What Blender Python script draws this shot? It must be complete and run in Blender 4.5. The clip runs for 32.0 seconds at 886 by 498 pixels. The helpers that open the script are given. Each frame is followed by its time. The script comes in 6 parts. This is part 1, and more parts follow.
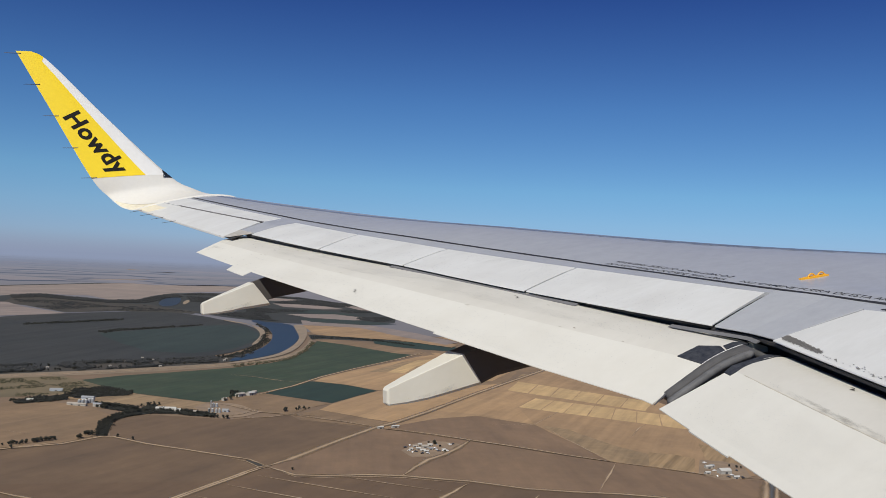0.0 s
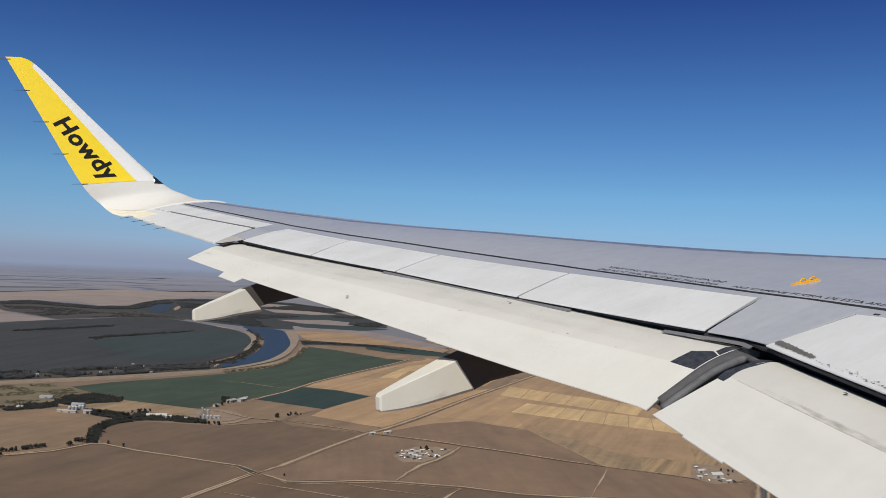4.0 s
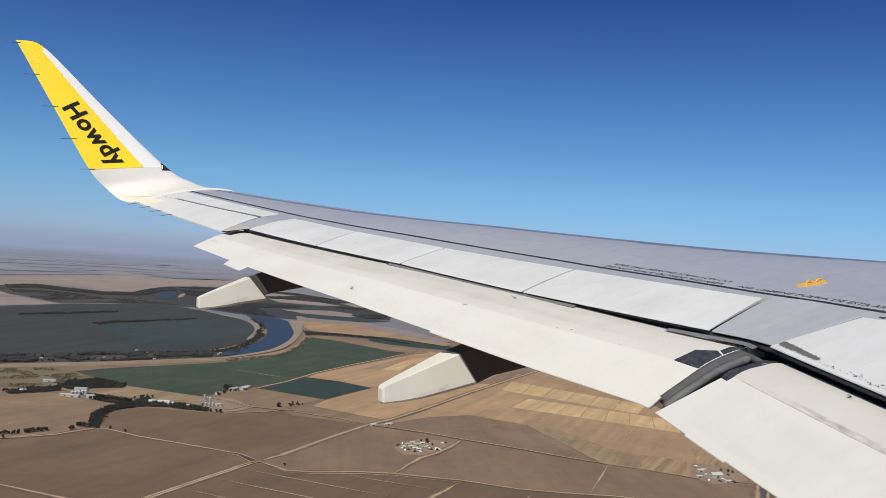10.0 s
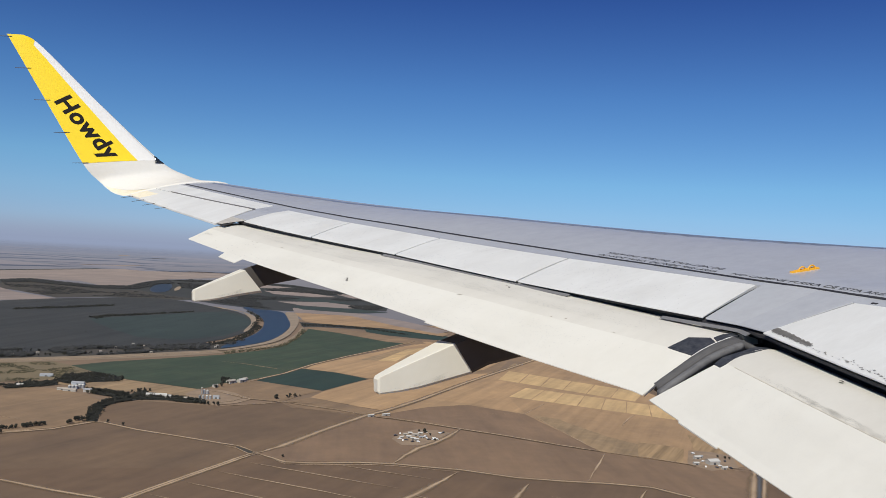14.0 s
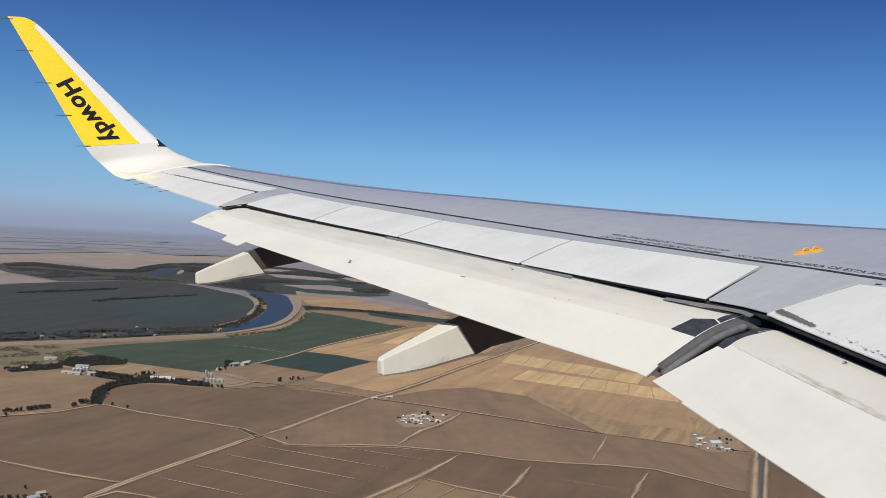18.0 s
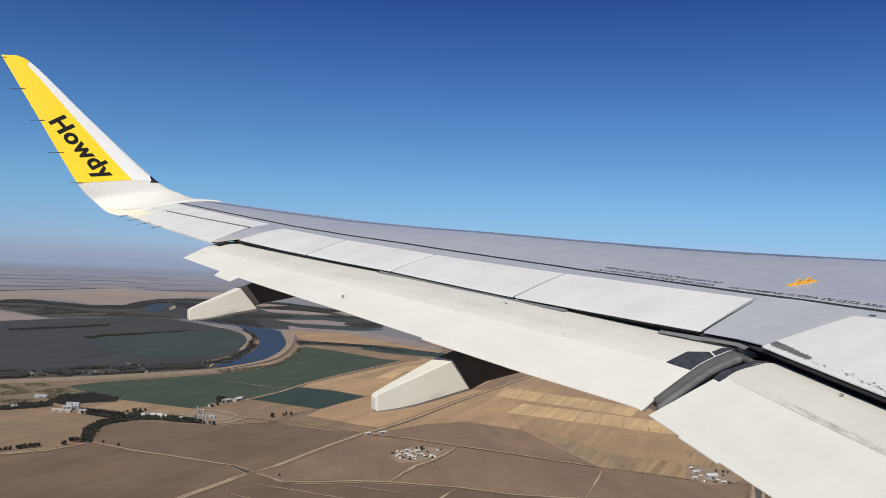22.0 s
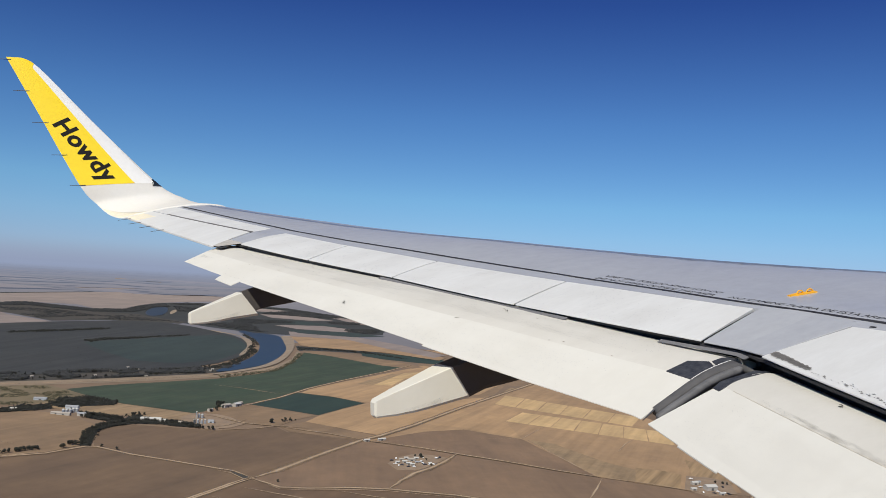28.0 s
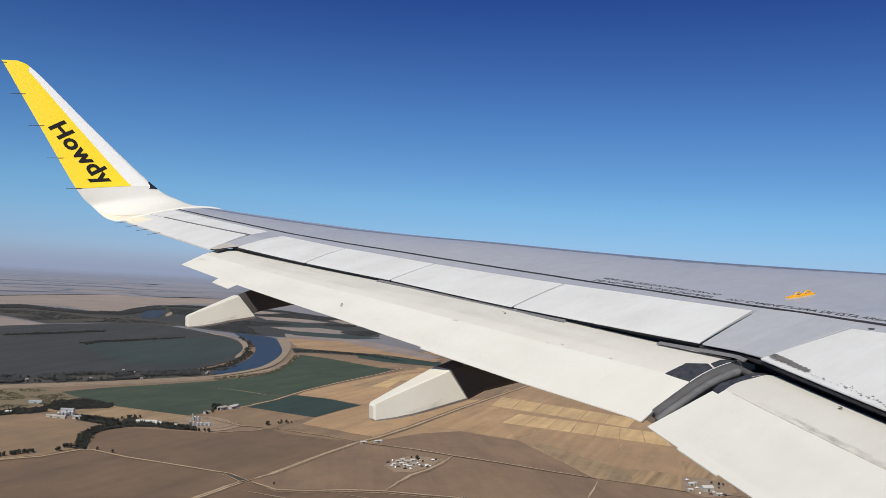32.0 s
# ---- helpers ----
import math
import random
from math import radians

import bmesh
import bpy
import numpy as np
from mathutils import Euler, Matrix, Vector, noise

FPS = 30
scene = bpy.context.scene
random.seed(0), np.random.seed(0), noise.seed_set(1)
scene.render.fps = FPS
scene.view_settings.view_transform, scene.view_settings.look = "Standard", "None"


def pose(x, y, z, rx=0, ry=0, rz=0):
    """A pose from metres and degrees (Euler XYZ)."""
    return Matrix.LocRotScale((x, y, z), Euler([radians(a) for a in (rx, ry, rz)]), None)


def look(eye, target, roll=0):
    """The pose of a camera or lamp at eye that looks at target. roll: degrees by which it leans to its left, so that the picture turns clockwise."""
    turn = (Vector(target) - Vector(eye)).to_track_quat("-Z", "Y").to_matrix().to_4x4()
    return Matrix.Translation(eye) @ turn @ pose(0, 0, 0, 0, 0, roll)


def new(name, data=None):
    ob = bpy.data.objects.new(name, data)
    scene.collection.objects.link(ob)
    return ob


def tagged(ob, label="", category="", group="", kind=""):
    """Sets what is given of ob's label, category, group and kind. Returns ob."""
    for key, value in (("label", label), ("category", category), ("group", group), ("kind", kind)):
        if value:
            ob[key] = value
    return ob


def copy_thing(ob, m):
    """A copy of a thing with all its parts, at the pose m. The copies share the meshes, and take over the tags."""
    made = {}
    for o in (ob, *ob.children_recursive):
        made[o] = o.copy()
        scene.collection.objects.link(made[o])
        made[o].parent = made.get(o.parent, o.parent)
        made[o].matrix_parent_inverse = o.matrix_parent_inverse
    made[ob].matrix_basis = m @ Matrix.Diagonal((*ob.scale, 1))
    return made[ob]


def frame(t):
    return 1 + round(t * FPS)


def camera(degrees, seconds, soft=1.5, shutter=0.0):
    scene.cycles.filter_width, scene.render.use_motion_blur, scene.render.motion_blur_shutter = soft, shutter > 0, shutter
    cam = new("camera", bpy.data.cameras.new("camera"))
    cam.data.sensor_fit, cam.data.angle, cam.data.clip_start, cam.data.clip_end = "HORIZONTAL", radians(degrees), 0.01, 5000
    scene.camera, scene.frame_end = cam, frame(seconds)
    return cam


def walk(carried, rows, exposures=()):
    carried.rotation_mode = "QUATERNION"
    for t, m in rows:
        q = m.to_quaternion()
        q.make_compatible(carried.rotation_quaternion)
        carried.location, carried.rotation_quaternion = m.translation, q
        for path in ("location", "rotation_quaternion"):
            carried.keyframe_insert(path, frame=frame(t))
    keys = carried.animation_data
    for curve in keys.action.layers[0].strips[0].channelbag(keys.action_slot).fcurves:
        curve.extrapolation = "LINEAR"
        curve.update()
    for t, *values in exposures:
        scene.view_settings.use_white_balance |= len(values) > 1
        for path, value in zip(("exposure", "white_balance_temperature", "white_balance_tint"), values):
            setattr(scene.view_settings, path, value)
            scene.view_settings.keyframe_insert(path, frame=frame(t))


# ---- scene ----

# ---------------------------------------------------------------- camera and its walk
EYE_HEIGHT = 240.0            # metres above the plain
PATH = [
    (0, -0.009, -0.004, 239.989, 91.198, -2.588, -25.174),
    (0.5, -0.018, 0.019, 239.994, 89.667, -3.143, -26.219),
    (1, -0.013, 0.006, 239.993, 89.842, -2.827, -26.138),
    (1.5, -0.016, 0.013, 239.993, 90.304, -3.108, -25.988),
    (2, -0.022, 0.027, 239.995, 90.352, -3.217, -26.122),
    (2.5, -0.017, 0.02, 239.996, 90.36, -3.031, -26.22),
    (3, -0.009, -0.002, 239.993, 91.017, -2.529, -25.923),
    (3.5, -0.011, 0.011, 239.995, 91.669, -2.373, -25.727),
    (5.5, -0.012, 0.009, 239.995, 91.001, -2.742, -25.866),
    (6, -0.012, 0.007, 239.989, 91.372, -2.762, -25.891),
    (6.5, -0.015, 0.006, 239.99, 92.133, -2.639, -25.781),
    (7, -0.009, 0.012, 239.994, 92.933, -2.501, -25.725),
    (7.5, -0.018, 0.027, 239.996, 93.16, -2.943, -25.818),
    (8, -0.017, 0.006, 239.991, 93.009, -3.226, -25.512),
    (8.5, -0.016, 0.007, 239.991, 92.631, -3.498, -25.268),
    (9, -0.008, -0.007, 239.99, 92.067, -3.395, -25.104),
    (9.5, -0.011, 0.008, 239.99, 91.679, -3.493, -25.154),
    (10, -0.014, 0.019, 239.99, 91.125, -3.769, -25.42),
    (10.5, -0.013, 0.018, 239.992, 90.777, -3.335, -25.423),
    (11, -0.014, 0.004, 239.987, 90.892, -3.011, -25.225),
    (11.5, -0.012, 0.021, 239.991, 90.462, -3.194, -25.42),
    (12, -0.01, 0.006, 239.99, 90.786, -3.119, -25.47),
    (12.5, -0.011, 0.015, 239.99, 91.059, -3.454, -25.552),
    (13, -0.008, 0.001, 239.989, 91.021, -3.392, -25.473),
    (13.5, -0.014, 0.013, 239.992, 90.646, -3.547, -25.589),
    (14, -0.007, 0, 239.991, 90.504, -3.189, -25.689),
    (14.5, -0.009, 0.006, 239.988, 90.877, -2.989, -25.699),
    (16.5, -0.003, 0.006, 239.981, 91.139, -2.855, -25.316),
    (17, -0.009, 0.007, 239.986, 90.196, -3.04, -25.344),
    (17.5, -0.006, 0.007, 239.984, 89.532, -3.252, -25.396),
    (18, -0.011, 0.005, 239.982, 89.376, -3.072, -25.521),
    (18.5, -0.01, 0.007, 239.983, 89.932, -2.698, -25.539),
    (19, -0.005, 0.017, 239.994, 90.689, -2.552, -25.608),
    (19.5, -0.021, 0.015, 239.99, 90.901, -2.603, -25.85),
    (20, -0.016, 0.013, 239.993, 90.088, -2.769, -26.018),
    (20.5, -0.012, 0.019, 239.993, 90.101, -2.745, -26.185),
    (21, -0.012, 0.013, 239.986, 91.071, -2.746, -26.191),
    (21.5, -0.004, 0.009, 239.988, 91.263, -2.634, -26.061),
    (22, -0.008, 0.02, 239.991, 91.598, -2.614, -25.985),
    (22.5, -0.005, 0.014, 239.982, 91.875, -3.044, -25.9),
    (23, -0.011, 0.01, 239.988, 91.777, -3.556, -25.988),
    (23.5, -0.01, 0.022, 239.995, 91.729, -3.616, -26.14),
    (24, -0.021, 0.008, 239.99, 91.754, -3.483, -26.261),
    (24.5, -0.014, 0.02, 239.995, 91.734, -3.355, -26.303),
    (25, -0.011, 0.021, 239.991, 92.03, -3.076, -26.199),
    (25.5, -0.02, 0.013, 239.992, 92.034, -3.21, -26.389),
    (27.5, -0.01, 0.01, 239.987, 91.98, -3.126, -26.054),
    (28, -0.009, 0.013, 239.983, 92.082, -3.309, -25.915),
    (28.5, -0.004, 0.015, 239.983, 91.833, -3.539, -25.996),
    (29, -0.011, 0.016, 239.989, 91.529, -3.64, -26.185),
    (29.5, -0.007, 0.021, 239.988, 91.515, -3.51, -26.468),
    (30, -0.012, 0.014, 239.988, 91.696, -3.466, -26.711),
    (30.5, -0.009, 0.002, 239.985, 91.89, -3.098, -26.162),
    (31, -0.018, 0.011, 239.985, 92.377, -2.836, -25.701),
    (31.5, -0.022, 0.012, 239.993, 92.705, -2.877, -25.896),
    (32, -0.025, 0.026, 239.991, 92.206, -3.159, -26.179)
]
cam = camera(54.0, 32.0, soft=0.8)
walk(cam, [(t, pose(x, y, z, rx, ry, rz)) for t, x, y, z, rx, ry, rz in PATH],
     exposures=((0.0, -0.15), (5.5, -0.15), (6.0, -0.12), (7.0, -0.05), (8.0, 0.0), (32.0, 0.0)))

# ---------------------------------------------------------------- sky and sun
SUN_ELEVATION, SUN_TURN = radians(46), radians(226)
world = bpy.data.worlds.new("sky")
scene.world = world
world.use_nodes = True
sky = world.node_tree.nodes.new("ShaderNodeTexSky")
sky.sky_type, sky.sun_disc = "NISHITA", False
sky.sun_elevation, sky.sun_rotation = SUN_ELEVATION, SUN_TURN
sky.altitude, sky.air_density, sky.dust_density, sky.ozone_density = 2200, 1.0, 0.0, 0.9
backlight = world.node_tree.nodes["Background"]
tint = world.node_tree.nodes.new("ShaderNodeMix")
tint.data_type, tint.blend_type = "RGBA", "MULTIPLY"
tint.inputs["Factor"].default_value, tint.inputs["B"].default_value = 1.0, (0.78, 1.22, 2.0, 1)
world.node_tree.links.new(sky.outputs[0], tint.inputs["A"])
# a dry haze over the horizon that thins out with height
aim, split, air = (world.node_tree.nodes.new("ShaderNode" + kind) for kind in ("TexCoord", "SeparateXYZ", "ValToRGB"))
for k, (height, colour) in enumerate(((0.0, (0.48, 0.40, 0.43)), (0.026, (0.55, 0.465, 0.45)), (0.055, (0.59, 0.545, 0.47)), (0.09, (0.585, 0.60, 0.485)), (0.184, (0.44, 0.498, 0.47)), (0.31, (0.222, 0.268, 0.375)), (1.0, (0.222, 0.268, 0.375)))):
    stop = air.color_ramp.elements[0] if k == 0 else air.color_ramp.elements[-1] if k == 6 else air.color_ramp.elements.new(height)
    stop.position, stop.color = height, (*colour, 1)
haze = world.node_tree.nodes.new("ShaderNodeMix")
haze.data_type, haze.blend_type = "RGBA", "MULTIPLY"
haze.inputs["Factor"].default_value = 1.0
world.node_tree.links.new(aim.outputs["Generated"], split.inputs[0])
world.node_tree.links.new(split.outputs["Z"], air.inputs["Fac"])
world.node_tree.links.new(tint.outputs["Result"], haze.inputs["A"])
world.node_tree.links.new(air.outputs["Color"], haze.inputs["B"])
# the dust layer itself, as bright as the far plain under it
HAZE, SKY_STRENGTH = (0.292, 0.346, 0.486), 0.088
depth = world.node_tree.nodes.new("ShaderNodeMapRange")
depth.interpolation_type = "SMOOTHSTEP"
depth.inputs["From Min"].default_value, depth.inputs["From Max"].default_value = -0.006, 0.026
depth.inputs["To Min"].default_value, depth.inputs["To Max"].default_value = 1.0, 0.0
dust = world.node_tree.nodes.new("ShaderNodeMix")
dust.data_type = "RGBA"
dust.inputs["B"].default_value = (*[c / SKY_STRENGTH for c in HAZE], 1)
world.node_tree.links.new(split.outputs["Z"], depth.inputs["Value"])
world.node_tree.links.new(depth.outputs[0], dust.inputs["Factor"])
world.node_tree.links.new(haze.outputs["Result"], dust.inputs["A"])
world.node_tree.links.new(dust.outputs["Result"], backlight.inputs["Color"])
backlight.inputs["Strength"].default_value = SKY_STRENGTH

sun_way = Vector((math.sin(SUN_TURN) * math.cos(SUN_ELEVATION), math.cos(SUN_TURN) * math.cos(SUN_ELEVATION), math.sin(SUN_ELEVATION)))
sun = new("sun", bpy.data.lights.new("sun", "SUN"))
sun.data.energy, sun.data.angle, sun.data.color = 4.5, radians(0.53), (1.0, 0.95, 0.82)
sun.matrix_world = look(Vector((0, 0, 600)) + 400 * sun_way, (0, 0, 600))

# ---------------------------------------------------------------- materials
def node(tree, kind, **values):
    made = tree.nodes.new(kind)
    for key, value in values.items():
        made.inputs[key].default_value = value
    return made


def paint(name, base, rough=0.5, metal=0.0, stain=None, amount=0.35, size=1.0, fine=30.0, bump=0.0, coat=0.0, stretch=(1, 1, 1), coords="Object", grit=0.25):
    """A surface with a coarse stain and a fine grain, in metres of its own object (or in the plan's kilometres, with coords UV)."""
    m = bpy.data.materials.new(name)
    m.use_nodes = True
    tree = m.node_tree
    shader = tree.nodes["Principled BSDF"]
    shader.inputs["Roughness"].default_value, shader.inputs["Metallic"].default_value = rough, metal
    shader.inputs["Coat Weight"].default_value = coat
    where, turn = node(tree, "ShaderNodeTexCoord"), node(tree, "ShaderNodeMapping", Scale=stretch)
    tree.links.new(where.outputs[coords], turn.inputs["Vector"])
    coarse, grain = node(tree, "ShaderNodeTexNoise", Scale=1.0 / size, Detail=6.0, Roughness=0.65), node(tree, "ShaderNodeTexNoise", Scale=fine, Detail=4.0, Roughness=0.7)
    for tex in (coarse, grain):
        tree.links.new(turn.outputs[0], tex.inputs["Vector"])
    ramp = tree.nodes.new("ShaderNodeMapRange")
    ramp.inputs["From Min"].default_value, ramp.inputs["From Max"].default_value = 0.35, 0.72
    ramp.inputs["To Max"].default_value = amount
    tree.links.new(coarse.outputs["Fac"], ramp.inputs["Value"])
    mix = tree.nodes.new("ShaderNodeMix")
    mix.data_type = "RGBA"
    mix.inputs["A"].default_value = (*base, 1)
    mix.inputs["B"].default_value = (*(stain or [c * 0.7 for c in base]), 1)
    tree.links.new(ramp.outputs[0], mix.inputs["Factor"])
    speck = tree.nodes.new("ShaderNodeMix")
    speck.data_type, speck.blend_type = "RGBA", "MULTIPLY"
    dim = tree.nodes.new("ShaderNodeMapRange")
    dim.inputs["To Min"].default_value, dim.inputs["To Max"].default_value = 1 - grit * amount, 1 + grit * amount
    tree.links.new(grain.outputs["Fac"], dim.inputs["Value"])
    speck.inputs["Factor"].default_value = 1.0
    tree.links.new(mix.outputs["Result"], speck.inputs["A"])
    tree.links.new(dim.outputs[0], speck.inputs["B"])
    tree.links.new(speck.outputs["Result"], shader.inputs["Base Color"])
    if bump:
        relief = node(tree, "ShaderNodeBump", Strength=bump, Distance=0.01)
        tree.links.new(grain.outputs["Fac"], relief.inputs["Height"])
        tree.links.new(relief.outputs[0], shader.inputs["Normal"])
    return m


GREY_SKIN = paint("grey_wing_paint", (0.412, 0.428, 0.458), 0.24, stain=(0.355, 0.366, 0.392), amount=0.5, size=1.3, fine=9, stretch=(0.6, 1, 1))
WHITE_PANEL = paint("white_panel_paint", (0.645, 0.655, 0.655), 0.45, stain=(0.53, 0.53, 0.52), amount=0.65, size=0.5, fine=14, stretch=(0.55, 1.9, 1), grit=0.1)
FLAP_WHITE = paint("flap_paint", (0.655, 0.645, 0.60), 0.5, stain=(0.565, 0.545, 0.49), amount=0.4, size=0.6, fine=12, stretch=(0.6, 1.2, 1), grit=0.1)
FLAP_BEIGE = paint("flap_nose_paint", (0.61, 0.595, 0.55), 0.5, stain=(0.52, 0.50, 0.45), amount=0.45, size=0.5, fine=14, stretch=(0.6, 1.2, 1), grit=0.12)
TIP_WHITE = paint("winglet_white_paint", (0.675, 0.665, 0.64), 0.6, stain=(0.72, 0.66, 0.5), amount=0.25, size=0.8, fine=16)
STRIPE_WHITE = paint("bright_white_paint", (0.83, 0.83, 0.82), 0.5, stain=(0.74, 0.73, 0.70), amount=0.3, size=0.5, fine=14)
YELLOW = paint("yellow_paint", (0.95, 0.70, 0.02), 0.4, stain=(0.9, 0.63, 0.015), amount=0.3, size=0.9, fine=14)
BLACK = paint("black_paint", (0.010, 0.009, 0.009), 0.7, amount=0.3, size=0.3, fine=40)
LINE_BLACK = paint("worn_black_line", (0.012, 0.012, 0.017), 0.8, stain=(0.06, 0.06, 0.07), amount=0.4, size=0.25, fine=40)
# shade inside the slot and gaps, as a near-black colour
GAP_SHADE = paint("near_black_gap_shade", (0.03, 0.03, 0.035), 0.6, stain=(0.06, 0.055, 0.05), amount=0.6, size=0.2, fine=30)
BLUE_METAL = paint("bare_slot_metal", (0.20, 0.20, 0.21), 0.5, metal=0.2, amount=0.4, size=0.4, fine=20)
RUBBER = paint("grey_rubber_seal", (0.10, 0.098, 0.10), 0.8, stain=(0.045, 0.045, 0.05), amount=0.7, size=0.1, fine=40, bump=0.1)
STRIP_GREY = paint("pale_grey_strip", (0.15, 0.15, 0.155), 0.75, stain=(0.07, 0.07, 0.075), amount=0.8, size=0.1, fine=30)
PAD = paint("dark_wear_pad", (0.016, 0.019, 0.028), 0.6, stain=(0.10, 0.105, 0.115), amount=0.55, size=0.035, fine=60, bump=0.3)
STEEL = paint("steel_rod", (0.09, 0.09, 0.1), 0.6, metal=0.0, amount=0.3, size=0.1, fine=60)
SLAT_METAL = paint("bluish_slat_metal", (0.13, 0.165, 0.25), 0.5, stain=(0.22, 0.255, 0.34), amount=0.7, size=0.3, fine=20)
GLASS_DARK = paint("dark_lamp_glass", (0.02, 0.025, 0.03), 0.12, amount=0.2, size=0.1, fine=50, coat=0.6)
CHIPPED = paint("chipped_grey_primer", (0.22, 0.213, 0.205), 0.7, amount=0.6, size=0.05, fine=60)
ORANGE = paint("orange_yellow_paint", (0.85, 0.42, 0.02), 0.45, amount=0.3, size=0.1, fine=40)
TIP_CREAM = paint("cream_wing_tip_paint", (0.73, 0.665, 0.50), 0.5, stain=(0.74, 0.71, 0.63), amount=0.9, size=0.4, fine=14)
FLAP_DIRT = paint("flap_dirt", (0.56, 0.52, 0.45), 0.7, stain=(0.42, 0.39, 0.33), amount=0.9, size=0.08, fine=40)
HINGE_GREY = paint("hinge_line_grime", (0.11, 0.105, 0.11), 0.7, stain=(0.2, 0.195, 0.2), amount=0.8, size=0.3, fine=20)
GAP_GREY = paint("dull_plate_paint", (0.44, 0.42, 0.39), 0.6, stain=(0.30, 0.285, 0.26), amount=0.7, size=0.12, fine=30)
FLAP_SCUFF = paint("brown_scuff", (0.36, 0.32, 0.27), 0.8, stain=(0.2, 0.18, 0.15), amount=0.8, size=0.05, fine=60)
FAIRING_WHITE = paint("fairing_paint", (0.715, 0.69, 0.61), 0.5, stain=(0.63, 0.60, 0.515), amount=0.4, size=0.35, fine=14, grit=0.1)
# the flap's shade on the front is put into this dark brown-grey
FAIRING_SHADED = paint("brown_grey_shaded_fairing", (0.078, 0.069, 0.066), 0.65, stain=(0.06, 0.054, 0.052), amount=0.5, size=0.4, fine=12)

BLACK.node_tree.nodes["Principled BSDF"].inputs["Specular IOR Level"].default_value = 0.2

# ---------------------------------------------------------------- mesh helpers
def mesh_of(name, verts, faces, smooth=False):
    me = bpy.data.meshes.new(name)
    me.from_pydata([tuple(v) for v in verts], [], faces)
    bm = bmesh.new()
    bm.from_mesh(me)
    bmesh.ops.recalc_face_normals(bm, faces=bm.faces)
    bm.to_mesh(me)
    bm.free()
    if smooth:
        for p in me.polygons:
            p.use_smooth = True
    return me


def part(name, me, material, parent, label=""):
    ob = new(name, me)
    me.materials.append(material)
    ob.parent = parent
    if label:
        ob["label"] = label
    return ob


def bevelled(ob, width=0.006, segments=2):
    mod = ob.modifiers.new("bevel", "BEVEL")
    mod.width, mod.segments, mod.limit_method, mod.angle_limit = width, segments, "ANGLE", radians(40)
    return ob


def slab(top, bottom, us, vs):
    """Verts and faces of a closed slab between two surfaces over the steps us x vs."""
    nu, nv = len(us), len(vs)
    verts = [top(u, v) for u in us for v in vs] + [bottom(u, v) for u in us for v in vs]
    off = nu * nv
    faces = []
    for i in range(nu - 1):
        for j in range(nv - 1):
            a, b, c, d = i * nv + j, (i + 1) * nv + j, (i + 1) * nv + j + 1, i * nv + j + 1
            faces += [(a, b, c, d), (off + d, off + c, off + b, off + a)]
    edge = [i * nv for i in range(nu)] + [(nu - 1) * nv + j for j in range(1, nv)] + [i * nv + nv - 1 for i in range(nu - 2, -1, -1)] + [j for j in range(nv - 2, 0, -1)]
    for a, b in zip(edge, edge[1:] + edge[:1]):
        faces.append((a, off + a, off + b, b))
    return verts, faces


def steps(a, b, n):
    return [a + (b - a) * i / n for i in range(n + 1)]


# ---------------------------------------------------------------- the wing's shape: x to the nose, y outboard, z up
def x_lead(y):
    return -0.5206 * y


def x_trail(y):
    return -7.1 - 0.308 * max(0.0, y - 6.4)


def chord(y):
    return x_lead(y) - x_trail(y)


def z_base(y):
    return -0.55 + 0.107 * (y - 7) + 0.0045 * (y - 7) ** 2


def z_trail(y):
    sag = min(1.0, max(0.0, (y - 6.5) / 2.2)) - 0.45 * min(1.0, max(0.0, (y - 12.2) / 1.6))
    return z_base(y) - 0.027 * sag


def z_flap(y):
    return z_base(y) - 0.019 * max(0.0, y - 9.9)


def upper(s):
    s = max(s, 0.0)
    return 0.10 * (1 - s) + 0.2208 * math.sqrt(s) * (1 - s)


def lower(s):
    s = max(s, 0.0)
    return 0.10 * (1 - s) - 0.104 * math.sqrt(s) * (1 - s)


def crown(s, y):
    """How much flatter the upper skin is ahead of the spoilers, most of all inboard."""
    f = min(1.0, max(0.0, s / 0.72))
    flat = 0.007 + 0.0195 * max(0.0, 11.0 - y) + 0.035 * max(0.0, 6.1 - y) + 0.016 * max(0.0, min(y, 13.3) - 11.2)
    return flat * min(1.0, max(0.0, (16.0 - y) / 2.7)) * 4 * f * (1 - f)


def skin(s, y, lift=0.0):
    return Vector((x_lead(y) - s * chord(y), y, z_trail(y) + chord(y) * upper(s) - crown(s, y) + lift))


def belly(s, y):
    return Vector((x_lead(y) - s * chord(y), y, z_trail(y) + chord(y) * lower(s)))


def s_at(x, y):
    return (x_lead(y) - x) / chord(y)


def s_hinge(y):          # front edge of the spoilers
    return 0.751 - 0.0195 * (y - 6.83) - 0.008 * max(0.0, 1 - abs(y - 8.7) / 1.7) - 0.012 * max(0.0, y - 12.0)


def s_slot(y):           # rear edge of the spoilers
    return max(0.889, 0.949 - 0.0165 * (y - 6.69))


LINE_Y, LINE_S = (2.0, 5.0, 6.2, 7.0, 8.0, 9.0, 10.0, 11.0, 12.0, 13.0, 14.2, 16.2), (0.85, 0.772, 0.741, 0.714, 0.669, 0.634, 0.614, 0.598, 0.574, 0.543, 0.507, 0.45)


def s_line(y):           # the black walkway line
    return float(np.interp(y, LINE_Y, LINE_S))


def x_slot(y):
    return -6.996 - 0.298 * (y - 6.69) if y > 6.4 else -6.91 - 0.2 * (6.4 - y)


def flap_size(y):
    return chord(max(y, 6.4)) / 3.77


FLAP_SINK = 0.066


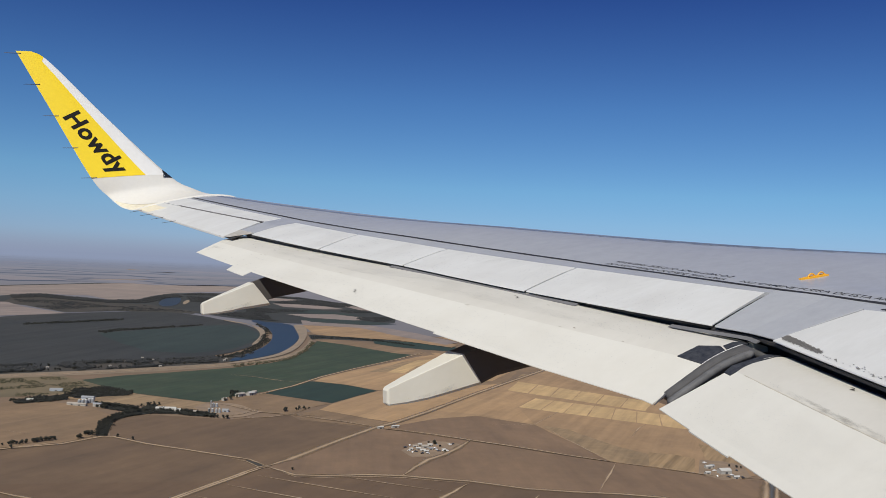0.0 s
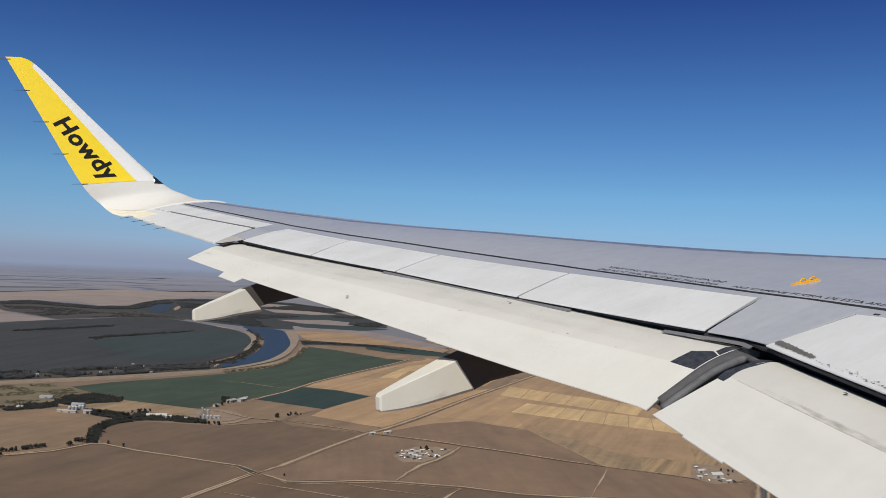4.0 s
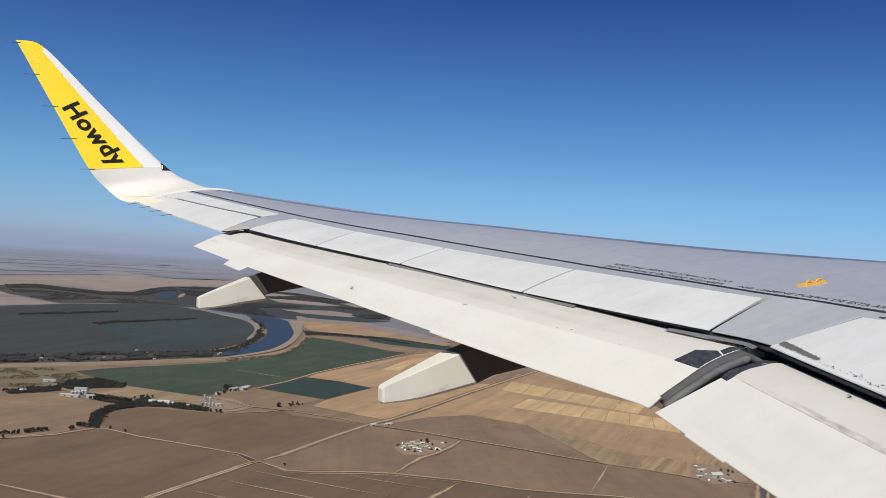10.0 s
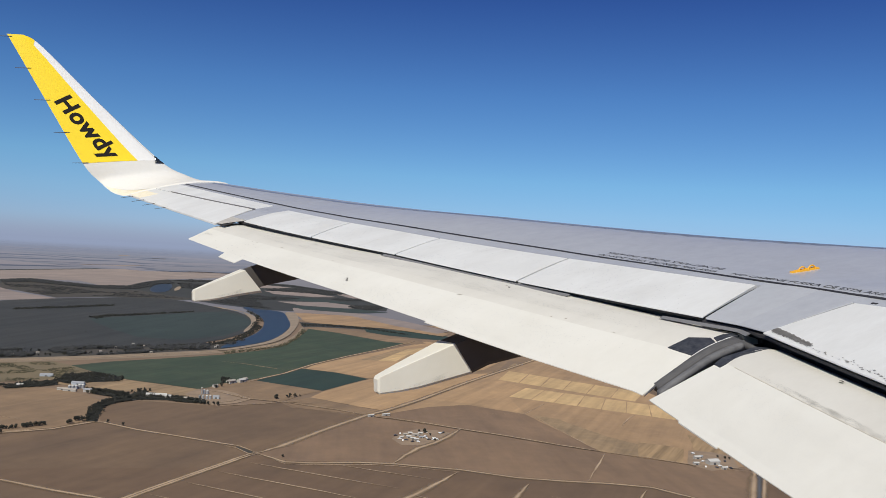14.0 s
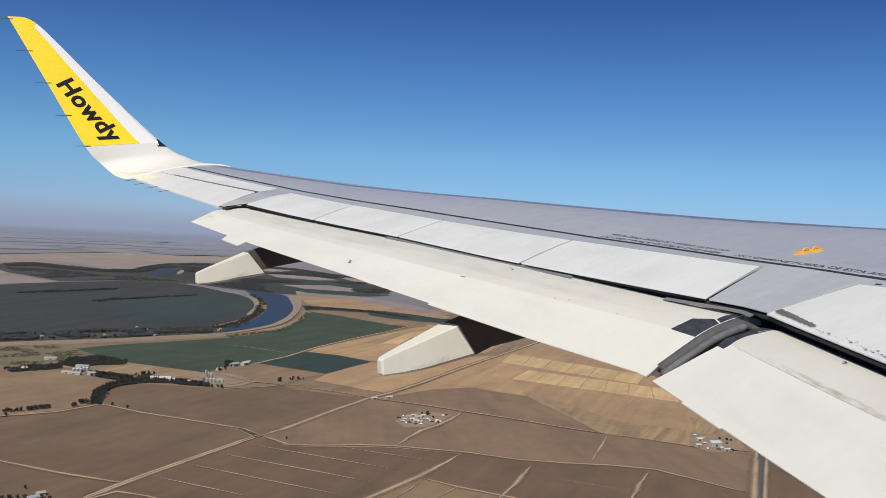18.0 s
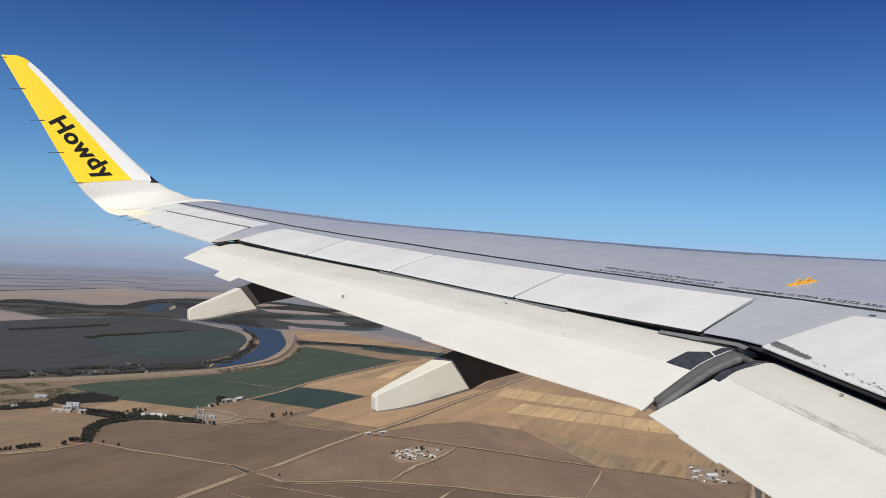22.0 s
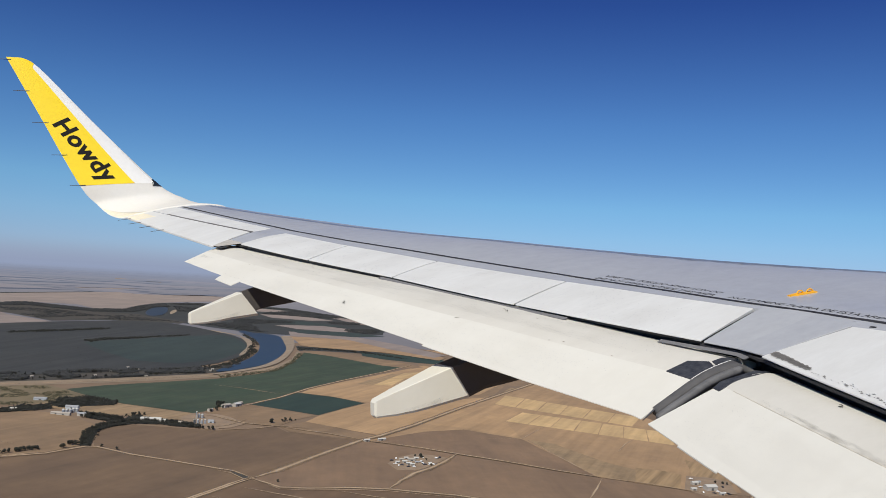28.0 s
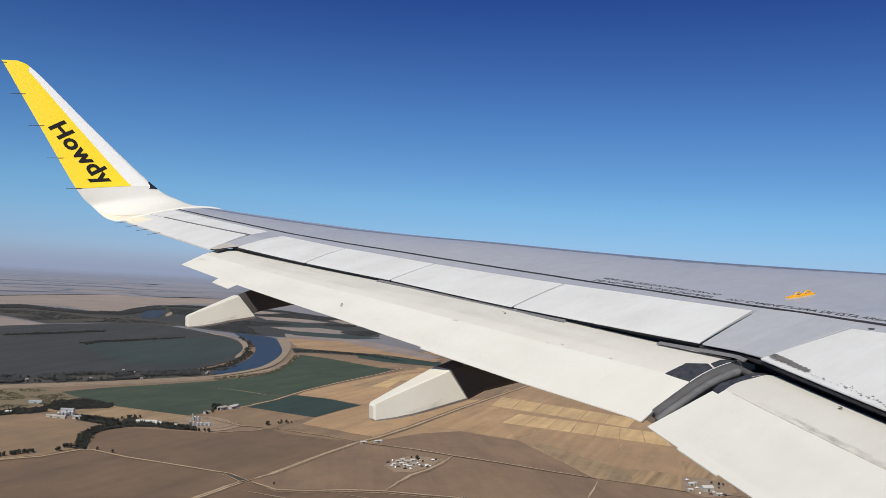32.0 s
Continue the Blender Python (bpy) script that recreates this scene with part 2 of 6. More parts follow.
def flap_top(e, y, lift=0.0):
    k = flap_size(y)
    thin = min(1.0, max(0.0, (8.4 - y) / 2.2))
    x = x_slot(y) - e * k
    fall = 0.235 * e + 0.24 * max(0.0, e - 0.35)
    if 0.2 < e < 0.5:
        fall = 0.235 * e + 0.4 * (e - 0.2) ** 2
    if e < 0.16:
        fall += (0.4 + 0.55 * thin) * (0.16 - e) ** 2
    z = z_flap(y) + chord(y) * upper(s_at(x_slot(y), y)) - FLAP_SINK * (0.55 + 0.45 * thin) * k - k * fall
    return Vector((x, y, z + lift))


def flap_under(e, y):
    k = flap_size(y)
    p = flap_top(e, y)
    p.z -= k * (0.004 + 0.13 * max(0.0, (0.93 - e)) ** 0.9 * min(1.0, (e + 0.2) / 0.2) ** 0.5)
    return p


ATTITUDE = Matrix((
    (0.998427, 0.000479, -0.056071, 11.481069),
    (0.000391, 0.999880, 0.015487, -1.745297),
    (0.056072, -0.015483, 0.998307, 240.671925),
    (0, 0, 0, 1),
))
wing = new("airplane_wing")
wing.matrix_world = ATTITUDE
tagged(wing, "grey and white airliner wing with drooped flaps and yellow upturned tip", "airplane wing")

# fixed wing box
BOX_Y = steps(2.2, 16.2, 70)


def box_end(y):
    if y < 6.1:
        return 0.79
    return s_hinge(y) if y < 13.25 else 0.708


vs = [(i / 26) ** 1.8 for i in range(27)]
ys = sorted(set(BOX_Y + [6.1, 6.101, 13.25, 13.251]))
wing_box = part("wing_box", mesh_of("wing_box", *slab(lambda y, v: skin(v * box_end(y), y), lambda y, v: belly(v * box_end(y), y), ys, vs), smooth=False), GREY_SKIN, wing, "satin grey painted upper skin")
for p in wing_box.data.polygons:
    p.use_smooth = abs(p.normal.y) < 0.9 and p.normal.x > -0.8
wing_box.data.set_sharp_from_angle(angle=radians(50))


def panel(name, y0, y1, s0, s1, material, label="", thick=0.018, lift=0.0, edge=0.004, ny=8, ns=6):
    """A plate on the upper skin; s0 and s1 give its front and rear at y."""
    def top(a, b):
        y = y0(b) + (y1(b) - y0(b)) * a
        return skin(s0(y) + (s1(y) - s0(y)) * b, y, lift)

    def under(a, b):
        y = y0(b) + (y1(b) - y0(b)) * a
        return skin(s0(y) + (s1(y) - s0(y)) * b, y, lift - thick * (1.0 - 0.55 * b))
    ob = part(name, mesh_of(name, *slab(top, under, steps(0, 1, ny), steps(0, 1, ns))), material, wing, label)
    return bevelled(ob, edge)


def between(a, b, gap=0.0):
    return lambda v: a + (b - a) * v + gap


# spoilers, hinge seams run almost with the stream
SEAMS = [(6.83, 6.69), (8.68, 8.56), (10.37, 10.28), (11.89, 11.73), (13.22, 13.17)]
for (a0, a1), (b0, b1) in zip(SEAMS, SEAMS[1:]):
    panel("spoiler", between(a0, a1, 0.012), between(b0, b1, -0.012), lambda y: s_hinge(y) + 0.004, s_slot, WHITE_PANEL, "white painted spoiler panel lying flush", thick=0.03, lift=0.004)
panel("spoiler", between(2.3, 2.3), between(5.98, 6.14), lambda y: 0.795, lambda y: s_at(x_slot(y) - 0.02, y), WHITE_PANEL, "white inboard spoiler with chipped rear edge", thick=0.03, lift=0.012, ny=14)
panel("shroud_panel", between(5.99, 6.15), between(6.82, 6.68), lambda y: 0.735, s_slot, GREY_SKIN, "grey fixed panel", thick=0.03)
panel("shroud_panel", between(13.232, 13.18), between(13.62, 13.5), lambda y: 0.66, lambda y: 0.865, GREY_SKIN, "grey fixed panel", thick=0.03)
panel("tip_skin_panel", between(13.66, 13.62), between(16.19, 16.19), lambda y: s_line(y) + 0.055, lambda y: 0.708, WHITE_PANEL, "white painted skin panel ahead of the aileron", thick=0.02, lift=0.004, ny=14)
panel("aileron", between(13.64, 13.45), between(16.19, 16.19), lambda y: 0.714, lambda y: 0.945 + 0.0145 * (16.19 - y), WHITE_PANEL, "white aileron", thick=0.06, ny=14)

panel("cream_patch", between(15.80, 15.86), between(16.185, 16.185), lambda y: 0.80, lambda y: 0.94 + 0.0145 * (16.19 - y), TIP_CREAM, "cream painted patch at the end of the aileron", thick=0.006, lift=0.003)

# cove under the spoilers, its shade put into the colour, and the bare lip at its lower side
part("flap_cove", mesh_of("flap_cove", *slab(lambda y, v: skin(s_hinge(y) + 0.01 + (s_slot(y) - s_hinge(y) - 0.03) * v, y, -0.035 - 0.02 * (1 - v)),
     lambda y, v: skin(s_hinge(y) + 0.01 + (s_slot(y) - s_hinge(y) - 0.03) * v, y, -0.06 - 0.1 * (1 - v)), steps(6.2, 13.4, 40), steps(0, 1, 6))), GAP_SHADE, wing, "cove above the flap, its shade put into a near-black colour")

part("aileron_gap", mesh_of("aileron_gap", *slab(lambda y, v: skin(0.80 + 0.17 * v, y, -0.018), lambda y, v: skin(0.80 + 0.17 * v, y, -0.026), steps(13.3, 13.56, 4), steps(0, 1, 4))), GAP_SHADE, wing, "strip coloured near-black for the shade beside the aileron")
part("hinge_gap", mesh_of("hinge_gap", *slab(lambda y, v: skin(0.702 + 0.013 * v, y, 0.006), lambda y, v: skin(0.702 + 0.013 * v, y, -0.006), steps(13.60, 15.75, 20), (0, 1))), HINGE_GREY, wing, "thin dark grey hinge line ahead of the aileron")
panel("gap_plate", between(13.22, 13.36), between(13.63, 13.56), lambda y: 0.868, lambda y: 0.955 + 0.03 * min(1.0, max(0.0, (y - 13.2) / 0.34)), GAP_GREY, "dull beige-grey plate beside the aileron", thick=0.014, lift=-0.002)

# rear wall of the wing ahead of the flaps, the slot's shade put into its colour
def x_wall(y):
    return x_slot(y) + 0.17 * flap_size(y)


def wall_top(y):
    return skin(s_at(x_wall(y), y), y).z - 0.02


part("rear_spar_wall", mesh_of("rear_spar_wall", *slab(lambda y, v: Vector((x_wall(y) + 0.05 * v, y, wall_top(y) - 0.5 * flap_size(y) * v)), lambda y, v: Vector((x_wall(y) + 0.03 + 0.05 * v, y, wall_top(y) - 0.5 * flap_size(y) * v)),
     steps(2.4, 13.5, 50), steps(0, 1, 4))), GAP_SHADE, wing, "rear wall behind the slot, coloured near-black for its shade")
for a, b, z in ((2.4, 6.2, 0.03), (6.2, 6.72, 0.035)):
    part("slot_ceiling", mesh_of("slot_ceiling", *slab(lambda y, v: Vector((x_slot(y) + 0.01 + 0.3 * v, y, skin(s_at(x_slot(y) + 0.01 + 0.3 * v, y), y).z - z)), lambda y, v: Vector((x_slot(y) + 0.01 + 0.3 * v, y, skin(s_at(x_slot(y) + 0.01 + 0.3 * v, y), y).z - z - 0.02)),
         steps(a, b, 12), steps(0, 1, 4))), GAP_SHADE, wing, "underside above the slot, coloured near-black for its shade")

def cove_floor(y, v, drop):
    p = flap_top(0.02, y)
    return Vector((x_wall(y) + 0.04 - (x_wall(y) + 0.04 - p.x) * v, y, p.z - drop * flap_size(y)))


# near-black floor added so that no ground shows through the slot
part("slot_floor", mesh_of("slot_floor", *slab(lambda y, v: cove_floor(y, v, 0.075), lambda y, v: cove_floor(y, v, 0.095), steps(2.4, 6.7, 24), steps(0, 1, 3))), GAP_SHADE, wing, "added floor of the slot, coloured near-black for its shade")

# flaps
E_END = 0.925


def flap(name, y0, y1, crease, label, ny, parent=wing):
    """A flap body with its beige nose strip and its white rear skin, divided at the crease; y0 and y1 give its ends at e."""
    def top(a, e):
        return flap_top(e, y0(e) + (y1(e) - y0(e)) * a)

    def under(a, e):
        return flap_under(e, y0(e) + (y1(e) - y0(e)) * a)
    body = part(name, mesh_of(name, *slab(top, under, steps(0, 1, ny), steps(crease, E_END, 8))), FLAP_WHITE, parent, label)
    nose = part("flap_nose", mesh_of("flap_nose", *slab(top, under, steps(0, 1, ny), steps(-0.19, crease, 18))), FLAP_BEIGE, body, "beige painted flap nose with dirt streaks")
    for ob in (body, nose):
        for p in ob.data.polygons:
            p.use_smooth = p.normal.z > 0.5
        ob.data.set_sharp_from_angle(angle=radians(28))
    return body


outer_flap = flap("outboard_flap", lambda e: 6.43 - 0.095 * max(0.0, e), lambda e: 13.50, 0.44, "white drooped outboard flap", 60)
inner_flap = flap("inboard_flap", lambda e: 2.4, lambda e: 6.065 + 0.2 * max(0.0, e), 0.385, "white drooped inboard flap", 34)


def flap_plate(name, corners, lift, thick, material, label, parent):
    """A thin plate on the flap, from corners of (e, y)."""
    n = len(corners)
    mid = (sum(c[0] for c in corners) / n, sum(c[1] for c in corners) / n)
    verts = [flap_top(e, y, lift) for e, y in corners] + [flap_top(e, y, lift - thick) for e, y in corners] + [flap_top(*mid, lift + 0.002)]
    faces = [(k, (k + 1) % n, 2 * n) for k in range(n)] + [(k, n + k, n + (k + 1) % n, (k + 1) % n) for k in range(n)] + [tuple(range(n, 2 * n))[::-1]]
    return part(name, mesh_of(name, verts, faces), material, parent, label)


# small tabs that lengthen the flap beside the fairings
flap_plate("flap_tab", [(0.90, 11.97), (0.90, 12.44), (0.915, 12.44), (1.065, 12.40), (1.068, 11.985)], 0.003, 0.008, FLAP_WHITE, "white flap tab", outer_flap)
for a, b in ((8.60, 6.40),):
    flap_plate("flap_tab", [(0.92, a), (0.948, a), (0.945, 7.4), (0.928, b), (0.92, b), (0.92, 7.4)], 0.0015, 0.006, FLAP_WHITE, "white flap tab", outer_flap)
for a, b in ((5.87, 5.46),):
    flap_plate("flap_tab", [(0.90, a), (0.938, a), (0.938, b), (0.90, b)], 0.002, 0.008, FLAP_WHITE, "white flap tab", inner_flap)


def flap_line(e, y0, y1, wide, material, label, parent):
    """A thin line of sealant or dirt along a flap, of uneven width."""
    ys = steps(y0, y1, 60)
    return part("sealant_line", mesh_of("sealant_line", *slab(lambda y, v: flap_top(e + (v - 0.5) * wide * (0.5 + abs(noise.noise((y * 5, e, 1)))) / flap_size(y), y, 0.003),
                lambda y, v: flap_top(e + (v - 0.5) * wide * (0.5 + abs(noise.noise((y * 5, e, 1)))) / flap_size(y), y, -0.003), ys, (0, 1))), material, parent, label)


flap_line(0.385, 2.6, 6.0, 0.004, FLAP_DIRT, "dirty sealant line", inner_flap)


def flap_marks(e, y0, y1, count, parent, seed):
    """Short scuffs and nicks of uneven length along a flap, too many to count."""
    rng = random.Random(seed)
    verts, faces = [], []
    for _ in range(count):
        y, at, long, wide = rng.uniform(y0, y1), e + rng.gauss(0, 0.02), rng.uniform(0.005, 0.035), rng.uniform(0.002, 0.005)
        lean, n, ring = rng.uniform(-0.3, 0.3), len(verts), 7
        for k in range(ring):
            a = 2 * math.pi * k / ring
            u, v = long * math.cos(a) * rng.uniform(0.6, 1.2), wide * math.sin(a) * rng.uniform(0.6, 1.2)
            verts.append(flap_top(at + (v + lean * u) / flap_size(y), y + u, 0.0035))
        verts.append(flap_top(at, y, 0.004))
        faces += [(n + k, n + (k + 1) % ring, n + ring) for k in range(ring)]
    me = bpy.data.meshes.new("scuff_marks")
    me.from_pydata(verts, [], faces)
    tagged(part("scuff_marks", me, FLAP_SCUFF, parent, "small brown scuffs along the crease"), kind="stuff")


flap_marks(0.44, 6.8, 13.0, 9, outer_flap, 4)
flap_marks(0.36, 3.6, 4.9, 1, inner_flap, 5)


def dirt_film(name, place, us, vs, parent, label, strength=0.6, size=(3.0, 1.0)):
    """A film of soft grey dirt, thickest along its middle, on a surface place(u, v)."""
    me = mesh_of(name, [place(u, v) for u in us for v in vs], [(i * len(vs) + j, (i + 1) * len(vs) + j, (i + 1) * len(vs) + j + 1, i * len(vs) + j + 1) for i in range(len(us) - 1) for j in range(len(vs) - 1)], smooth=True)
    uv = me.uv_layers.new(name="film")
    for loop in me.loops:
        i, j = divmod(loop.vertex_index, len(vs))
        uv.data[loop.index].uv = (us[i], j / (len(vs) - 1))
    m = bpy.data.materials.new(name)
    m.use_nodes = True
    tree = m.node_tree
    shader = tree.nodes["Principled BSDF"]
    shader.inputs["Base Color"].default_value, shader.inputs["Roughness"].default_value = (0.25, 0.235, 0.205, 1), 0.8
    where, cut = node(tree, "ShaderNodeTexCoord"), node(tree, "ShaderNodeSeparateXYZ")
    tree.links.new(where.outputs["UV"], cut.inputs[0])
    grow, blur = node(tree, "ShaderNodeMapping", Scale=(size[0], size[1], 1)), node(tree, "ShaderNodeTexNoise", Scale=1.0, Detail=4.0, Roughness=0.6)
    tree.links.new(where.outputs["UV"], grow.inputs["Vector"])
    tree.links.new(grow.outputs[0], blur.inputs["Vector"])
    hump = tree.nodes.new("ShaderNodeFloatCurve")
    curve = hump.mapping.curves[0]
    curve.points[0].location, curve.points[1].location = (0.0, 0.0), (1.0, 0.0)
    curve.points.new(0.62, 1.0)
    hump.mapping.update()
    tree.links.new(cut.outputs["Y"], hump.inputs["Value"])
    thick = tree.nodes.new("ShaderNodeMapRange")
    for key, value in (("From Min", 0.42), ("From Max", 0.75), ("To Max", strength)):
        thick.inputs[key].default_value = value
    tree.links.new(blur.outputs["Fac"], thick.inputs["Value"])
    both = tree.nodes.new("ShaderNodeMath")
    both.operation = "MULTIPLY"
    tree.links.new(hump.outputs[0], both.inputs[0])
    tree.links.new(thick.outputs[0], both.inputs[1])
    fades, span = both, us[-1] - us[0]
    for end, inner in ((us[0], us[0] + 0.15 * span), (us[-1], us[-1] - 0.15 * span)):
        ramp, fade = tree.nodes.new("ShaderNodeMapRange"), tree.nodes.new("ShaderNodeMath")
        ramp.inputs["From Min"].default_value, ramp.inputs["From Max"].default_value, fade.operation = end, inner, "MULTIPLY"
        tree.links.new(cut.outputs["X"], ramp.inputs["Value"])
        tree.links.new(ramp.outputs[0], fade.inputs[0])
        tree.links.new(fades.outputs[0], fade.inputs[1])
        fades = fade
    tree.links.new(fades.outputs[0], shader.inputs["Alpha"])
    return part(name, me, m, parent, label)


dirt_film("dirt_streak", lambda u, v: flap_top(0.332 + 0.062 * v, u, 0.0025), steps(2.8, 5.8, 40), steps(0, 1, 6), inner_flap, "soft grey dirt along the crease", 0.45, (7.0, 1.2))
dirt_film("dirt_streak", lambda u, v: flap_top(0.02 + 0.30 * v, u, 0.0025), steps(6.7, 13.2, 60), steps(0, 1, 6), outer_flap, "faint brown dirt on the flap nose", 0.12, (1.2, 1.5))
dirt_film("dirt_streak", lambda u, v: flap_top(0.50 + 0.40 * v, u, 0.0025), steps(6.6, 13.0, 60), steps(0, 1, 8), outer_flap, "faint grey stains on the flap", 0.06, (1.1, 1.5))
dirt_film("dirt_streak", lambda u, v: flap_top(0.45 + 0.42 * v, u, 0.0025), steps(2.8, 6.1, 40), steps(0, 1, 8), inner_flap, "faint grey stains on the flap", 0.07, (1.6, 1.5))
dirt_film("dirt_streak", lambda u, v: skin(s_hinge(u) + 0.012 + (s_slot(u) - s_hinge(u) - 0.02) * v, u, 0.0065), steps(6.9, 13.1, 60), steps(0, 1, 8), wing, "faint grey stains on the spoilers", 0.07, (1.4, 1.2))
dirt_film("dirt_streak", lambda u, v: flap_top(0.56 + 0.22 * v, u, 0.0025), steps(13.08, 13.44, 8), steps(0, 1, 8), outer_flap, "grey-brown smudge on the flap end", 0.4, (1.5, 0.7))
flap_marks(0.06, 7.5, 12.5, 8, outer_flap, 6)

# ---------------------------------------------------------------- upturned wing tip
TIP = [  # trailing edge, leading edge, lean of the section, upper and lower bulge
    ((-10.13, 16.20, 0.81), (-8.434, 16.20, 0.99), 0, 0.085, 0.04),
    ((-10.24, 16.68, 0.89), (-8.72, 16.70, 1.07), 22, 0.080, 0.04),
    ((-10.39, 16.98, 1.06), (-9.02, 17.00, 1.22), 52, 0.065, 0.045),
    ((-10.66, 17.07, 1.38), (-9.44, 17.09, 1.47), 76, 0.05, 0.05),
    ((-11.205, 17.27, 2.40), (-10.39, 17.27, 2.40), 79, 0.045, 0.05),
    ((-11.69, 17.45, 3.32), (-11.25, 17.45, 3.30), 79, 0.04, 0.05),
    ((-11.77, 17.48, 3.46), (-11.53, 17.48, 3.47), 79, 0.03, 0.04),
]


def tip_row(v):
    """Section at v, 0 to 6, by a smooth curve through the stations."""
    i = min(int(v), len(TIP) - 2)
    f = v - i

    def curve(pick):
        a, b, c, d = (np.array(pick(TIP[min(max(i + k, 0), len(TIP) - 1)]), float) for k in (-1, 0, 1, 2))
        return b + 0.5 * f * (c - a + f * (2 * a - 5 * b + 4 * c - d + f * (3 * (b - c) + d - a)))
    return [curve(lambda r, n=n: r[n]) for n in range(5)]


def tip_skin(s, v, side, lift=0.0):
    """A point of the tip's surface: s from the leading edge, side 1 the upper and inner face."""
    trail, lead, lean, up, down = tip_row(v)
    s = min(max(s, 0.0), 1.0)
    long = float(np.linalg.norm(lead - trail))
    bulge = (up if side > 0 else down) / 0.385 * math.sqrt(s) * (1 - s) * long + lift
    a = math.radians(float(lean))
    out = np.array((0.0, -math.sin(a), math.cos(a)))
    return Vector(lead + (trail - lead) * s + out * bulge * side)


tip_steps = steps(0, 6, 60)
winglet = part("winglet", mesh_of("winglet", *slab(lambda v, s: tip_skin(s, v, 1), lambda v, s: tip_skin(s, v, -1) + Vector((0, 0, -1e-4)), tip_steps, [(i / 20) ** 1.7 for i in range(21)]), smooth=True), TIP_WHITE, wing, "white upturned wing tip")


def paint_edge(v):
    """Where the yellow starts behind the white leading edge."""
    if v > 5.0:
        return 0.29 * max(0.0, 1 - (v - 5.0) / 0.22)
    return 0.31 - 0.02 * (v - 3.0) / 2.0


yellow = part("yellow_panel", mesh_of("yellow_panel", *slab(lambda v, b: tip_skin(paint_edge(v) + (1 - paint_edge(v)) * b, v, 1, 0.003), lambda v, b: tip_skin(paint_edge(v) + (1 - paint_edge(v)) * b, v, 1, -0.004),
              sorted(steps(2.99, 5, 30) + steps(5.01, 5.99, 16)), steps(0, 0.997, 12)), smooth=True), YELLOW, winglet, "yellow painted winglet face")
yellow.data.set_sharp_from_angle(angle=radians(40))

part("white_stripe", mesh_of("white_stripe", *slab(lambda v, b: tip_skin(paint_edge(v) * b, v, 1, 0.0008), lambda v, b: tip_skin(paint_edge(v) * b, v, 1, -0.004), steps(2.99, 5.18, 30), steps(0.04, 0.985, 8)), smooth=True), STRIPE_WHITE, winglet, "bright white stripe along the leading edge").data.set_sharp_from_angle(angle=radians(40))

# text
def letters(body, size, spacing=1.0, bold=0.0):
    cu = bpy.data.curves.new("letters", "FONT")
    cu.body, cu.size, cu.space_character, cu.offset, cu.resolution_u = body, size, spacing, bold, 3
    ob = bpy.data.objects.new("letters", cu)
    scene.collection.objects.link(ob)
    bpy.context.view_layer.update()
    me = bpy.data.meshes.new_from_object(ob.evaluated_get(bpy.context.evaluated_depsgraph_get()))
    bpy.data.objects.remove(ob)
    bm = bmesh.new()
    bm.from_mesh(me)
    bmesh.ops.triangulate(bm, faces=bm.faces)
    for _ in range(2):
        long = [e for e in bm.edges if e.calc_length() > size * 0.22]
        bmesh.ops.subdivide_edges(bm, edges=long, cuts=1)
        bmesh.ops.triangulate(bm, faces=bm.faces)
    bm.to_mesh(me)
    bm.free()
    return me


def lettering(name, body, size, place, material, parent, label="", spacing=1.0, bold=0.0, length=None):
    """Letters laid on a surface by place(along, up), both in metres."""
    me = letters(body, size, spacing, bold)
    wide = max(v.co.x for v in me.vertices)
    fit = length / wide if length else 1.0
    for v in me.vertices:
        v.co = place(v.co.x * fit, v.co.y)
    return part(name, me, material, parent, label)


def on_winglet(x, z):
    """The inner winglet face at a place seen square to it."""
    lo, hi = 2.9, 6.0
    for _ in range(30):
        mid = (lo + hi) / 2
        trail, lead = tip_row(mid)[:2]
        s = (lead[0] - x) / (lead[0] - trail[0])
        if lead[2] + (trail[2] - lead[2]) * s < z:
            lo = mid
        else:
            hi = mid
    return tip_skin(s, lo, 1, 0.008)


greet_along, greet_up = Vector((0.640, -0.768)), Vector((0.875, 0.485))
lettering("greeting", "Howdy", 0.372, lambda a, b: on_winglet(-11.085 + greet_along.x * a + greet_up.x * b, 2.392 + greet_along.y * a + greet_up.y * b), BLACK, winglet, "black lettering", bold=0.011, spacing=1.06, length=1.265)


def rod(a, b, r0, r1, n=6):
    a, b = Vector(a), Vector(b)
    turn = (b - a).to_track_quat("Z", "Y").to_matrix()
    ring = [turn @ Vector((math.cos(2 * math.pi * k / n), math.sin(2 * math.pi * k / n), 0)) for k in range(n)]
    verts = [a + r0 * q for q in ring] + [b + r1 * q for q in ring]
    return verts, [(k, (k + 1) % n, n + (k + 1) % n, n + k) for k in range(n)] + [tuple(range(n))[::-1], tuple(range(n, 2 * n))]


for v in (3.0, 3.52, 4.0, 4.5, 5.3):
    a = tip_skin(0.96, v, 1, 0.006)
    part("static_wick", mesh_of("static_wick", *rod(a + Vector((0.04, 0, 0)), a + Vector((-0.20, 0.01, -0.01)), 0.007, 0.004)), STEEL, winglet, "thin grey discharge rod")
for y in (14.93, 15.31, 15.69, 16.07):
    a = skin(0.935 + 0.0145 * (16.19 - y), y, 0.012)
    part("static_wick", mesh_of("static_wick", *rod(a + Vector((0.09, 0, 0.0)), a + Vector((-0.19, 0.0, -0.05)), 0.006, 0.003)), STEEL, wing, "thin grey discharge rod")

# cream patch at the tip's trailing edge
def cream_edge(v):
    return 0.74 + 0.24 * (v / 1.7) ** 0.8


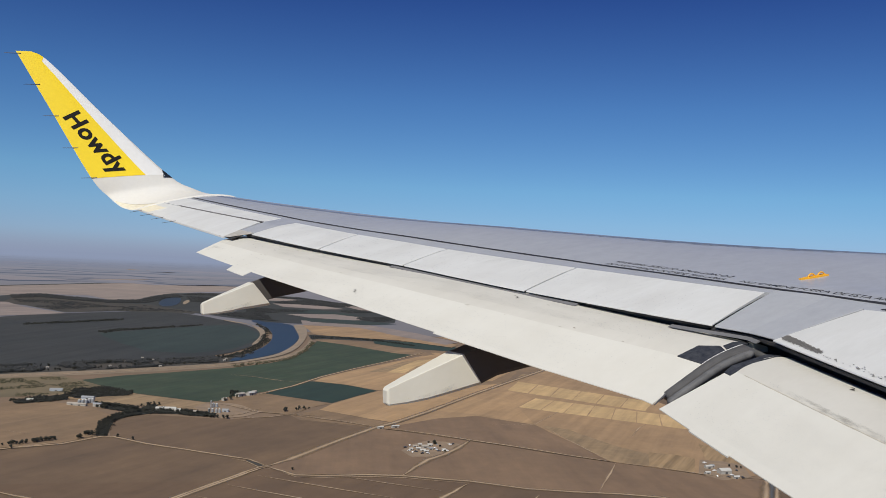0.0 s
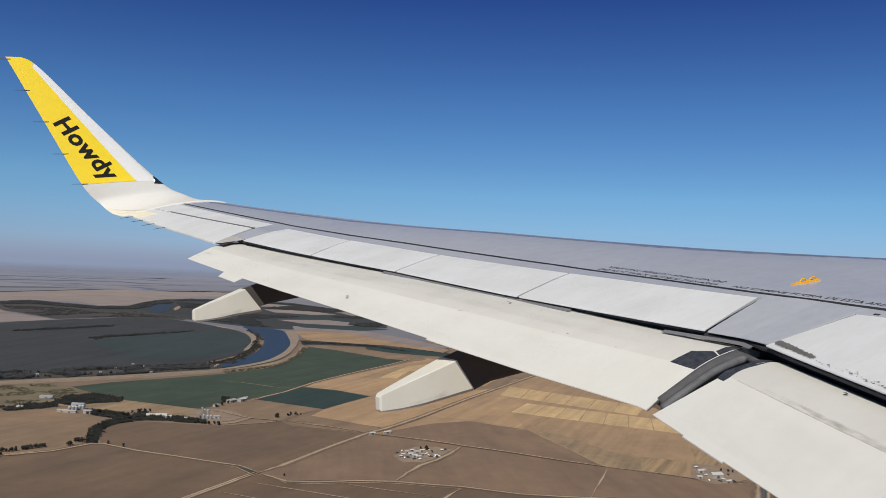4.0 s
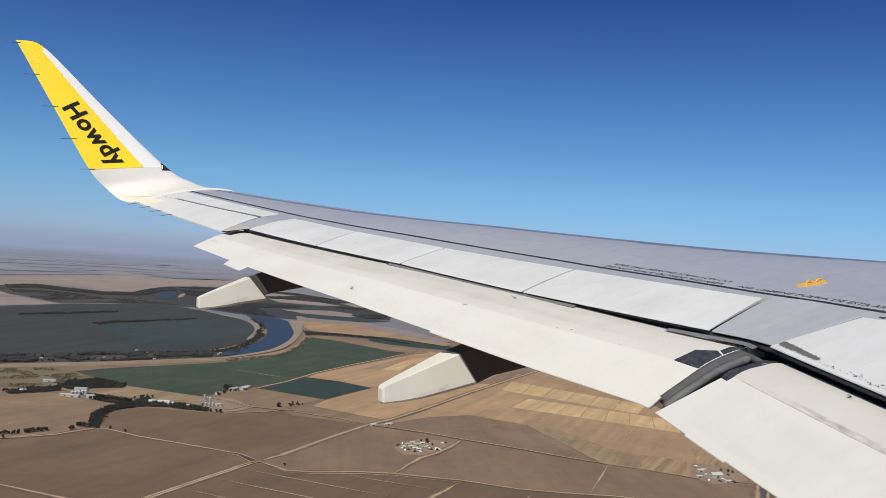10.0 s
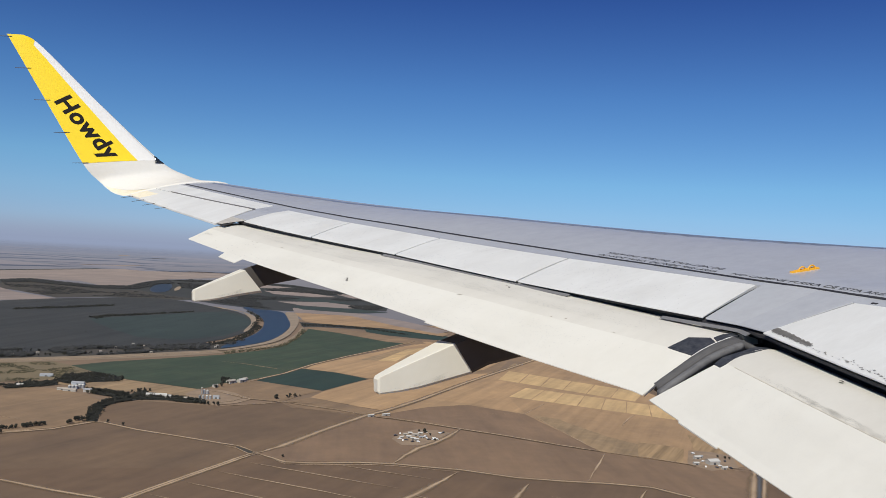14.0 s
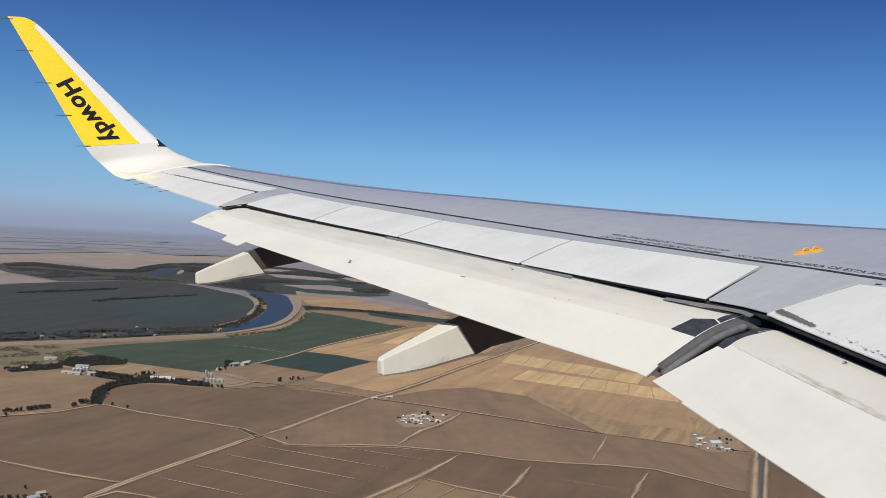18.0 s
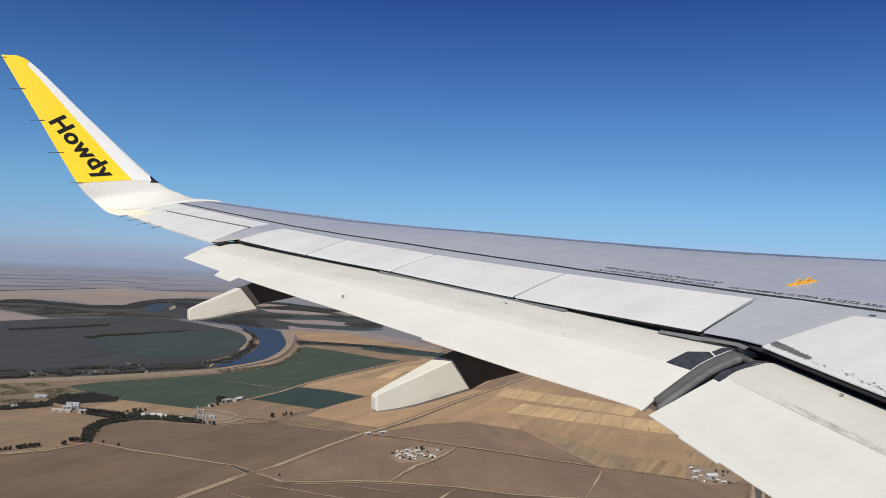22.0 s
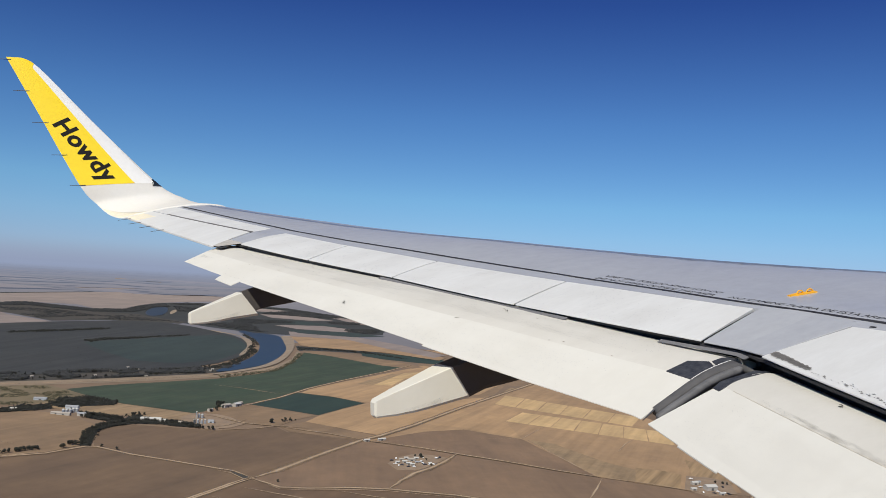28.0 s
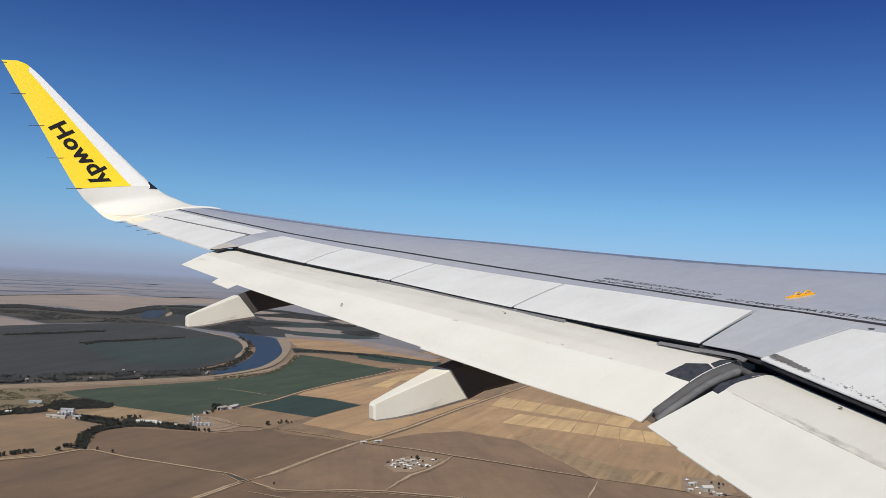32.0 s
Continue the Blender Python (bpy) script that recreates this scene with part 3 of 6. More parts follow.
part("cream_patch", mesh_of("cream_patch", *slab(lambda v, b: tip_skin(cream_edge(v) + (0.99 - cream_edge(v)) * b, v, 1, 0.0015), lambda v, b: tip_skin(cream_edge(v) + (0.99 - cream_edge(v)) * b, v, 1, -0.003), steps(0.05, 1.7, 24), steps(0, 1, 4)), smooth=True), TIP_CREAM, winglet, "cream painted patch")

# navigation lamp in the tip's leading edge
part("navigation_lamp", mesh_of("navigation_lamp", *slab(lambda v, s: tip_skin(s * (0.125 - 0.5 * (v - 2.9)), v, 1, 0.012), lambda v, s: tip_skin(s * (0.125 - 0.5 * (v - 2.9)), v, -1, 0.012), steps(2.9, 3.1, 6), steps(0, 1, 5)), smooth=True), GLASS_DARK, winglet, "dark glass navigation lamp cover")

# walkway line, warnings and marks on the upper skin
bpy.context.view_layer.update()


def on_skin(p, lift=0.0015):
    """The point of the upper skin under or over p."""
    found, hit = wing_box.ray_cast(Vector((p[0], p[1], p[2] + 0.3)), Vector((0, 0, -1)))[:2]
    return Vector((p[0], p[1], (hit.z if found else p[2]) + lift))


def sheet(place, us, vs):
    return [place(u, v) for u in us for v in vs], [(i * len(vs) + j, (i + 1) * len(vs) + j, (i + 1) * len(vs) + j + 1, i * len(vs) + j + 1) for i in range(len(us) - 1) for j in range(len(vs) - 1)]


def settled(made, name, material, label, lift=0.0015):
    """A film of paint laid close on the upper skin."""
    verts, faces = made
    return part(name, mesh_of(name, [on_skin(p, lift) for p in verts], faces), material, wing, label)


settled(sheet(lambda y, v: skin(s_line(y) + 0.034 / chord(y) * v, y), steps(2.4, 16.15, 200), (0, 0.5, 1)), "walkway_line", LINE_BLACK, "thin black painted walkway line", 0.005)


# bare slat edge along the leading edge with its patchy joint, and a small stencilled mark
def s_crest(y):
    return float(np.interp(y, (3, 5, 7, 9, 11, 13, 16), (0.065, 0.09, 0.115, 0.145, 0.185, 0.17, 0.20)))


settled(sheet(lambda y, v: skin(s_crest(y) + 0.012 + 0.05 * v, y), steps(2.5, 16.1, 200), steps(0, 1, 6)), "slat_edge", SLAT_METAL, "thin bluish bare slat edge")
settled(sheet(lambda y, v: skin(s_crest(y) + 0.075 + 0.02 * v * max(0.05, 0.3 + noise.noise((y * 6, 2, 5))), y), steps(7.6, 9.4, 120), (0, 0.5, 1)), "slat_joint", SLAT_METAL, "dark patchy slat joint")
part("stencil_mark", mesh_of("stencil_mark", *slab(lambda y, v: skin(0.777 + 0.005 * v, y, 0.004), lambda y, v: skin(0.777 + 0.005 * v, y, -0.004), steps(5.86, 5.90, 3), (0, 1))), LINE_BLACK, wing, "small dark stencilled mark")


def by_line(start, ahead):
    """Letters that run inboard along the walkway line, their feet towards the line."""
    def place(a, b):
        y = start - a * 0.94
        return on_skin(skin(s_line(y) - (ahead + b) / chord(y), y))
    return place


def by_line_turned(start, ahead):
    def place(a, b):
        y = start + a * 0.94
        return on_skin(skin(s_line(y) - (ahead - b) / chord(y), y))
    return place


lettering("warning_text", "DO NOT WALK OUTSIDE THIS AREA", 0.086, by_line(8.615, 0.042), LINE_BLACK, wing, "small black stencilled warning", length=1.34, bold=0.0004)
lettering("warning_text", "DO NOT WALK OUTSIDE THIS AREA", 0.086, by_line_turned(7.385, 0.212), LINE_BLACK, wing, "small black stencilled warning", length=1.31, bold=0.0004)
lettering("warning_text", "NO CAMINE FUERA DE ESTA AREA", 0.088, by_line(7.22, 0.046), LINE_BLACK, wing, "small black stencilled warning", length=1.41, bold=0.0004)


def on_flap(e0, y0, along, up):
    """Letters on a flap; along and up are their axes, in metres aft and outboard."""
    def place(a, b):
        y = y0 + along[1] * a + up[1] * b
        return flap_top(e0 + (along[0] * a + up[0] * b) / flap_size(y0), y, 0.004)
    return place


for e0, y0, along, up, home in ((0.725, 10.12, (-0.012, -0.086), (-0.056, 0.06), outer_flap), (0.115, 8.49, (-0.0082, -0.075), (-0.05, 0.05), outer_flap), (0.075, 5.36, (-0.03, -0.07), (-0.068, 0.05), inner_flap)):
    lettering("panel_number", "2", 1.0, on_flap(e0, y0, along, up), BLACK, home, "small black number")

# ---------------------------------------------------------------- flap track fairings
FAIRING_ROWS = [  # x ahead of the tail, height of top and of bottom from the tail's top, half width
    (0.00, -0.015, -0.120, 0.045), (0.02, 0.008, -0.139, 0.060), (0.18, 0.075, -0.132, 0.085), (0.35, 0.142, -0.112, 0.110), (0.47, 0.189, -0.088, 0.130),
    (1.0, 0.37, 0.05, 0.165), (1.5, 0.47, 0.13, 0.16), (2.1, 0.55, 0.24, 0.14), (2.7, 0.62, 0.40, 0.08), (3.0, 0.64, 0.52, 0.02)]


def canoe(rows, y, tail_x, tail_z, scale, slant, inset=0.0, outward=0.0):
    """Verts and faces of a boxy canoe through rows; slant gives how far its rear and front rows lean forward at the keel."""
    ring = [(0.50, -1.0), (0.78, -0.965), (0.90, -0.80), (1.0, 0.95), (0.985, 0.985), (0.945, 1.0)]
    ring = ring + [(-w, h) for w, h in reversed(ring)]
    n, verts, faces = len(ring), [], []
    for i, (x, top, low, half) in enumerate(rows):
        lean = slant[0] if i == 0 or (outward and i == 1) else slant[1] if i == len(rows) - 1 else 0.0
        for w, h in ring:
            verts.append((tail_x + scale * (x + lean * (1 - h) / 2), y + w * (half - inset) * scale + (outward if i else 0.0), tail_z + scale * ((top + low) / 2 + h * ((top - low) / 2 - inset))))
    for i in range(len(rows) - 1):
        for k in range(n):
            faces.append((i * n + k, i * n + (k + 1) % n, (i + 1) * n + (k + 1) % n, (i + 1) * n + k))
    return verts, faces + [tuple(range(n))[::-1], tuple(range((len(rows) - 1) * n, len(rows) * n))]


def fairing(y, tail_x, tail_z, scale, rows, lean, front_rows, outward=0.0):
    """A flap track fairing: a white drooping tail behind the flap, and the fixed front below the wing, coloured dark
    for the flap's shade.
    """
    tail = part("flap_track_fairing", mesh_of("flap_track_fairing", *canoe(FAIRING_ROWS[:5] + rows, y, tail_x, tail_z, scale, (0, lean))), FAIRING_WHITE, wing, "white canoe-shaped flap track fairing")
    front = part("fixed_fairing", mesh_of("fixed_fairing", *canoe(rows + front_rows, y, tail_x, tail_z, scale, (lean, 0), 0.004, outward)), FAIRING_SHADED, tail, "dark brown-grey front fairing, the flap's shade put into its colour")
    for ob in (tail, front):
        for p in ob.data.polygons:
            p.use_smooth = True
        ob.data.set_sharp_from_angle(angle=radians(14))
    return tail


fairings = [fairing(8.505, -8.885, -1.085, 1.0, [(0.66, 0.264, -0.012, 0.158)], 0.185, FAIRING_ROWS[5:])]
# outer front slimmed and set outboard to keep it out of the sun
fairings.append(fairing(11.82, -9.808, -0.485, 0.93, [(0.605, 0.243, -0.042, 0.147)], 0.225, [(x, top, low, half * slim) for slim, (x, top, low, half) in zip((0.3, 0.2, 0.2, 0.2, 0.3, 0.6, 0.6), [(0.615, 0.243, -0.042, 0.15), (0.85, 0.32, 0.014, 0.16)] + FAIRING_ROWS[5:])], 0.09))



def keel_grime(y, tail_x, tail_z, scale, rows, home):
    """Brown grime along the lower edge of a fairing's inboard flank."""
    xs, tops, lows, halves = zip(*rows)

    def flank(u, v):
        h = -0.50 - 0.42 * v
        top, low, half = (float(np.interp(u, xs, q)) for q in (tops, lows, halves))
        return Vector((tail_x + scale * u, y - (0.90 + 0.1 * (h + 0.8) / 1.75) * half * scale - 0.004, tail_z + scale * ((top + low) / 2 + h * (top - low) / 2)))
    dirt_film("grime", flank, steps(0.03, 0.60, 24), steps(0, 1, 6), home, "brown grime along the lower edge", 0.4, (2.5, 0.3))


for y, x, z, size, last in ((8.505, -8.885, -1.085, 1.0, (0.66, 0.264, -0.012, 0.158)), (11.82, -9.808, -0.485, 0.93, (0.605, 0.243, -0.042, 0.147))):
    keel_grime(y, x, z, size, FAIRING_ROWS[:5] + [last], fairings.pop(0))

# seal and wear pads between the two flaps
flap_plate("wear_pad", [(0.45, 6.60), (0.27, 6.59), (0.205, 6.475), (0.256, 6.39), (0.466, 6.388)], 0.006, 0.012, PAD, "dark scuffed wear pad", outer_flap)
flap_plate("wear_pad", [(0.192, 6.463), (0.095, 6.47), (0.0, 6.45), (0.03, 6.40), (0.235, 6.40)], 0.006, 0.012, PAD, "dark scuffed wear pad", outer_flap)
flap_plate("wear_pad", [(0.443, 6.155), (0.36, 6.172), (0.09, 6.135), (0.0, 6.075), (0.105, 6.062), (0.443, 6.088)], 0.006, 0.012, PAD, "dark scuffed wear pad", inner_flap)


def seal(name, edge, height, material, label, e0=0.0, e1=0.81, n=24):
    """A rubber profile between the flaps; edge gives its two sides at e, and height its section."""
    def top(e, v):
        a, b = edge(e)
        return flap_top(max(e, 0.1), a + (b - a) * v, height(v)) + Vector((max(0.0, 0.1 - e), 0, -0.35 * (0.1 - e) if e < 0.1 else 0))

    def under(e, v):
        return top(e, v) - Vector((0, 0, 0.05))
    return part(name, mesh_of(name, *slab(top, under, steps(e0, e1, n), steps(0, 1, 10)), smooth=True), material, wing, label)


seal("flap_seal", lambda e: (6.303 - 0.10 * max(0.0, 0.25 - e) / 0.25, 6.385 - 0.015 * max(0.0, e - 0.4) / 0.4), lambda v: 0.006 + 0.005 * max(0.0, math.sin(math.pi * v)) ** 0.3 - 0.012 * math.exp(-((v - 0.24) / 0.06) ** 2), RUBBER, "grey rubber seal between the flaps")
seal("flap_seal", lambda e: (6.238 - 0.06 * max(0.0, 0.4 - e), 6.282 - 0.06 * max(0.0, 0.4 - e)), lambda v: 0.006 + 0.006 * math.sin(math.pi * v), STRIP_GREY, "pale grey rubber seal between the flaps", 0.12, 0.84)
seal("wear_line", lambda e: (6.385 - 0.015 * max(0.0, e - 0.4) / 0.4, 6.390 - 0.015 * max(0.0, e - 0.4) / 0.4), lambda v: 0.007, STRIPE_WHITE, "white worn edge beside the seal", 0.06, 0.47)
seal("flap_end_rib", lambda e: (6.17, 6.42), lambda v: -0.06, GAP_SHADE, "dark end rib", 0.0, 0.70)
part("seal_pin", mesh_of("seal_pin", *rod(flap_top(0.79, 6.35, 0.0), flap_top(0.92, 6.325, -0.005), 0.009, 0.003)), STEEL, wing, "thin steel pin")

# bare metal lip in the slot, and the white wear line beside the pads
def slot_lip(y0, y1, wide, drop, aft=0.012):
    part("slot_lip", mesh_of("slot_lip", *slab(lambda y, v: skin(s_at(x_slot(y) - aft - 0.042 * v, y), y, -drop - wide * v), lambda y, v: skin(s_at(x_slot(y) - aft + 0.01 - 0.03 * v, y), y, -drop - 0.008 - wide * v), steps(y0, y1, 16), (0, 1))), BLUE_METAL, wing, "bare metal lip in the slot")


slot_lip(6.3, 7.02, 0.005, 0.036)
part("slot_lip", mesh_of("slot_lip", *slab(lambda y, v: skin(s_slot(y) + (0.002 + 0.035 * v) / chord(y), y, -0.020 - 0.004 * v), lambda y, v: skin(s_slot(y) + 0.035 * v / chord(y), y, -0.028 - 0.004 * v), steps(7.95, 10.45, 20), (0, 1))), BLUE_METAL, wing, "bare metal lip in the slot")

# chipped paint and rivets on the inboard spoiler
def chips():
    rng = random.Random(3)
    verts, faces = [], []

    def blot(y, x, r, long):
        n = len(verts)
        k = 9
        pts = []
        for i in range(k):
            a = 2 * math.pi * i / k
            q = r * rng.uniform(0.55, 1.3)
            pts.append((y + long * q * math.cos(a), x + q * math.sin(a)))
        for yy, xx in pts:
            verts.append(skin(s_at(xx, yy), yy, 0.0165))
        verts.append(skin(s_at(x, y), y, 0.0165))
        faces.extend((n + i, n + (i + 1) % k, n + k) for i in range(k))
    for i in range(130):
        y = 6.09 - 0.36 * i / 129
        blot(y, -6.915 - 0.24 * (6.09 - y) + rng.gauss(0, 0.006), 0.026 * (1.0 - 0.45 * i / 129), 0.9)
    for i in range(120):
        y = rng.uniform(2.6, 5.72)
        blot(y, -7.02 - 0.21 * (5.7 - y) + rng.gauss(0, 0.014), rng.choice((0.003, 0.004, 0.004, 0.007)), 1.5)
    for i in range(60):
        y = 6.08 - 0.058 * i
        blot(y, x_slot(y) + 0.018, 0.0045, 1.0)
    me = bpy.data.meshes.new("paint_chips")
    me.from_pydata(verts, [], faces)
    tagged(part("paint_chips", me, CHIPPED, [c for c in wing.children if c.name.startswith("spoiler")][-1], "grey primer showing through chipped paint"), kind="stuff")


chips()

# yellow rope bracket on the upper skin
def bracket():
    mid, along = Vector((-5.70, 6.93)), Vector((1.0, -0.05)).normalized()
    across = Vector((-along.y, along.x))

    def at(a, b, lift):
        p = mid + along * a + across * b
        return skin(s_at(p.x, p.y), p.y, lift)
    ob = part("rope_bracket", mesh_of("rope_bracket", *slab(lambda a, b: at(a, b * (0.6 + 0.4 * (a > -0.08)), 0.010), lambda a, b: at(a, b * (0.6 + 0.4 * (a > -0.08)), -0.004), steps(-0.15, 0.135, 8), steps(-0.026, 0.026, 3))), ORANGE, wing, "orange-yellow painted escape rope bracket")
    for da in (-0.03, 0.075):
        ring, rf = [], []
        for k in range(13):
            a = math.pi * k / 12
            c = at(da + 0.036 * math.cos(a), 0.0, 0.004 + 0.029 * math.sin(a))
            for m in range(6):
                b = 2 * math.pi * m / 6
                ring.append(c + 0.0062 * (math.sin(b) * Vector((across.x, across.y, 0)) + math.cos(b) * (math.cos(a) * Vector((along.x, along.y, 0)) + math.sin(a) * Vector((0, 0, 1)))))
        for k in range(12):
            for m in range(6):
                rf.append((k * 6 + m, k * 6 + (m + 1) % 6, (k + 1) * 6 + (m + 1) % 6, (k + 1) * 6 + m))
        part("lug", mesh_of("lug", ring, rf, smooth=True), ORANGE, ob)


bracket()

# ---------------------------------------------------------------- the plain
NEAR, DEEP = 3000.0, 1700.0


def far(x, y, lift=0.0):
    """The plain is level to 3 km and rises beyond in a gentle bowl, so that its far rim stands on the eye's level."""
    r = math.hypot(x, y)
    if r <= NEAR:
        return Vector((x, y, lift))
    short = NEAR + DEEP * (1 - math.exp(-(r - NEAR) / DEEP))
    return Vector((x * short / r, y * short / r, EYE_HEIGHT * (1 - short / r) + lift * short / r))


def laid(name, verts, faces, lift):
    """A mesh over plan points, with the plan in kilometres as its UV."""
    me = bpy.data.meshes.new(name)
    me.from_pydata([far(x, y, lift) for x, y in verts], [], faces)
    uv = me.uv_layers.new(name="plan")
    for loop in me.loops:
        x, y = verts[loop.vertex_index]
        uv.data[loop.index].uv = (x / 1000, y / 1000)
    return me


def ring_sheet(name, rings, turns, material, label):
    verts = [(r * math.sin(2 * math.pi * k / turns), r * math.cos(2 * math.pi * k / turns)) for r in rings for k in range(turns)]
    faces = [(i * turns + k, (i + 1) * turns + k, (i + 1) * turns + (k + 1) % turns, i * turns + (k + 1) % turns) for i in range(len(rings) - 1) for k in range(turns)]
    if rings[0] < 2:
        faces.append(tuple(range(turns)))
    ob = new(name, laid(name, verts, faces, 0.0))
    ob.data.materials.append(material)
    return tagged(ob, label, name.split("_")[0], kind="structure")


SOIL = paint("brown_soil", (0.22, 0.152, 0.098), 0.95, stain=(0.165, 0.115, 0.075), amount=0.7, size=0.35, fine=22, coords="UV")


def hazed(m):
    """The far backdrop: haze put in as a pale blue glow that grows towards the horizon, by the plan's distance in
    kilometres.
    """
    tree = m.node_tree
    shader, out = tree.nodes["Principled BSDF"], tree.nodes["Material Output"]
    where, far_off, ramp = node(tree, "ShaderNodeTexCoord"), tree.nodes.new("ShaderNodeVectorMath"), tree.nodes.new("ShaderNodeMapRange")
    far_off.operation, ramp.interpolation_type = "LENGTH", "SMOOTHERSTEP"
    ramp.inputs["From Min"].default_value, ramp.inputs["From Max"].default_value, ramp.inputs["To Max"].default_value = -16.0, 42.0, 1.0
    # glow in the haze colour, laid over the surface's own shading
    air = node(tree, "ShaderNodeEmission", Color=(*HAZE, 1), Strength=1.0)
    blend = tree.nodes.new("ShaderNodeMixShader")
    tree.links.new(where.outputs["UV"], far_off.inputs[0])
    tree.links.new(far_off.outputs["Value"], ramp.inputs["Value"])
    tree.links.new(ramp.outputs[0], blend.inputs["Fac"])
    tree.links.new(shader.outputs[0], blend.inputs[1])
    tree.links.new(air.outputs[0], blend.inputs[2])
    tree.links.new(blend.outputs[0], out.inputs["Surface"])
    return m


DISTANCE = hazed(paint("far_plain", (0.185, 0.155, 0.138), 0.95, stain=(0.125, 0.11, 0.10), amount=0.9, size=2.5, fine=1.3, coords="UV"))
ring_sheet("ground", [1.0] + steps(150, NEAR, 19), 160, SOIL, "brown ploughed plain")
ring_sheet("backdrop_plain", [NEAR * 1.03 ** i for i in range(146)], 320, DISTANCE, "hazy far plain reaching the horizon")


def divided(points, longest=220.0):
    """Plan polygon to small triangles."""
    bm = bmesh.new()
    bm.faces.new([bm.verts.new((x, y, 0)) for x, y in points])
    bmesh.ops.triangulate(bm, faces=bm.faces)
    if max(math.hypot(x, y) for x, y in points) > NEAR:
        for _ in range(4):
            long = [e for e in bm.edges if e.calc_length() > longest]
            if not long:
                break
            bmesh.ops.subdivide_edges(bm, edges=long, cuts=2)
            bmesh.ops.triangulate(bm, faces=bm.faces)
    bm.verts.index_update()
    out = [(v.co.x, v.co.y) for v in bm.verts], [[v.index for v in f.verts] for f in bm.faces]
    bm.free()
    return out


layer = [0]


def rounded(points):
    """Cuts the corners of a plan polygon twice."""
    for _ in range(2):
        points = [(a[0] * k + b[0] * (1 - k), a[1] * k + b[1] * (1 - k)) for a, b in zip(points, points[1:] + points[:1]) for k in (0.75, 0.25)]
    return points


def ragged(points, near):
    """Breaks the straight edges of a plan polygon into short uneven pieces."""
    step, sway, out = (25.0, 1.6, []) if near else (70.0, 7.0, [])
    for (ax, ay), (bx, by) in zip(points, points[1:] + points[:1]):
        d = math.hypot(bx - ax, by - ay)
        n = max(1, min(40, int(d / step)))
        for k in range(n):
            x, y = ax + (bx - ax) * k / n, ay + (by - ay) * k / n
            off = sway * noise.noise((x * 0.031, y * 0.031, 9)) if k else 0.0
            out.append((x - off * (by - ay) / (d or 1), y + off * (bx - ax) / (d or 1)))
    return out


def field(name, points, material, label, lift=0.3, category="field"):
    layer[0] += 1
    near = max(math.hypot(x, y) for x, y in points) < NEAR
    lift = 0.08 * lift + 0.004 * layer[0] if near else 0.3 * lift + 0.02 * layer[0]
    if category in ("river", "river bank", "levee"):
        points = rounded(points)
    points = ragged(points, near)
    verts, faces = divided(points)
    ob = new(name, laid(name, verts, faces, lift))
    ob.data.materials.append(material)
    return tagged(ob, label, category, kind="structure")


def track(name, points, width, material, label, lift=0.8, category="track"):
    """A ribbon along plan points."""
    layer[0] += 1
    near = max(math.hypot(x, y) for x, y in points) < NEAR
    lift = 0.25 + 0.1 * lift + 0.004 * layer[0] if near else 0.3 * lift + 0.4 + 0.02 * layer[0]
    fine = []
    for (ax, ay), (bx, by) in zip(points, points[1:]):
        n = max(1, int(math.hypot(bx - ax, by - ay) / 25))
        fine += [(ax + (bx - ax) * k / n, ay + (by - ay) * k / n) for k in range(n)]
    fine.append(points[-1])
    verts, faces = [], []
    for i, (x, y) in enumerate(fine):
        ax, ay = fine[max(i - 1, 0)]
        bx, by = fine[min(i + 1, len(fine) - 1)]
        d = math.hypot(bx - ax, by - ay) or 1
        nx, ny = -(by - ay) / d, (bx - ax) / d
        w = width * 0.8 * (0.9 + 0.16 * noise.noise((x * 0.02, y * 0.02, 3))) * min(1.0, 0.2 + 0.4 * min(i, len(fine) - 1 - i))
        verts += [(x + nx * w, y + ny * w), (x - nx * w, y - ny * w)]
        if i:
            faces.append((2 * i - 2, 2 * i - 1, 2 * i + 1, 2 * i))
    ob = new(name, laid(name, verts, faces, lift))
    across = ob.data.uv_layers.new(name="across")
    for loop in ob.data.loops:
        across.data[loop.index].uv = (loop.vertex_index // 2, loop.vertex_index % 2)
    ob.data.materials.append(material)
    return tagged(ob, label, category, kind="structure")


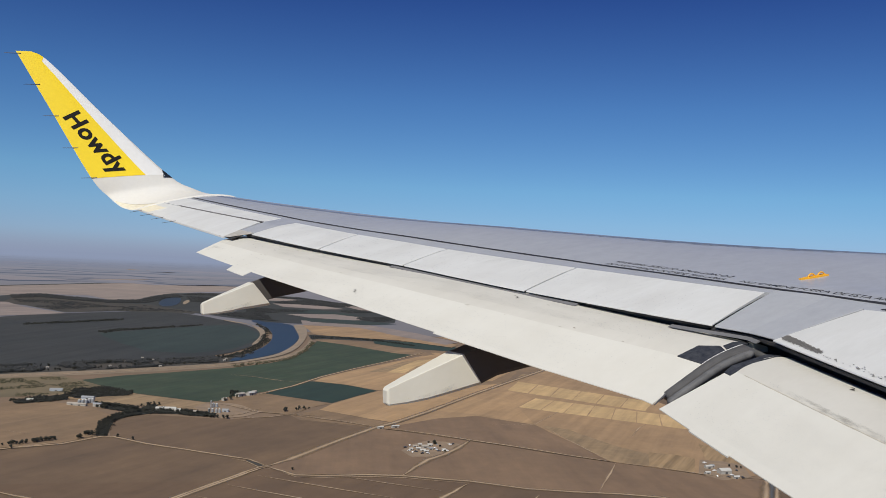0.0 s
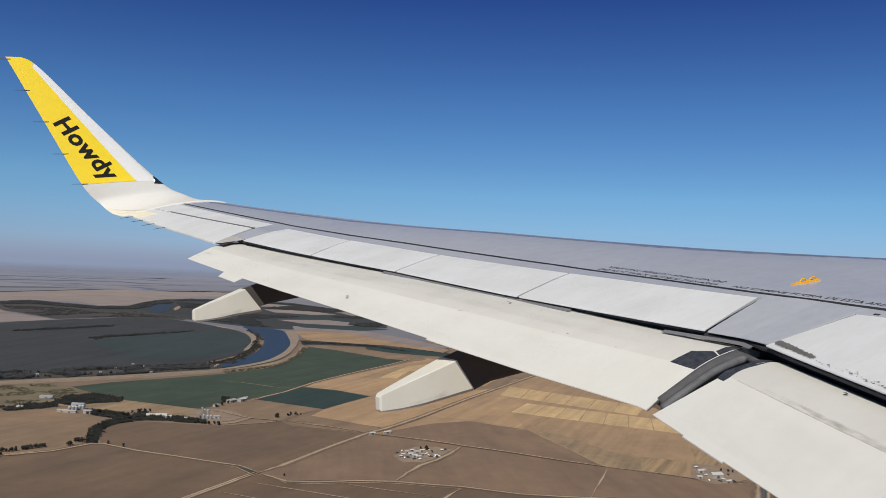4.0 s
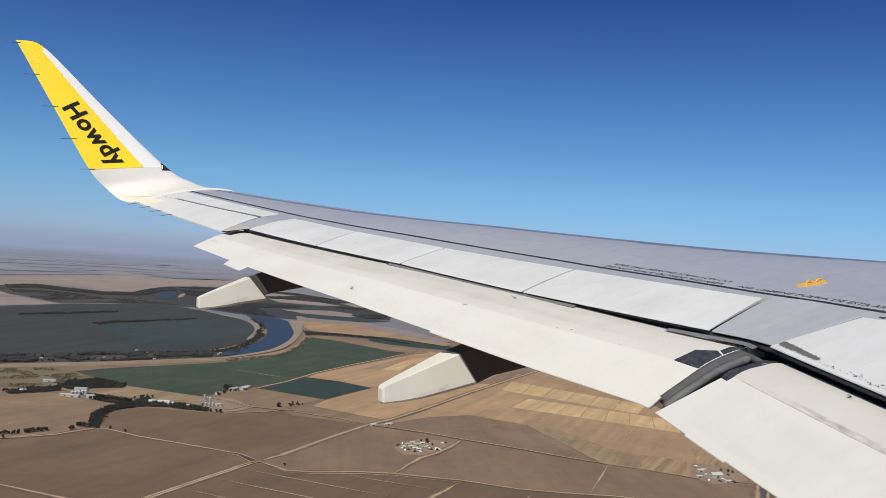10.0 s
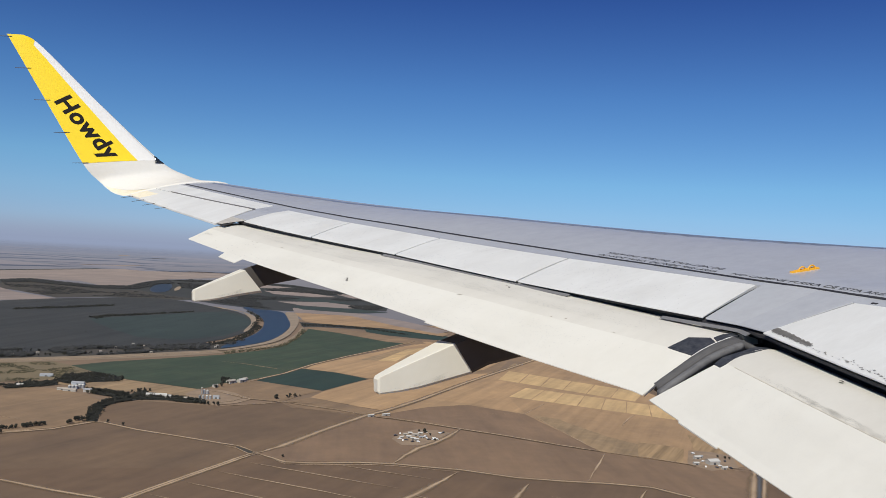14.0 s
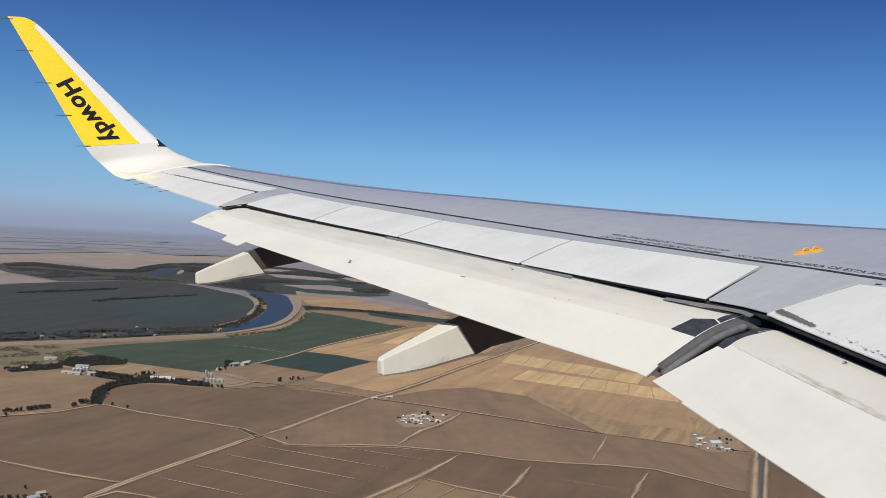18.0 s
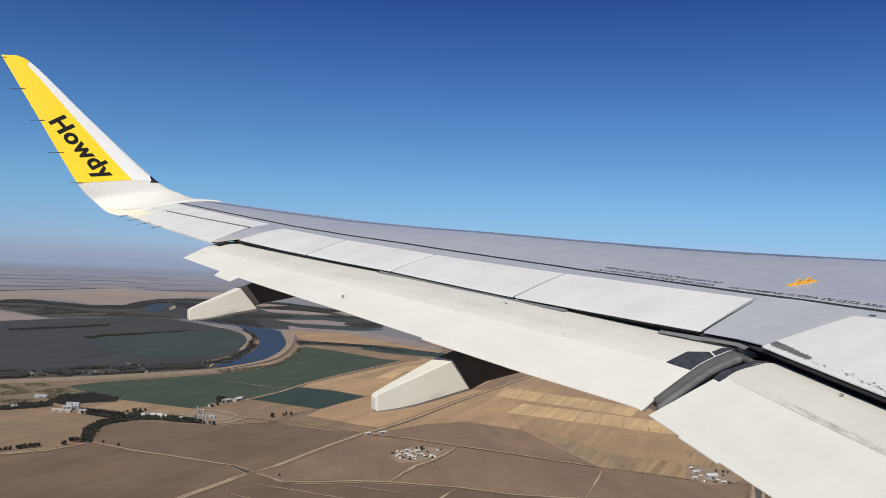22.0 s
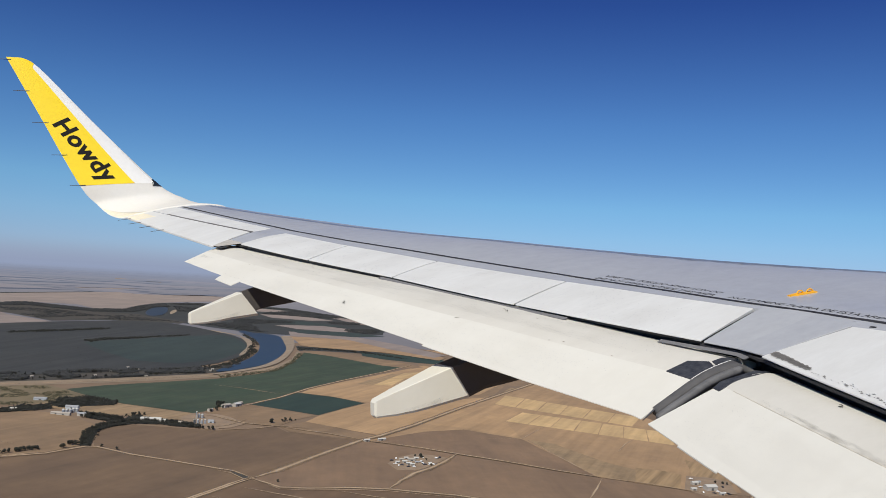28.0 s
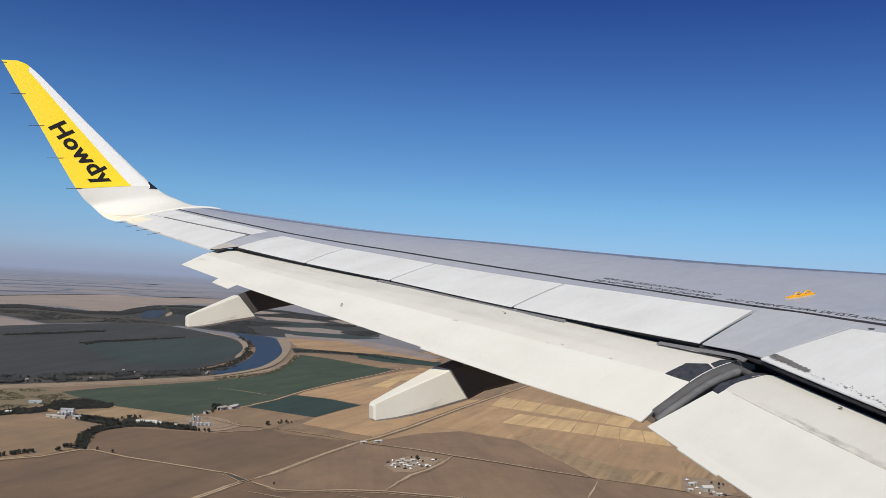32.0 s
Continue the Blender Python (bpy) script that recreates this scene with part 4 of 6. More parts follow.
def far_fields():
    """Parcels of the far plain, too many to count, in varied dry tones."""
    rng = random.Random(8)
    verts, faces = [], []
    for _ in range(1500):
        r, a = 7600 + 22000 * rng.random() ** 2.0, rng.uniform(0, 2 * math.pi)
        x, y = r * math.sin(a), r * math.cos(a)
        turn = radians(28 + rng.choice((0, 90)) + rng.gauss(0, 4))
        w, h = rng.uniform(120, 420) * (0.7 + r / 9000), rng.uniform(200, 900) * (0.7 + r / 9000)
        n = len(verts)
        for i in range(5):
            for j in range(5):
                u, v = (i / 4 - 0.5) * w, (j / 4 - 0.5) * h
                verts.append((x + u * math.cos(turn) - v * math.sin(turn), y + u * math.sin(turn) + v * math.cos(turn)))
        faces += [(n + i * 5 + j, n + (i + 1) * 5 + j, n + (i + 1) * 5 + j + 1, n + i * 5 + j + 1) for i in range(4) for j in range(4)]
        if min(math.hypot(*q) for q in verts[n:]) < NEAR:
            del verts[n:], faces[-16:]
    me = laid("far_fields", verts, faces, 0.0)
    rise = {}
    for p in me.polygons:
        k = p.vertices[0] // 25
        rise[k] = 1.0 + 0.004 * k
    for v in me.vertices:
        v.co.z += rise[v.index // 25]
    m = paint("far_parcels", (0.2, 0.16, 0.14), 0.95, amount=0.3, size=0.8, fine=8, coords="UV")
    tree = m.node_tree
    shader = tree.nodes["Principled BSDF"]
    geo, ramp = tree.nodes.new("ShaderNodeNewGeometry"), tree.nodes.new("ShaderNodeValToRGB")
    ramp.color_ramp.interpolation = "CONSTANT"
    tones = [(0.185, 0.152, 0.137), (0.168, 0.139, 0.127), (0.14, 0.123, 0.115), (0.178, 0.146, 0.131), (0.205, 0.164, 0.143), (0.132, 0.12, 0.11), (0.16, 0.135, 0.122)]
    for k, c in enumerate(tones):
        e = ramp.color_ramp.elements[k] if k < 2 else ramp.color_ramp.elements.new(k / len(tones))
        e.position, e.color = k / len(tones), (*c, 1)
    tree.links.new(geo.outputs["Random Per Island"], ramp.inputs["Fac"])
    tree.links.new(ramp.outputs["Color"], shader.inputs["Base Color"])
    ob = new("far_fields", me)
    me.materials.append(hazed(m))
    tagged(ob, "patchwork of dry fields on the far plain", "field", kind="stuff")


far_fields()

# ---------------------------------------------------------------- trees
BARK = paint("bark", (0.09, 0.07, 0.055), 0.9, amount=0.5, size=0.5, fine=6)
LEAF = paint("dusty_green_foliage", (0.032, 0.032, 0.024), 0.9, stain=(0.045, 0.044, 0.032), amount=0.8, size=2.0, fine=1.5)
LEAF_DARK = paint("dark_foliage", (0.021, 0.022, 0.018), 0.9, stain=(0.030, 0.030, 0.024), amount=0.8, size=2.0, fine=1.5)
OCTA = [(1, 0, 0), (0, 1, 0), (-1, 0, 0), (0, -1, 0), (0, 0, 1), (0, 0, -1)]
OCTA_FACES = [(0, 1, 4), (1, 2, 4), (2, 3, 4), (3, 0, 4), (1, 0, 5), (2, 1, 5), (3, 2, 5), (0, 3, 5)]


def crown_mesh(rng, wide, tall, base, clumps, size):
    """Many small ragged clumps in an uneven egg, with gaps between them."""
    verts, faces = [], []
    lobes = [(rng.uniform(-0.45, 0.45) * wide, rng.uniform(-0.45, 0.45) * wide, rng.uniform(0.25, 0.8) * tall, rng.uniform(0.32, 0.5)) for _ in range(6)]
    for _ in range(clumps):
        lx, ly, lz, lr = rng.choice(lobes)
        d = Vector((rng.gauss(0, 1), rng.gauss(0, 1), rng.gauss(0, 1))).normalized() * rng.uniform(0.55, 1.0) * lr
        c = Vector((lx + d.x * wide, ly + d.y * wide, base + max(0.04 * tall, lz + d.z * tall * 0.6)))
        turn = Euler((rng.uniform(0, 6), rng.uniform(0, 6), rng.uniform(0, 6))).to_matrix()
        r = size * rng.uniform(0.6, 1.4)
        n = len(verts)
        verts += [c + turn @ Vector(v) * r * rng.uniform(0.6, 1.25) for v in OCTA]
        faces += [tuple(n + i for i in f) for f in OCTA_FACES]
    return verts, faces


def trunk_mesh(rng, height, r):
    verts, faces = rod((0, 0, -0.2), (rng.uniform(-0.2, 0.2), rng.uniform(-0.2, 0.2), height), r, r * 0.55, 7)
    for _ in range(4):
        a = rng.uniform(0, 6.28)
        v, f = rod((0, 0, height * rng.uniform(0.6, 0.95)), (math.cos(a) * height * 0.6, math.sin(a) * height * 0.6, height * rng.uniform(1.3, 1.7)), r * 0.45, r * 0.15, 5)
        faces += [tuple(i + len(verts) for i in q) for q in f]
        verts += v
    return verts, faces


def tree_kind(seed, wide, tall, leaf, label):
    rng = random.Random(seed)
    thing = new("tree")
    tagged(thing, label, "tree")
    bole = tall * 0.22
    part("trunk", mesh_of("trunk", *trunk_mesh(rng, bole * 1.4, 0.05 * wide)), BARK, thing)
    me = bpy.data.meshes.new("crown")
    me.from_pydata(*(lambda v, f: (v, [], f))(*crown_mesh(rng, wide / 2, tall - bole, bole, 240, wide * 0.062)))
    part("crown", me, leaf, thing)
    return thing


KINDS = [tree_kind(11, 6.6, 5.8, LEAF, "round dusty green tree on the dry plain"), tree_kind(12, 5.2, 7, LEAF_DARK, "tall dark green tree on the dry plain"),
         tree_kind(13, 3.9, 3.5, LEAF, "small bushy green tree on the dry plain"), tree_kind(14, 8, 7.4, LEAF_DARK, "broad dark green tree on the dry plain"),
         tree_kind(15, 5.6, 4.9, LEAF_DARK, "rounded dark green tree on the dry plain")]
used = set()


def plant(x, y, kind, turn, group):
    m = Matrix.Translation(far(x, y)) @ pose(0, 0, 0, 0, 0, turn)
    if kind not in used:
        used.add(kind)
        KINDS[kind].matrix_basis = m
        tagged(KINDS[kind], group=group)
        return
    tagged(copy_thing(KINDS[kind], m), group=group)


def tree_row(points, count, spread, kinds, group, seed=1):
    """Trees at uneven steps along plan points."""
    rng = random.Random(seed)
    lengths = [math.dist(a, b) for a, b in zip(points, points[1:])]
    for k in range(count):
        d = (k + rng.uniform(0.1, 0.9)) / count * sum(lengths)
        for (a, b), n in zip(zip(points, points[1:]), lengths):
            if d <= n:
                break
            d -= n
        f = min(d / max(n, 0.1), 1.0)
        plant(a[0] + (b[0] - a[0]) * f + rng.gauss(0, spread), a[1] + (b[1] - a[1]) * f + rng.gauss(0, spread), rng.choice(kinds), rng.uniform(0, 360), group)


def close_to(line, x, y):
    """Distance of a plan point from a line of plan points."""
    best = 1e9
    for (ax, ay), (bx, by) in zip(line, line[1:]):
        dx, dy = bx - ax, by - ay
        f = min(1.0, max(0.0, ((x - ax) * dx + (y - ay) * dy) / (dx * dx + dy * dy + 1e-9)))
        best = min(best, math.hypot(x - ax - f * dx, y - ay - f * dy))
    return best


def woods(name, points, count, material, label, tall=9.0, seed=5, cluster=0.0):
    """Far trees that nobody could count, over a plan polygon, as one mesh of ragged clumps."""
    rng = random.Random(seed)
    xs, ys = [p[0] for p in points], [p[1] for p in points]
    verts, faces, made, tries = [], [], 0, 0
    while made < count and tries < count * 30:
        tries += 1
        x, y = rng.uniform(min(xs), max(xs)), rng.uniform(min(ys), max(ys))
        inside = False
        for (ax, ay), (bx, by) in zip(points, points[1:] + points[:1]):
            if (ay > y) != (by > y) and x < (bx - ax) * (y - ay) / (by - ay) + ax:
                inside = not inside
        if not inside or (math.hypot(x, y) > NEAR and close_to(RIVER, x, y) < 50) or (cluster and noise.noise((x * cluster, y * cluster, 7)) < 0.02):
            continue
        made += 1
        size = tall * rng.uniform(0.5, 1.15)
        for _ in range(6):
            c = far(x + rng.gauss(0, 0.45) * size, y + rng.gauss(0, 0.45) * size, size * rng.uniform(0.12, 0.6))
            r = size * rng.uniform(0.14, 0.30)
            n = len(verts)
            verts += [c + Vector((v[0], v[1], v[2] * 0.6)) * 1.25 * r * rng.uniform(0.7, 1.25) for v in OCTA]
            faces += [tuple(n + i for i in f) for f in OCTA_FACES]
    me = bpy.data.meshes.new(name)
    me.from_pydata(verts, [], faces)
    for p in me.polygons:
        p.use_smooth = True
    ob = new(name, me)
    me.materials.append(material)
    return tagged(ob, label, "woods", kind="stuff")

# ---------------------------------------------------------------- fields, river, tracks and trees of the plain
def rows_paint(name, base, stain, angle, pitch, depth=0.25, **more):
    """A field with faint rows of the plough or mower across it."""
    m = paint(name, base, 0.95, stain=stain, coords="UV", **more)
    tree = m.node_tree
    shader = tree.nodes["Principled BSDF"]
    source = shader.inputs["Base Color"].links[0].from_socket
    where = node(tree, "ShaderNodeTexCoord")
    turn, drawn = node(tree, "ShaderNodeMapping", Rotation=(0, 0, radians(angle))), node(tree, "ShaderNodeMapping", Scale=(2000 / pitch, 60 / pitch, 1))
    wave = node(tree, "ShaderNodeTexNoise", Scale=1.0, Detail=3.0, Roughness=0.6)
    tree.links.new(where.outputs["UV"], turn.inputs["Vector"])
    tree.links.new(turn.outputs[0], drawn.inputs["Vector"])
    tree.links.new(drawn.outputs[0], wave.inputs["Vector"])
    dim = tree.nodes.new("ShaderNodeMapRange")
    dim.inputs["From Min"].default_value, dim.inputs["From Max"].default_value = 0.3, 0.7
    dim.inputs["To Min"].default_value, dim.inputs["To Max"].default_value = 1 - depth, 1 + depth
    tree.links.new(wave.outputs["Fac"], dim.inputs["Value"])
    mix = tree.nodes.new("ShaderNodeMix")
    mix.data_type, mix.blend_type = "RGBA", "MULTIPLY"
    mix.inputs["Factor"].default_value = 1.0
    tree.links.new(source, mix.inputs["A"])
    tree.links.new(dim.outputs[0], mix.inputs["B"])
    # broad damp and dry patches, drawn out along the rows
    long, patch = node(tree, "ShaderNodeMapping", Scale=(16, 4.5, 1)), node(tree, "ShaderNodeTexNoise", Scale=1.0, Detail=8.0, Roughness=0.68)
    tree.links.new(turn.outputs[0], long.inputs["Vector"])
    tree.links.new(long.outputs[0], patch.inputs["Vector"])
    tone, wet = tree.nodes.new("ShaderNodeValToRGB"), tree.nodes.new("ShaderNodeMix")
    for stop, at, c in zip(tone.color_ramp.elements, (0.3, 0.7), ((0.73, 0.73, 0.74, 1), (1.06, 1.03, 0.97, 1))):
        stop.position, stop.color = at, c
    wet.data_type, wet.blend_type, wet.inputs["Factor"].default_value = "RGBA", "MULTIPLY", 1.0
    tree.links.new(patch.outputs["Fac"], tone.inputs["Fac"])
    tree.links.new(mix.outputs["Result"], wet.inputs["A"])
    tree.links.new(tone.outputs["Color"], wet.inputs["B"])
    tree.links.new(wet.outputs["Result"], shader.inputs["Base Color"])
    return m


def soft_edged(m, wander=0.36):
    """Lets a ribbon of dust or grass thin out unevenly towards its two sides."""
    tree = m.node_tree
    side, plan, cut = node(tree, "ShaderNodeUVMap"), node(tree, "ShaderNodeTexCoord"), node(tree, "ShaderNodeSeparateXYZ")
    side.uv_map = "across"
    tree.links.new(side.outputs[0], cut.inputs[0])
    off, size, grain = (tree.nodes.new("ShaderNodeMath") for _ in range(3))
    off.operation, size.operation, grain.operation = "SUBTRACT", "ABSOLUTE", "MULTIPLY_ADD"
    off.inputs[1].default_value = 0.5
    tree.links.new(cut.outputs["Y"], off.inputs[0])
    tree.links.new(off.outputs[0], size.inputs[0])
    blot = node(tree, "ShaderNodeTexNoise", Scale=190.0, Detail=5.0, Roughness=0.75)
    tree.links.new(plan.outputs["UV"], blot.inputs["Vector"])
    grain.inputs[1].default_value = wander
    tree.links.new(blot.outputs["Fac"], grain.inputs[0])
    tree.links.new(size.outputs[0], grain.inputs[2])
    fade = tree.nodes.new("ShaderNodeMapRange")
    fade.interpolation_type = "SMOOTHSTEP"
    for key, value in (("From Min", 0.02 + wander * 0.5), ("From Max", 0.44 + wander * 0.5), ("To Min", 0.95), ("To Max", 0.0)):
        fade.inputs[key].default_value = value
    tree.links.new(grain.outputs[0], fade.inputs["Value"])
    tree.links.new(fade.outputs[0], tree.nodes["Principled BSDF"].inputs["Alpha"])
    return m


# straw greyed and blued, the haze of distance put into its colour
STRAW_HAZED = rows_paint("hazed_straw", (0.294, 0.246, 0.226), (0.235, 0.199, 0.188), 45, 300, 0.08, amount=0.6, size=0.5, fine=6)
STRAW = rows_paint("pale_straw", (0.589, 0.416, 0.216), (0.476, 0.327, 0.174), 45, 26, 0.14, amount=0.6, size=0.12, fine=40)
STRAW_DULL = rows_paint("dry_grass", (0.355, 0.25, 0.145), (0.244, 0.178, 0.108), 45, 26, 0.2, amount=0.8, size=0.05, fine=60)
TAN_DARK = rows_paint("dull_tan_stubble", (0.403, 0.269, 0.152), (0.305, 0.204, 0.122), 45, 30, 0.12, amount=0.7, size=0.15, fine=40)
TAN = rows_paint("tan_stubble", (0.448, 0.297, 0.164), (0.351, 0.231, 0.133), 45, 30, 0.14, amount=0.7, size=0.15, fine=40)
SOIL_PALE = rows_paint("pale_soil", (0.277, 0.19, 0.115), (0.204, 0.14, 0.086), 45, 30, 0.08, amount=0.7, size=0.12, fine=35)
SOIL_WARM = rows_paint("warm_soil", (0.18, 0.121, 0.075), (0.131, 0.089, 0.059), 45, 34, 0.08, amount=0.7, size=0.14, fine=35)
SOIL_COOL = rows_paint("dark_soil", (0.171, 0.112, 0.069), (0.125, 0.083, 0.054), 45, 34, 0.08, amount=0.7, size=0.14, fine=35)
CROP = rows_paint("green_crop", (0.038, 0.063, 0.038), (0.064, 0.08, 0.049), 45, 30, 0.14, amount=0.8, size=0.09, fine=40)
CROP_DARK = rows_paint("dark_green_crop", (0.022, 0.047, 0.038), (0.033, 0.052, 0.039), 45, 30, 0.1, amount=0.6, size=0.09, fine=40)
# orchard tones shifted towards blue to carry the distance haze
ORCHARD = rows_paint("orchard_floor", (0.047, 0.049, 0.048), (0.03, 0.036, 0.037), 30, 50, 0.2, amount=0.6, size=0.4, fine=20)
ORCHARD_GREEN = rows_paint("orchard_green_floor", (0.033, 0.051, 0.048), (0.041, 0.056, 0.051), 30, 50, 0.12, amount=0.6, size=0.3, fine=20)
SCRUB = paint("scrub_ground", (0.07, 0.06, 0.049), 0.95, stain=(0.04, 0.041, 0.034), amount=0.9, size=0.12, fine=25, coords="UV")
# woodland floor cooled a little, haze over far woods put into the colour
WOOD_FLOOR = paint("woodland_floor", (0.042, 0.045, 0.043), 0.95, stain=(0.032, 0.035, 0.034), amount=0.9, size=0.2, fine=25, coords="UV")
SAND = paint("pale_sand", (0.31, 0.243, 0.175), 0.95, stain=(0.20, 0.158, 0.118), amount=0.7, size=0.05, fine=60, coords="UV")
DUST = soft_edged(paint("dusty_track", (0.50, 0.37, 0.245), 0.95, stain=(0.30, 0.212, 0.137), amount=1.0, size=0.05, fine=80, coords="UV"))
LEVEE = paint("dry_levee_grass", (0.27, 0.205, 0.14), 0.95, stain=(0.19, 0.15, 0.105), amount=0.8, size=0.06, fine=40, coords="UV")
SOIL_MAUVE = rows_paint("mauve_soil", (0.246, 0.164, 0.105), (0.187, 0.125, 0.08), 20, 34, 0.07, amount=0.7, size=0.2, fine=35)
SCRUB_DRY = paint("dry_scrub_ground", (0.20, 0.155, 0.09), 0.95, stain=(0.12, 0.10, 0.06), amount=0.9, size=0.05, fine=40, coords="UV")
MOWN = rows_paint("mown_stubble", (0.344, 0.239, 0.132), (0.266, 0.183, 0.105), 50, 16, 0.35, amount=0.6, size=0.1, fine=40)
VERGE = soft_edged(paint("dry_verge", (0.25, 0.178, 0.112), 0.95, stain=(0.165, 0.118, 0.077), amount=0.9, size=0.02, fine=60, coords="UV"))
YARD = paint("yard_dust", (0.31, 0.225, 0.15), 0.95, stain=(0.2, 0.145, 0.1), amount=0.9, size=0.03, fine=60, coords="UV")
ASPHALT = soft_edged(paint("old_asphalt", (0.1, 0.1, 0.105), 0.9, amount=0.4, size=0.03, fine=80, coords="UV"), 0.15)
WATER = paint("river_water", (0.030, 0.048, 0.070), 0.4, stain=(0.046, 0.060, 0.076), amount=0.6, size=0.08, fine=50, coords="UV")
WATER.node_tree.nodes["Principled BSDF"].inputs["Specular IOR Level"].default_value = 0.15
# paler, bluer copy of the dark leaves, with haze in its colour
LEAF_HAZED = paint("hazed_foliage", (0.040, 0.042, 0.044), 0.9, stain=(0.052, 0.053, 0.052), amount=0.6, size=60.0, fine=0.2)
LEAF_OLIVE = paint("olive_brush", (0.085, 0.08, 0.045), 0.9, stain=(0.06, 0.056, 0.034), amount=0.8, size=30.0, fine=1.0)
LEAF_ORCHARD = paint("orchard_leaves", (0.042, 0.042, 0.035), 0.9, stain=(0.05, 0.047, 0.04), amount=0.6, size=40.0, fine=0.5)


WALL_WHITE = paint("white_boards", (0.38, 0.36, 0.33), 0.7, amount=0.4, size=2.0, fine=3)
WALL_GREY = paint("grey_sheet_wall", (0.38, 0.42, 0.47), 0.5, amount=0.4, size=2.0, fine=3)
ROOF_WHITE = paint("white_sheet_roof", (0.54, 0.53, 0.50), 0.5, amount=0.4, size=2.0, fine=3)
ROOF_PALE = paint("pale_sheet_roof", (0.40, 0.36, 0.31), 0.6, amount=0.5, size=2.0, fine=3)
ROOF_GREY = paint("grey_sheet_roof", (0.33, 0.34, 0.36), 0.5, amount=0.4, size=2.0, fine=3)
ZINC = paint("galvanised_sheet", (0.36, 0.38, 0.41), 0.45, metal=0.3, amount=0.4, size=1.5, fine=3)
DOOR = paint("dark_door", (0.08, 0.08, 0.085), 0.6, amount=0.3, size=1.0, fine=5)


def barn(x, y, long, wide, tall, turn, wall, roof, label):
    """A gabled farm building with overhanging roof slopes and a dark door."""
    thing = new("farm_building")
    thing.matrix_basis = pose(x, y, 0, 0, 0, turn)
    tagged(thing, label, "building")
    a, b, rise = long / 2, wide / 2, wide * 0.22
    verts = [(sx * a, sy * b, z) for z in (-0.5, tall) for sx, sy in ((-1, -1), (1, -1), (1, 1), (-1, 1))] + [(-a, 0, tall + rise), (a, 0, tall + rise)]
    part("wall", mesh_of("wall", verts, [(0, 1, 5, 4), (2, 3, 7, 6), (1, 2, 6, 9, 5), (3, 0, 4, 8, 7), (0, 3, 2, 1), (4, 5, 9, 8), (6, 7, 8, 9)]), wall, thing)
    for side in (-1, 1):
        q = [(sx * (a + 0.4), side * (b + 0.4), tall - 0.12) for sx in (-1, 1)] + [(sx * (a + 0.4), 0, tall + rise + 0.12) for sx in (1, -1)]
        part("roof", mesh_of("roof", q + [(u, v, w + 0.12) for u, v, w in q], [(3, 2, 1, 0), (4, 5, 6, 7), (0, 1, 5, 4), (1, 2, 6, 5), (2, 3, 7, 6), (3, 0, 4, 7)]), roof, thing)
    d = min(1.6, a * 0.5)
    q = [(-d, -b - 0.05, 0.02), (d, -b - 0.05, 0.02), (d, -b - 0.05, tall * 0.7), (-d, -b - 0.05, tall * 0.7)]
    part("door", mesh_of("door", q + [(u, v + 0.1, w) for u, v, w in q], [(0, 1, 2, 3), (7, 6, 5, 4), (0, 4, 5, 1), (1, 5, 6, 2), (2, 6, 7, 3), (3, 7, 4, 0)]), DOOR, thing)


def silo(x, y, r, tall):
    thing = new("grain_silo")
    thing.matrix_basis = pose(x, y, 0)
    tagged(thing, "galvanised grain silo with conical roof", "silo", group="silos")
    v, f = rod((0, 0, -0.3), (0, 0, tall), r, r, 18)
    part("wall", mesh_of("wall", v, f), ZINC, thing)
    v, f = rod((0, 0, tall - 0.05), (0, 0, tall + r * 0.55), r * 1.06, 0.35, 18)
    part("roof", mesh_of("roof", v, f), ROOF_WHITE, thing)
    v, f = rod((0, 0, tall + r * 0.5), (0, 0, tall + r * 0.55 + 0.5), 0.4, 0.4, 8)
    part("cap", mesh_of("cap", v, f), ZINC, thing)


def elevator(x, y, tall):
    thing = new("grain_elevator")
    thing.matrix_basis = pose(x, y, 0)
    tagged(thing, "slim steel grain elevator tower among silos", "tower")
    for dx in (-0.9, 0.9):
        for dy in (-0.9, 0.9):
            part("post", mesh_of("post", *rod((dx, dy, -0.2), (dx * 0.7, dy * 0.7, tall), 0.18, 0.15)), ZINC, thing)
    for k in range(6):
        z = tall * (k + 1) / 6.5
        part("brace", mesh_of("brace", *rod((-0.85, -0.85, z - 2), (0.8, 0.8, z), 0.12, 0.12)), ZINC, thing)
    part("leg_casing", mesh_of("leg_casing", *rod((0, 0, 0), (0, 0, tall + 1), 0.55, 0.55, 8)), ROOF_WHITE, thing)
    part("head", mesh_of("head", *rod((-1.2, 0, tall + 1), (1.2, 0, tall + 1.6), 0.9, 0.7, 8)), ROOF_WHITE, thing)


CAR_PAINTS = [paint("white_car_paint", (0.75, 0.75, 0.75), 0.3, amount=0.2, size=1, fine=5), paint("dark_car_paint", (0.05, 0.05, 0.06), 0.3, amount=0.2, size=1, fine=5)]
TYRE = paint("tyre", (0.03, 0.03, 0.03), 0.9, amount=0.3, size=0.3, fine=20)
count = [0]


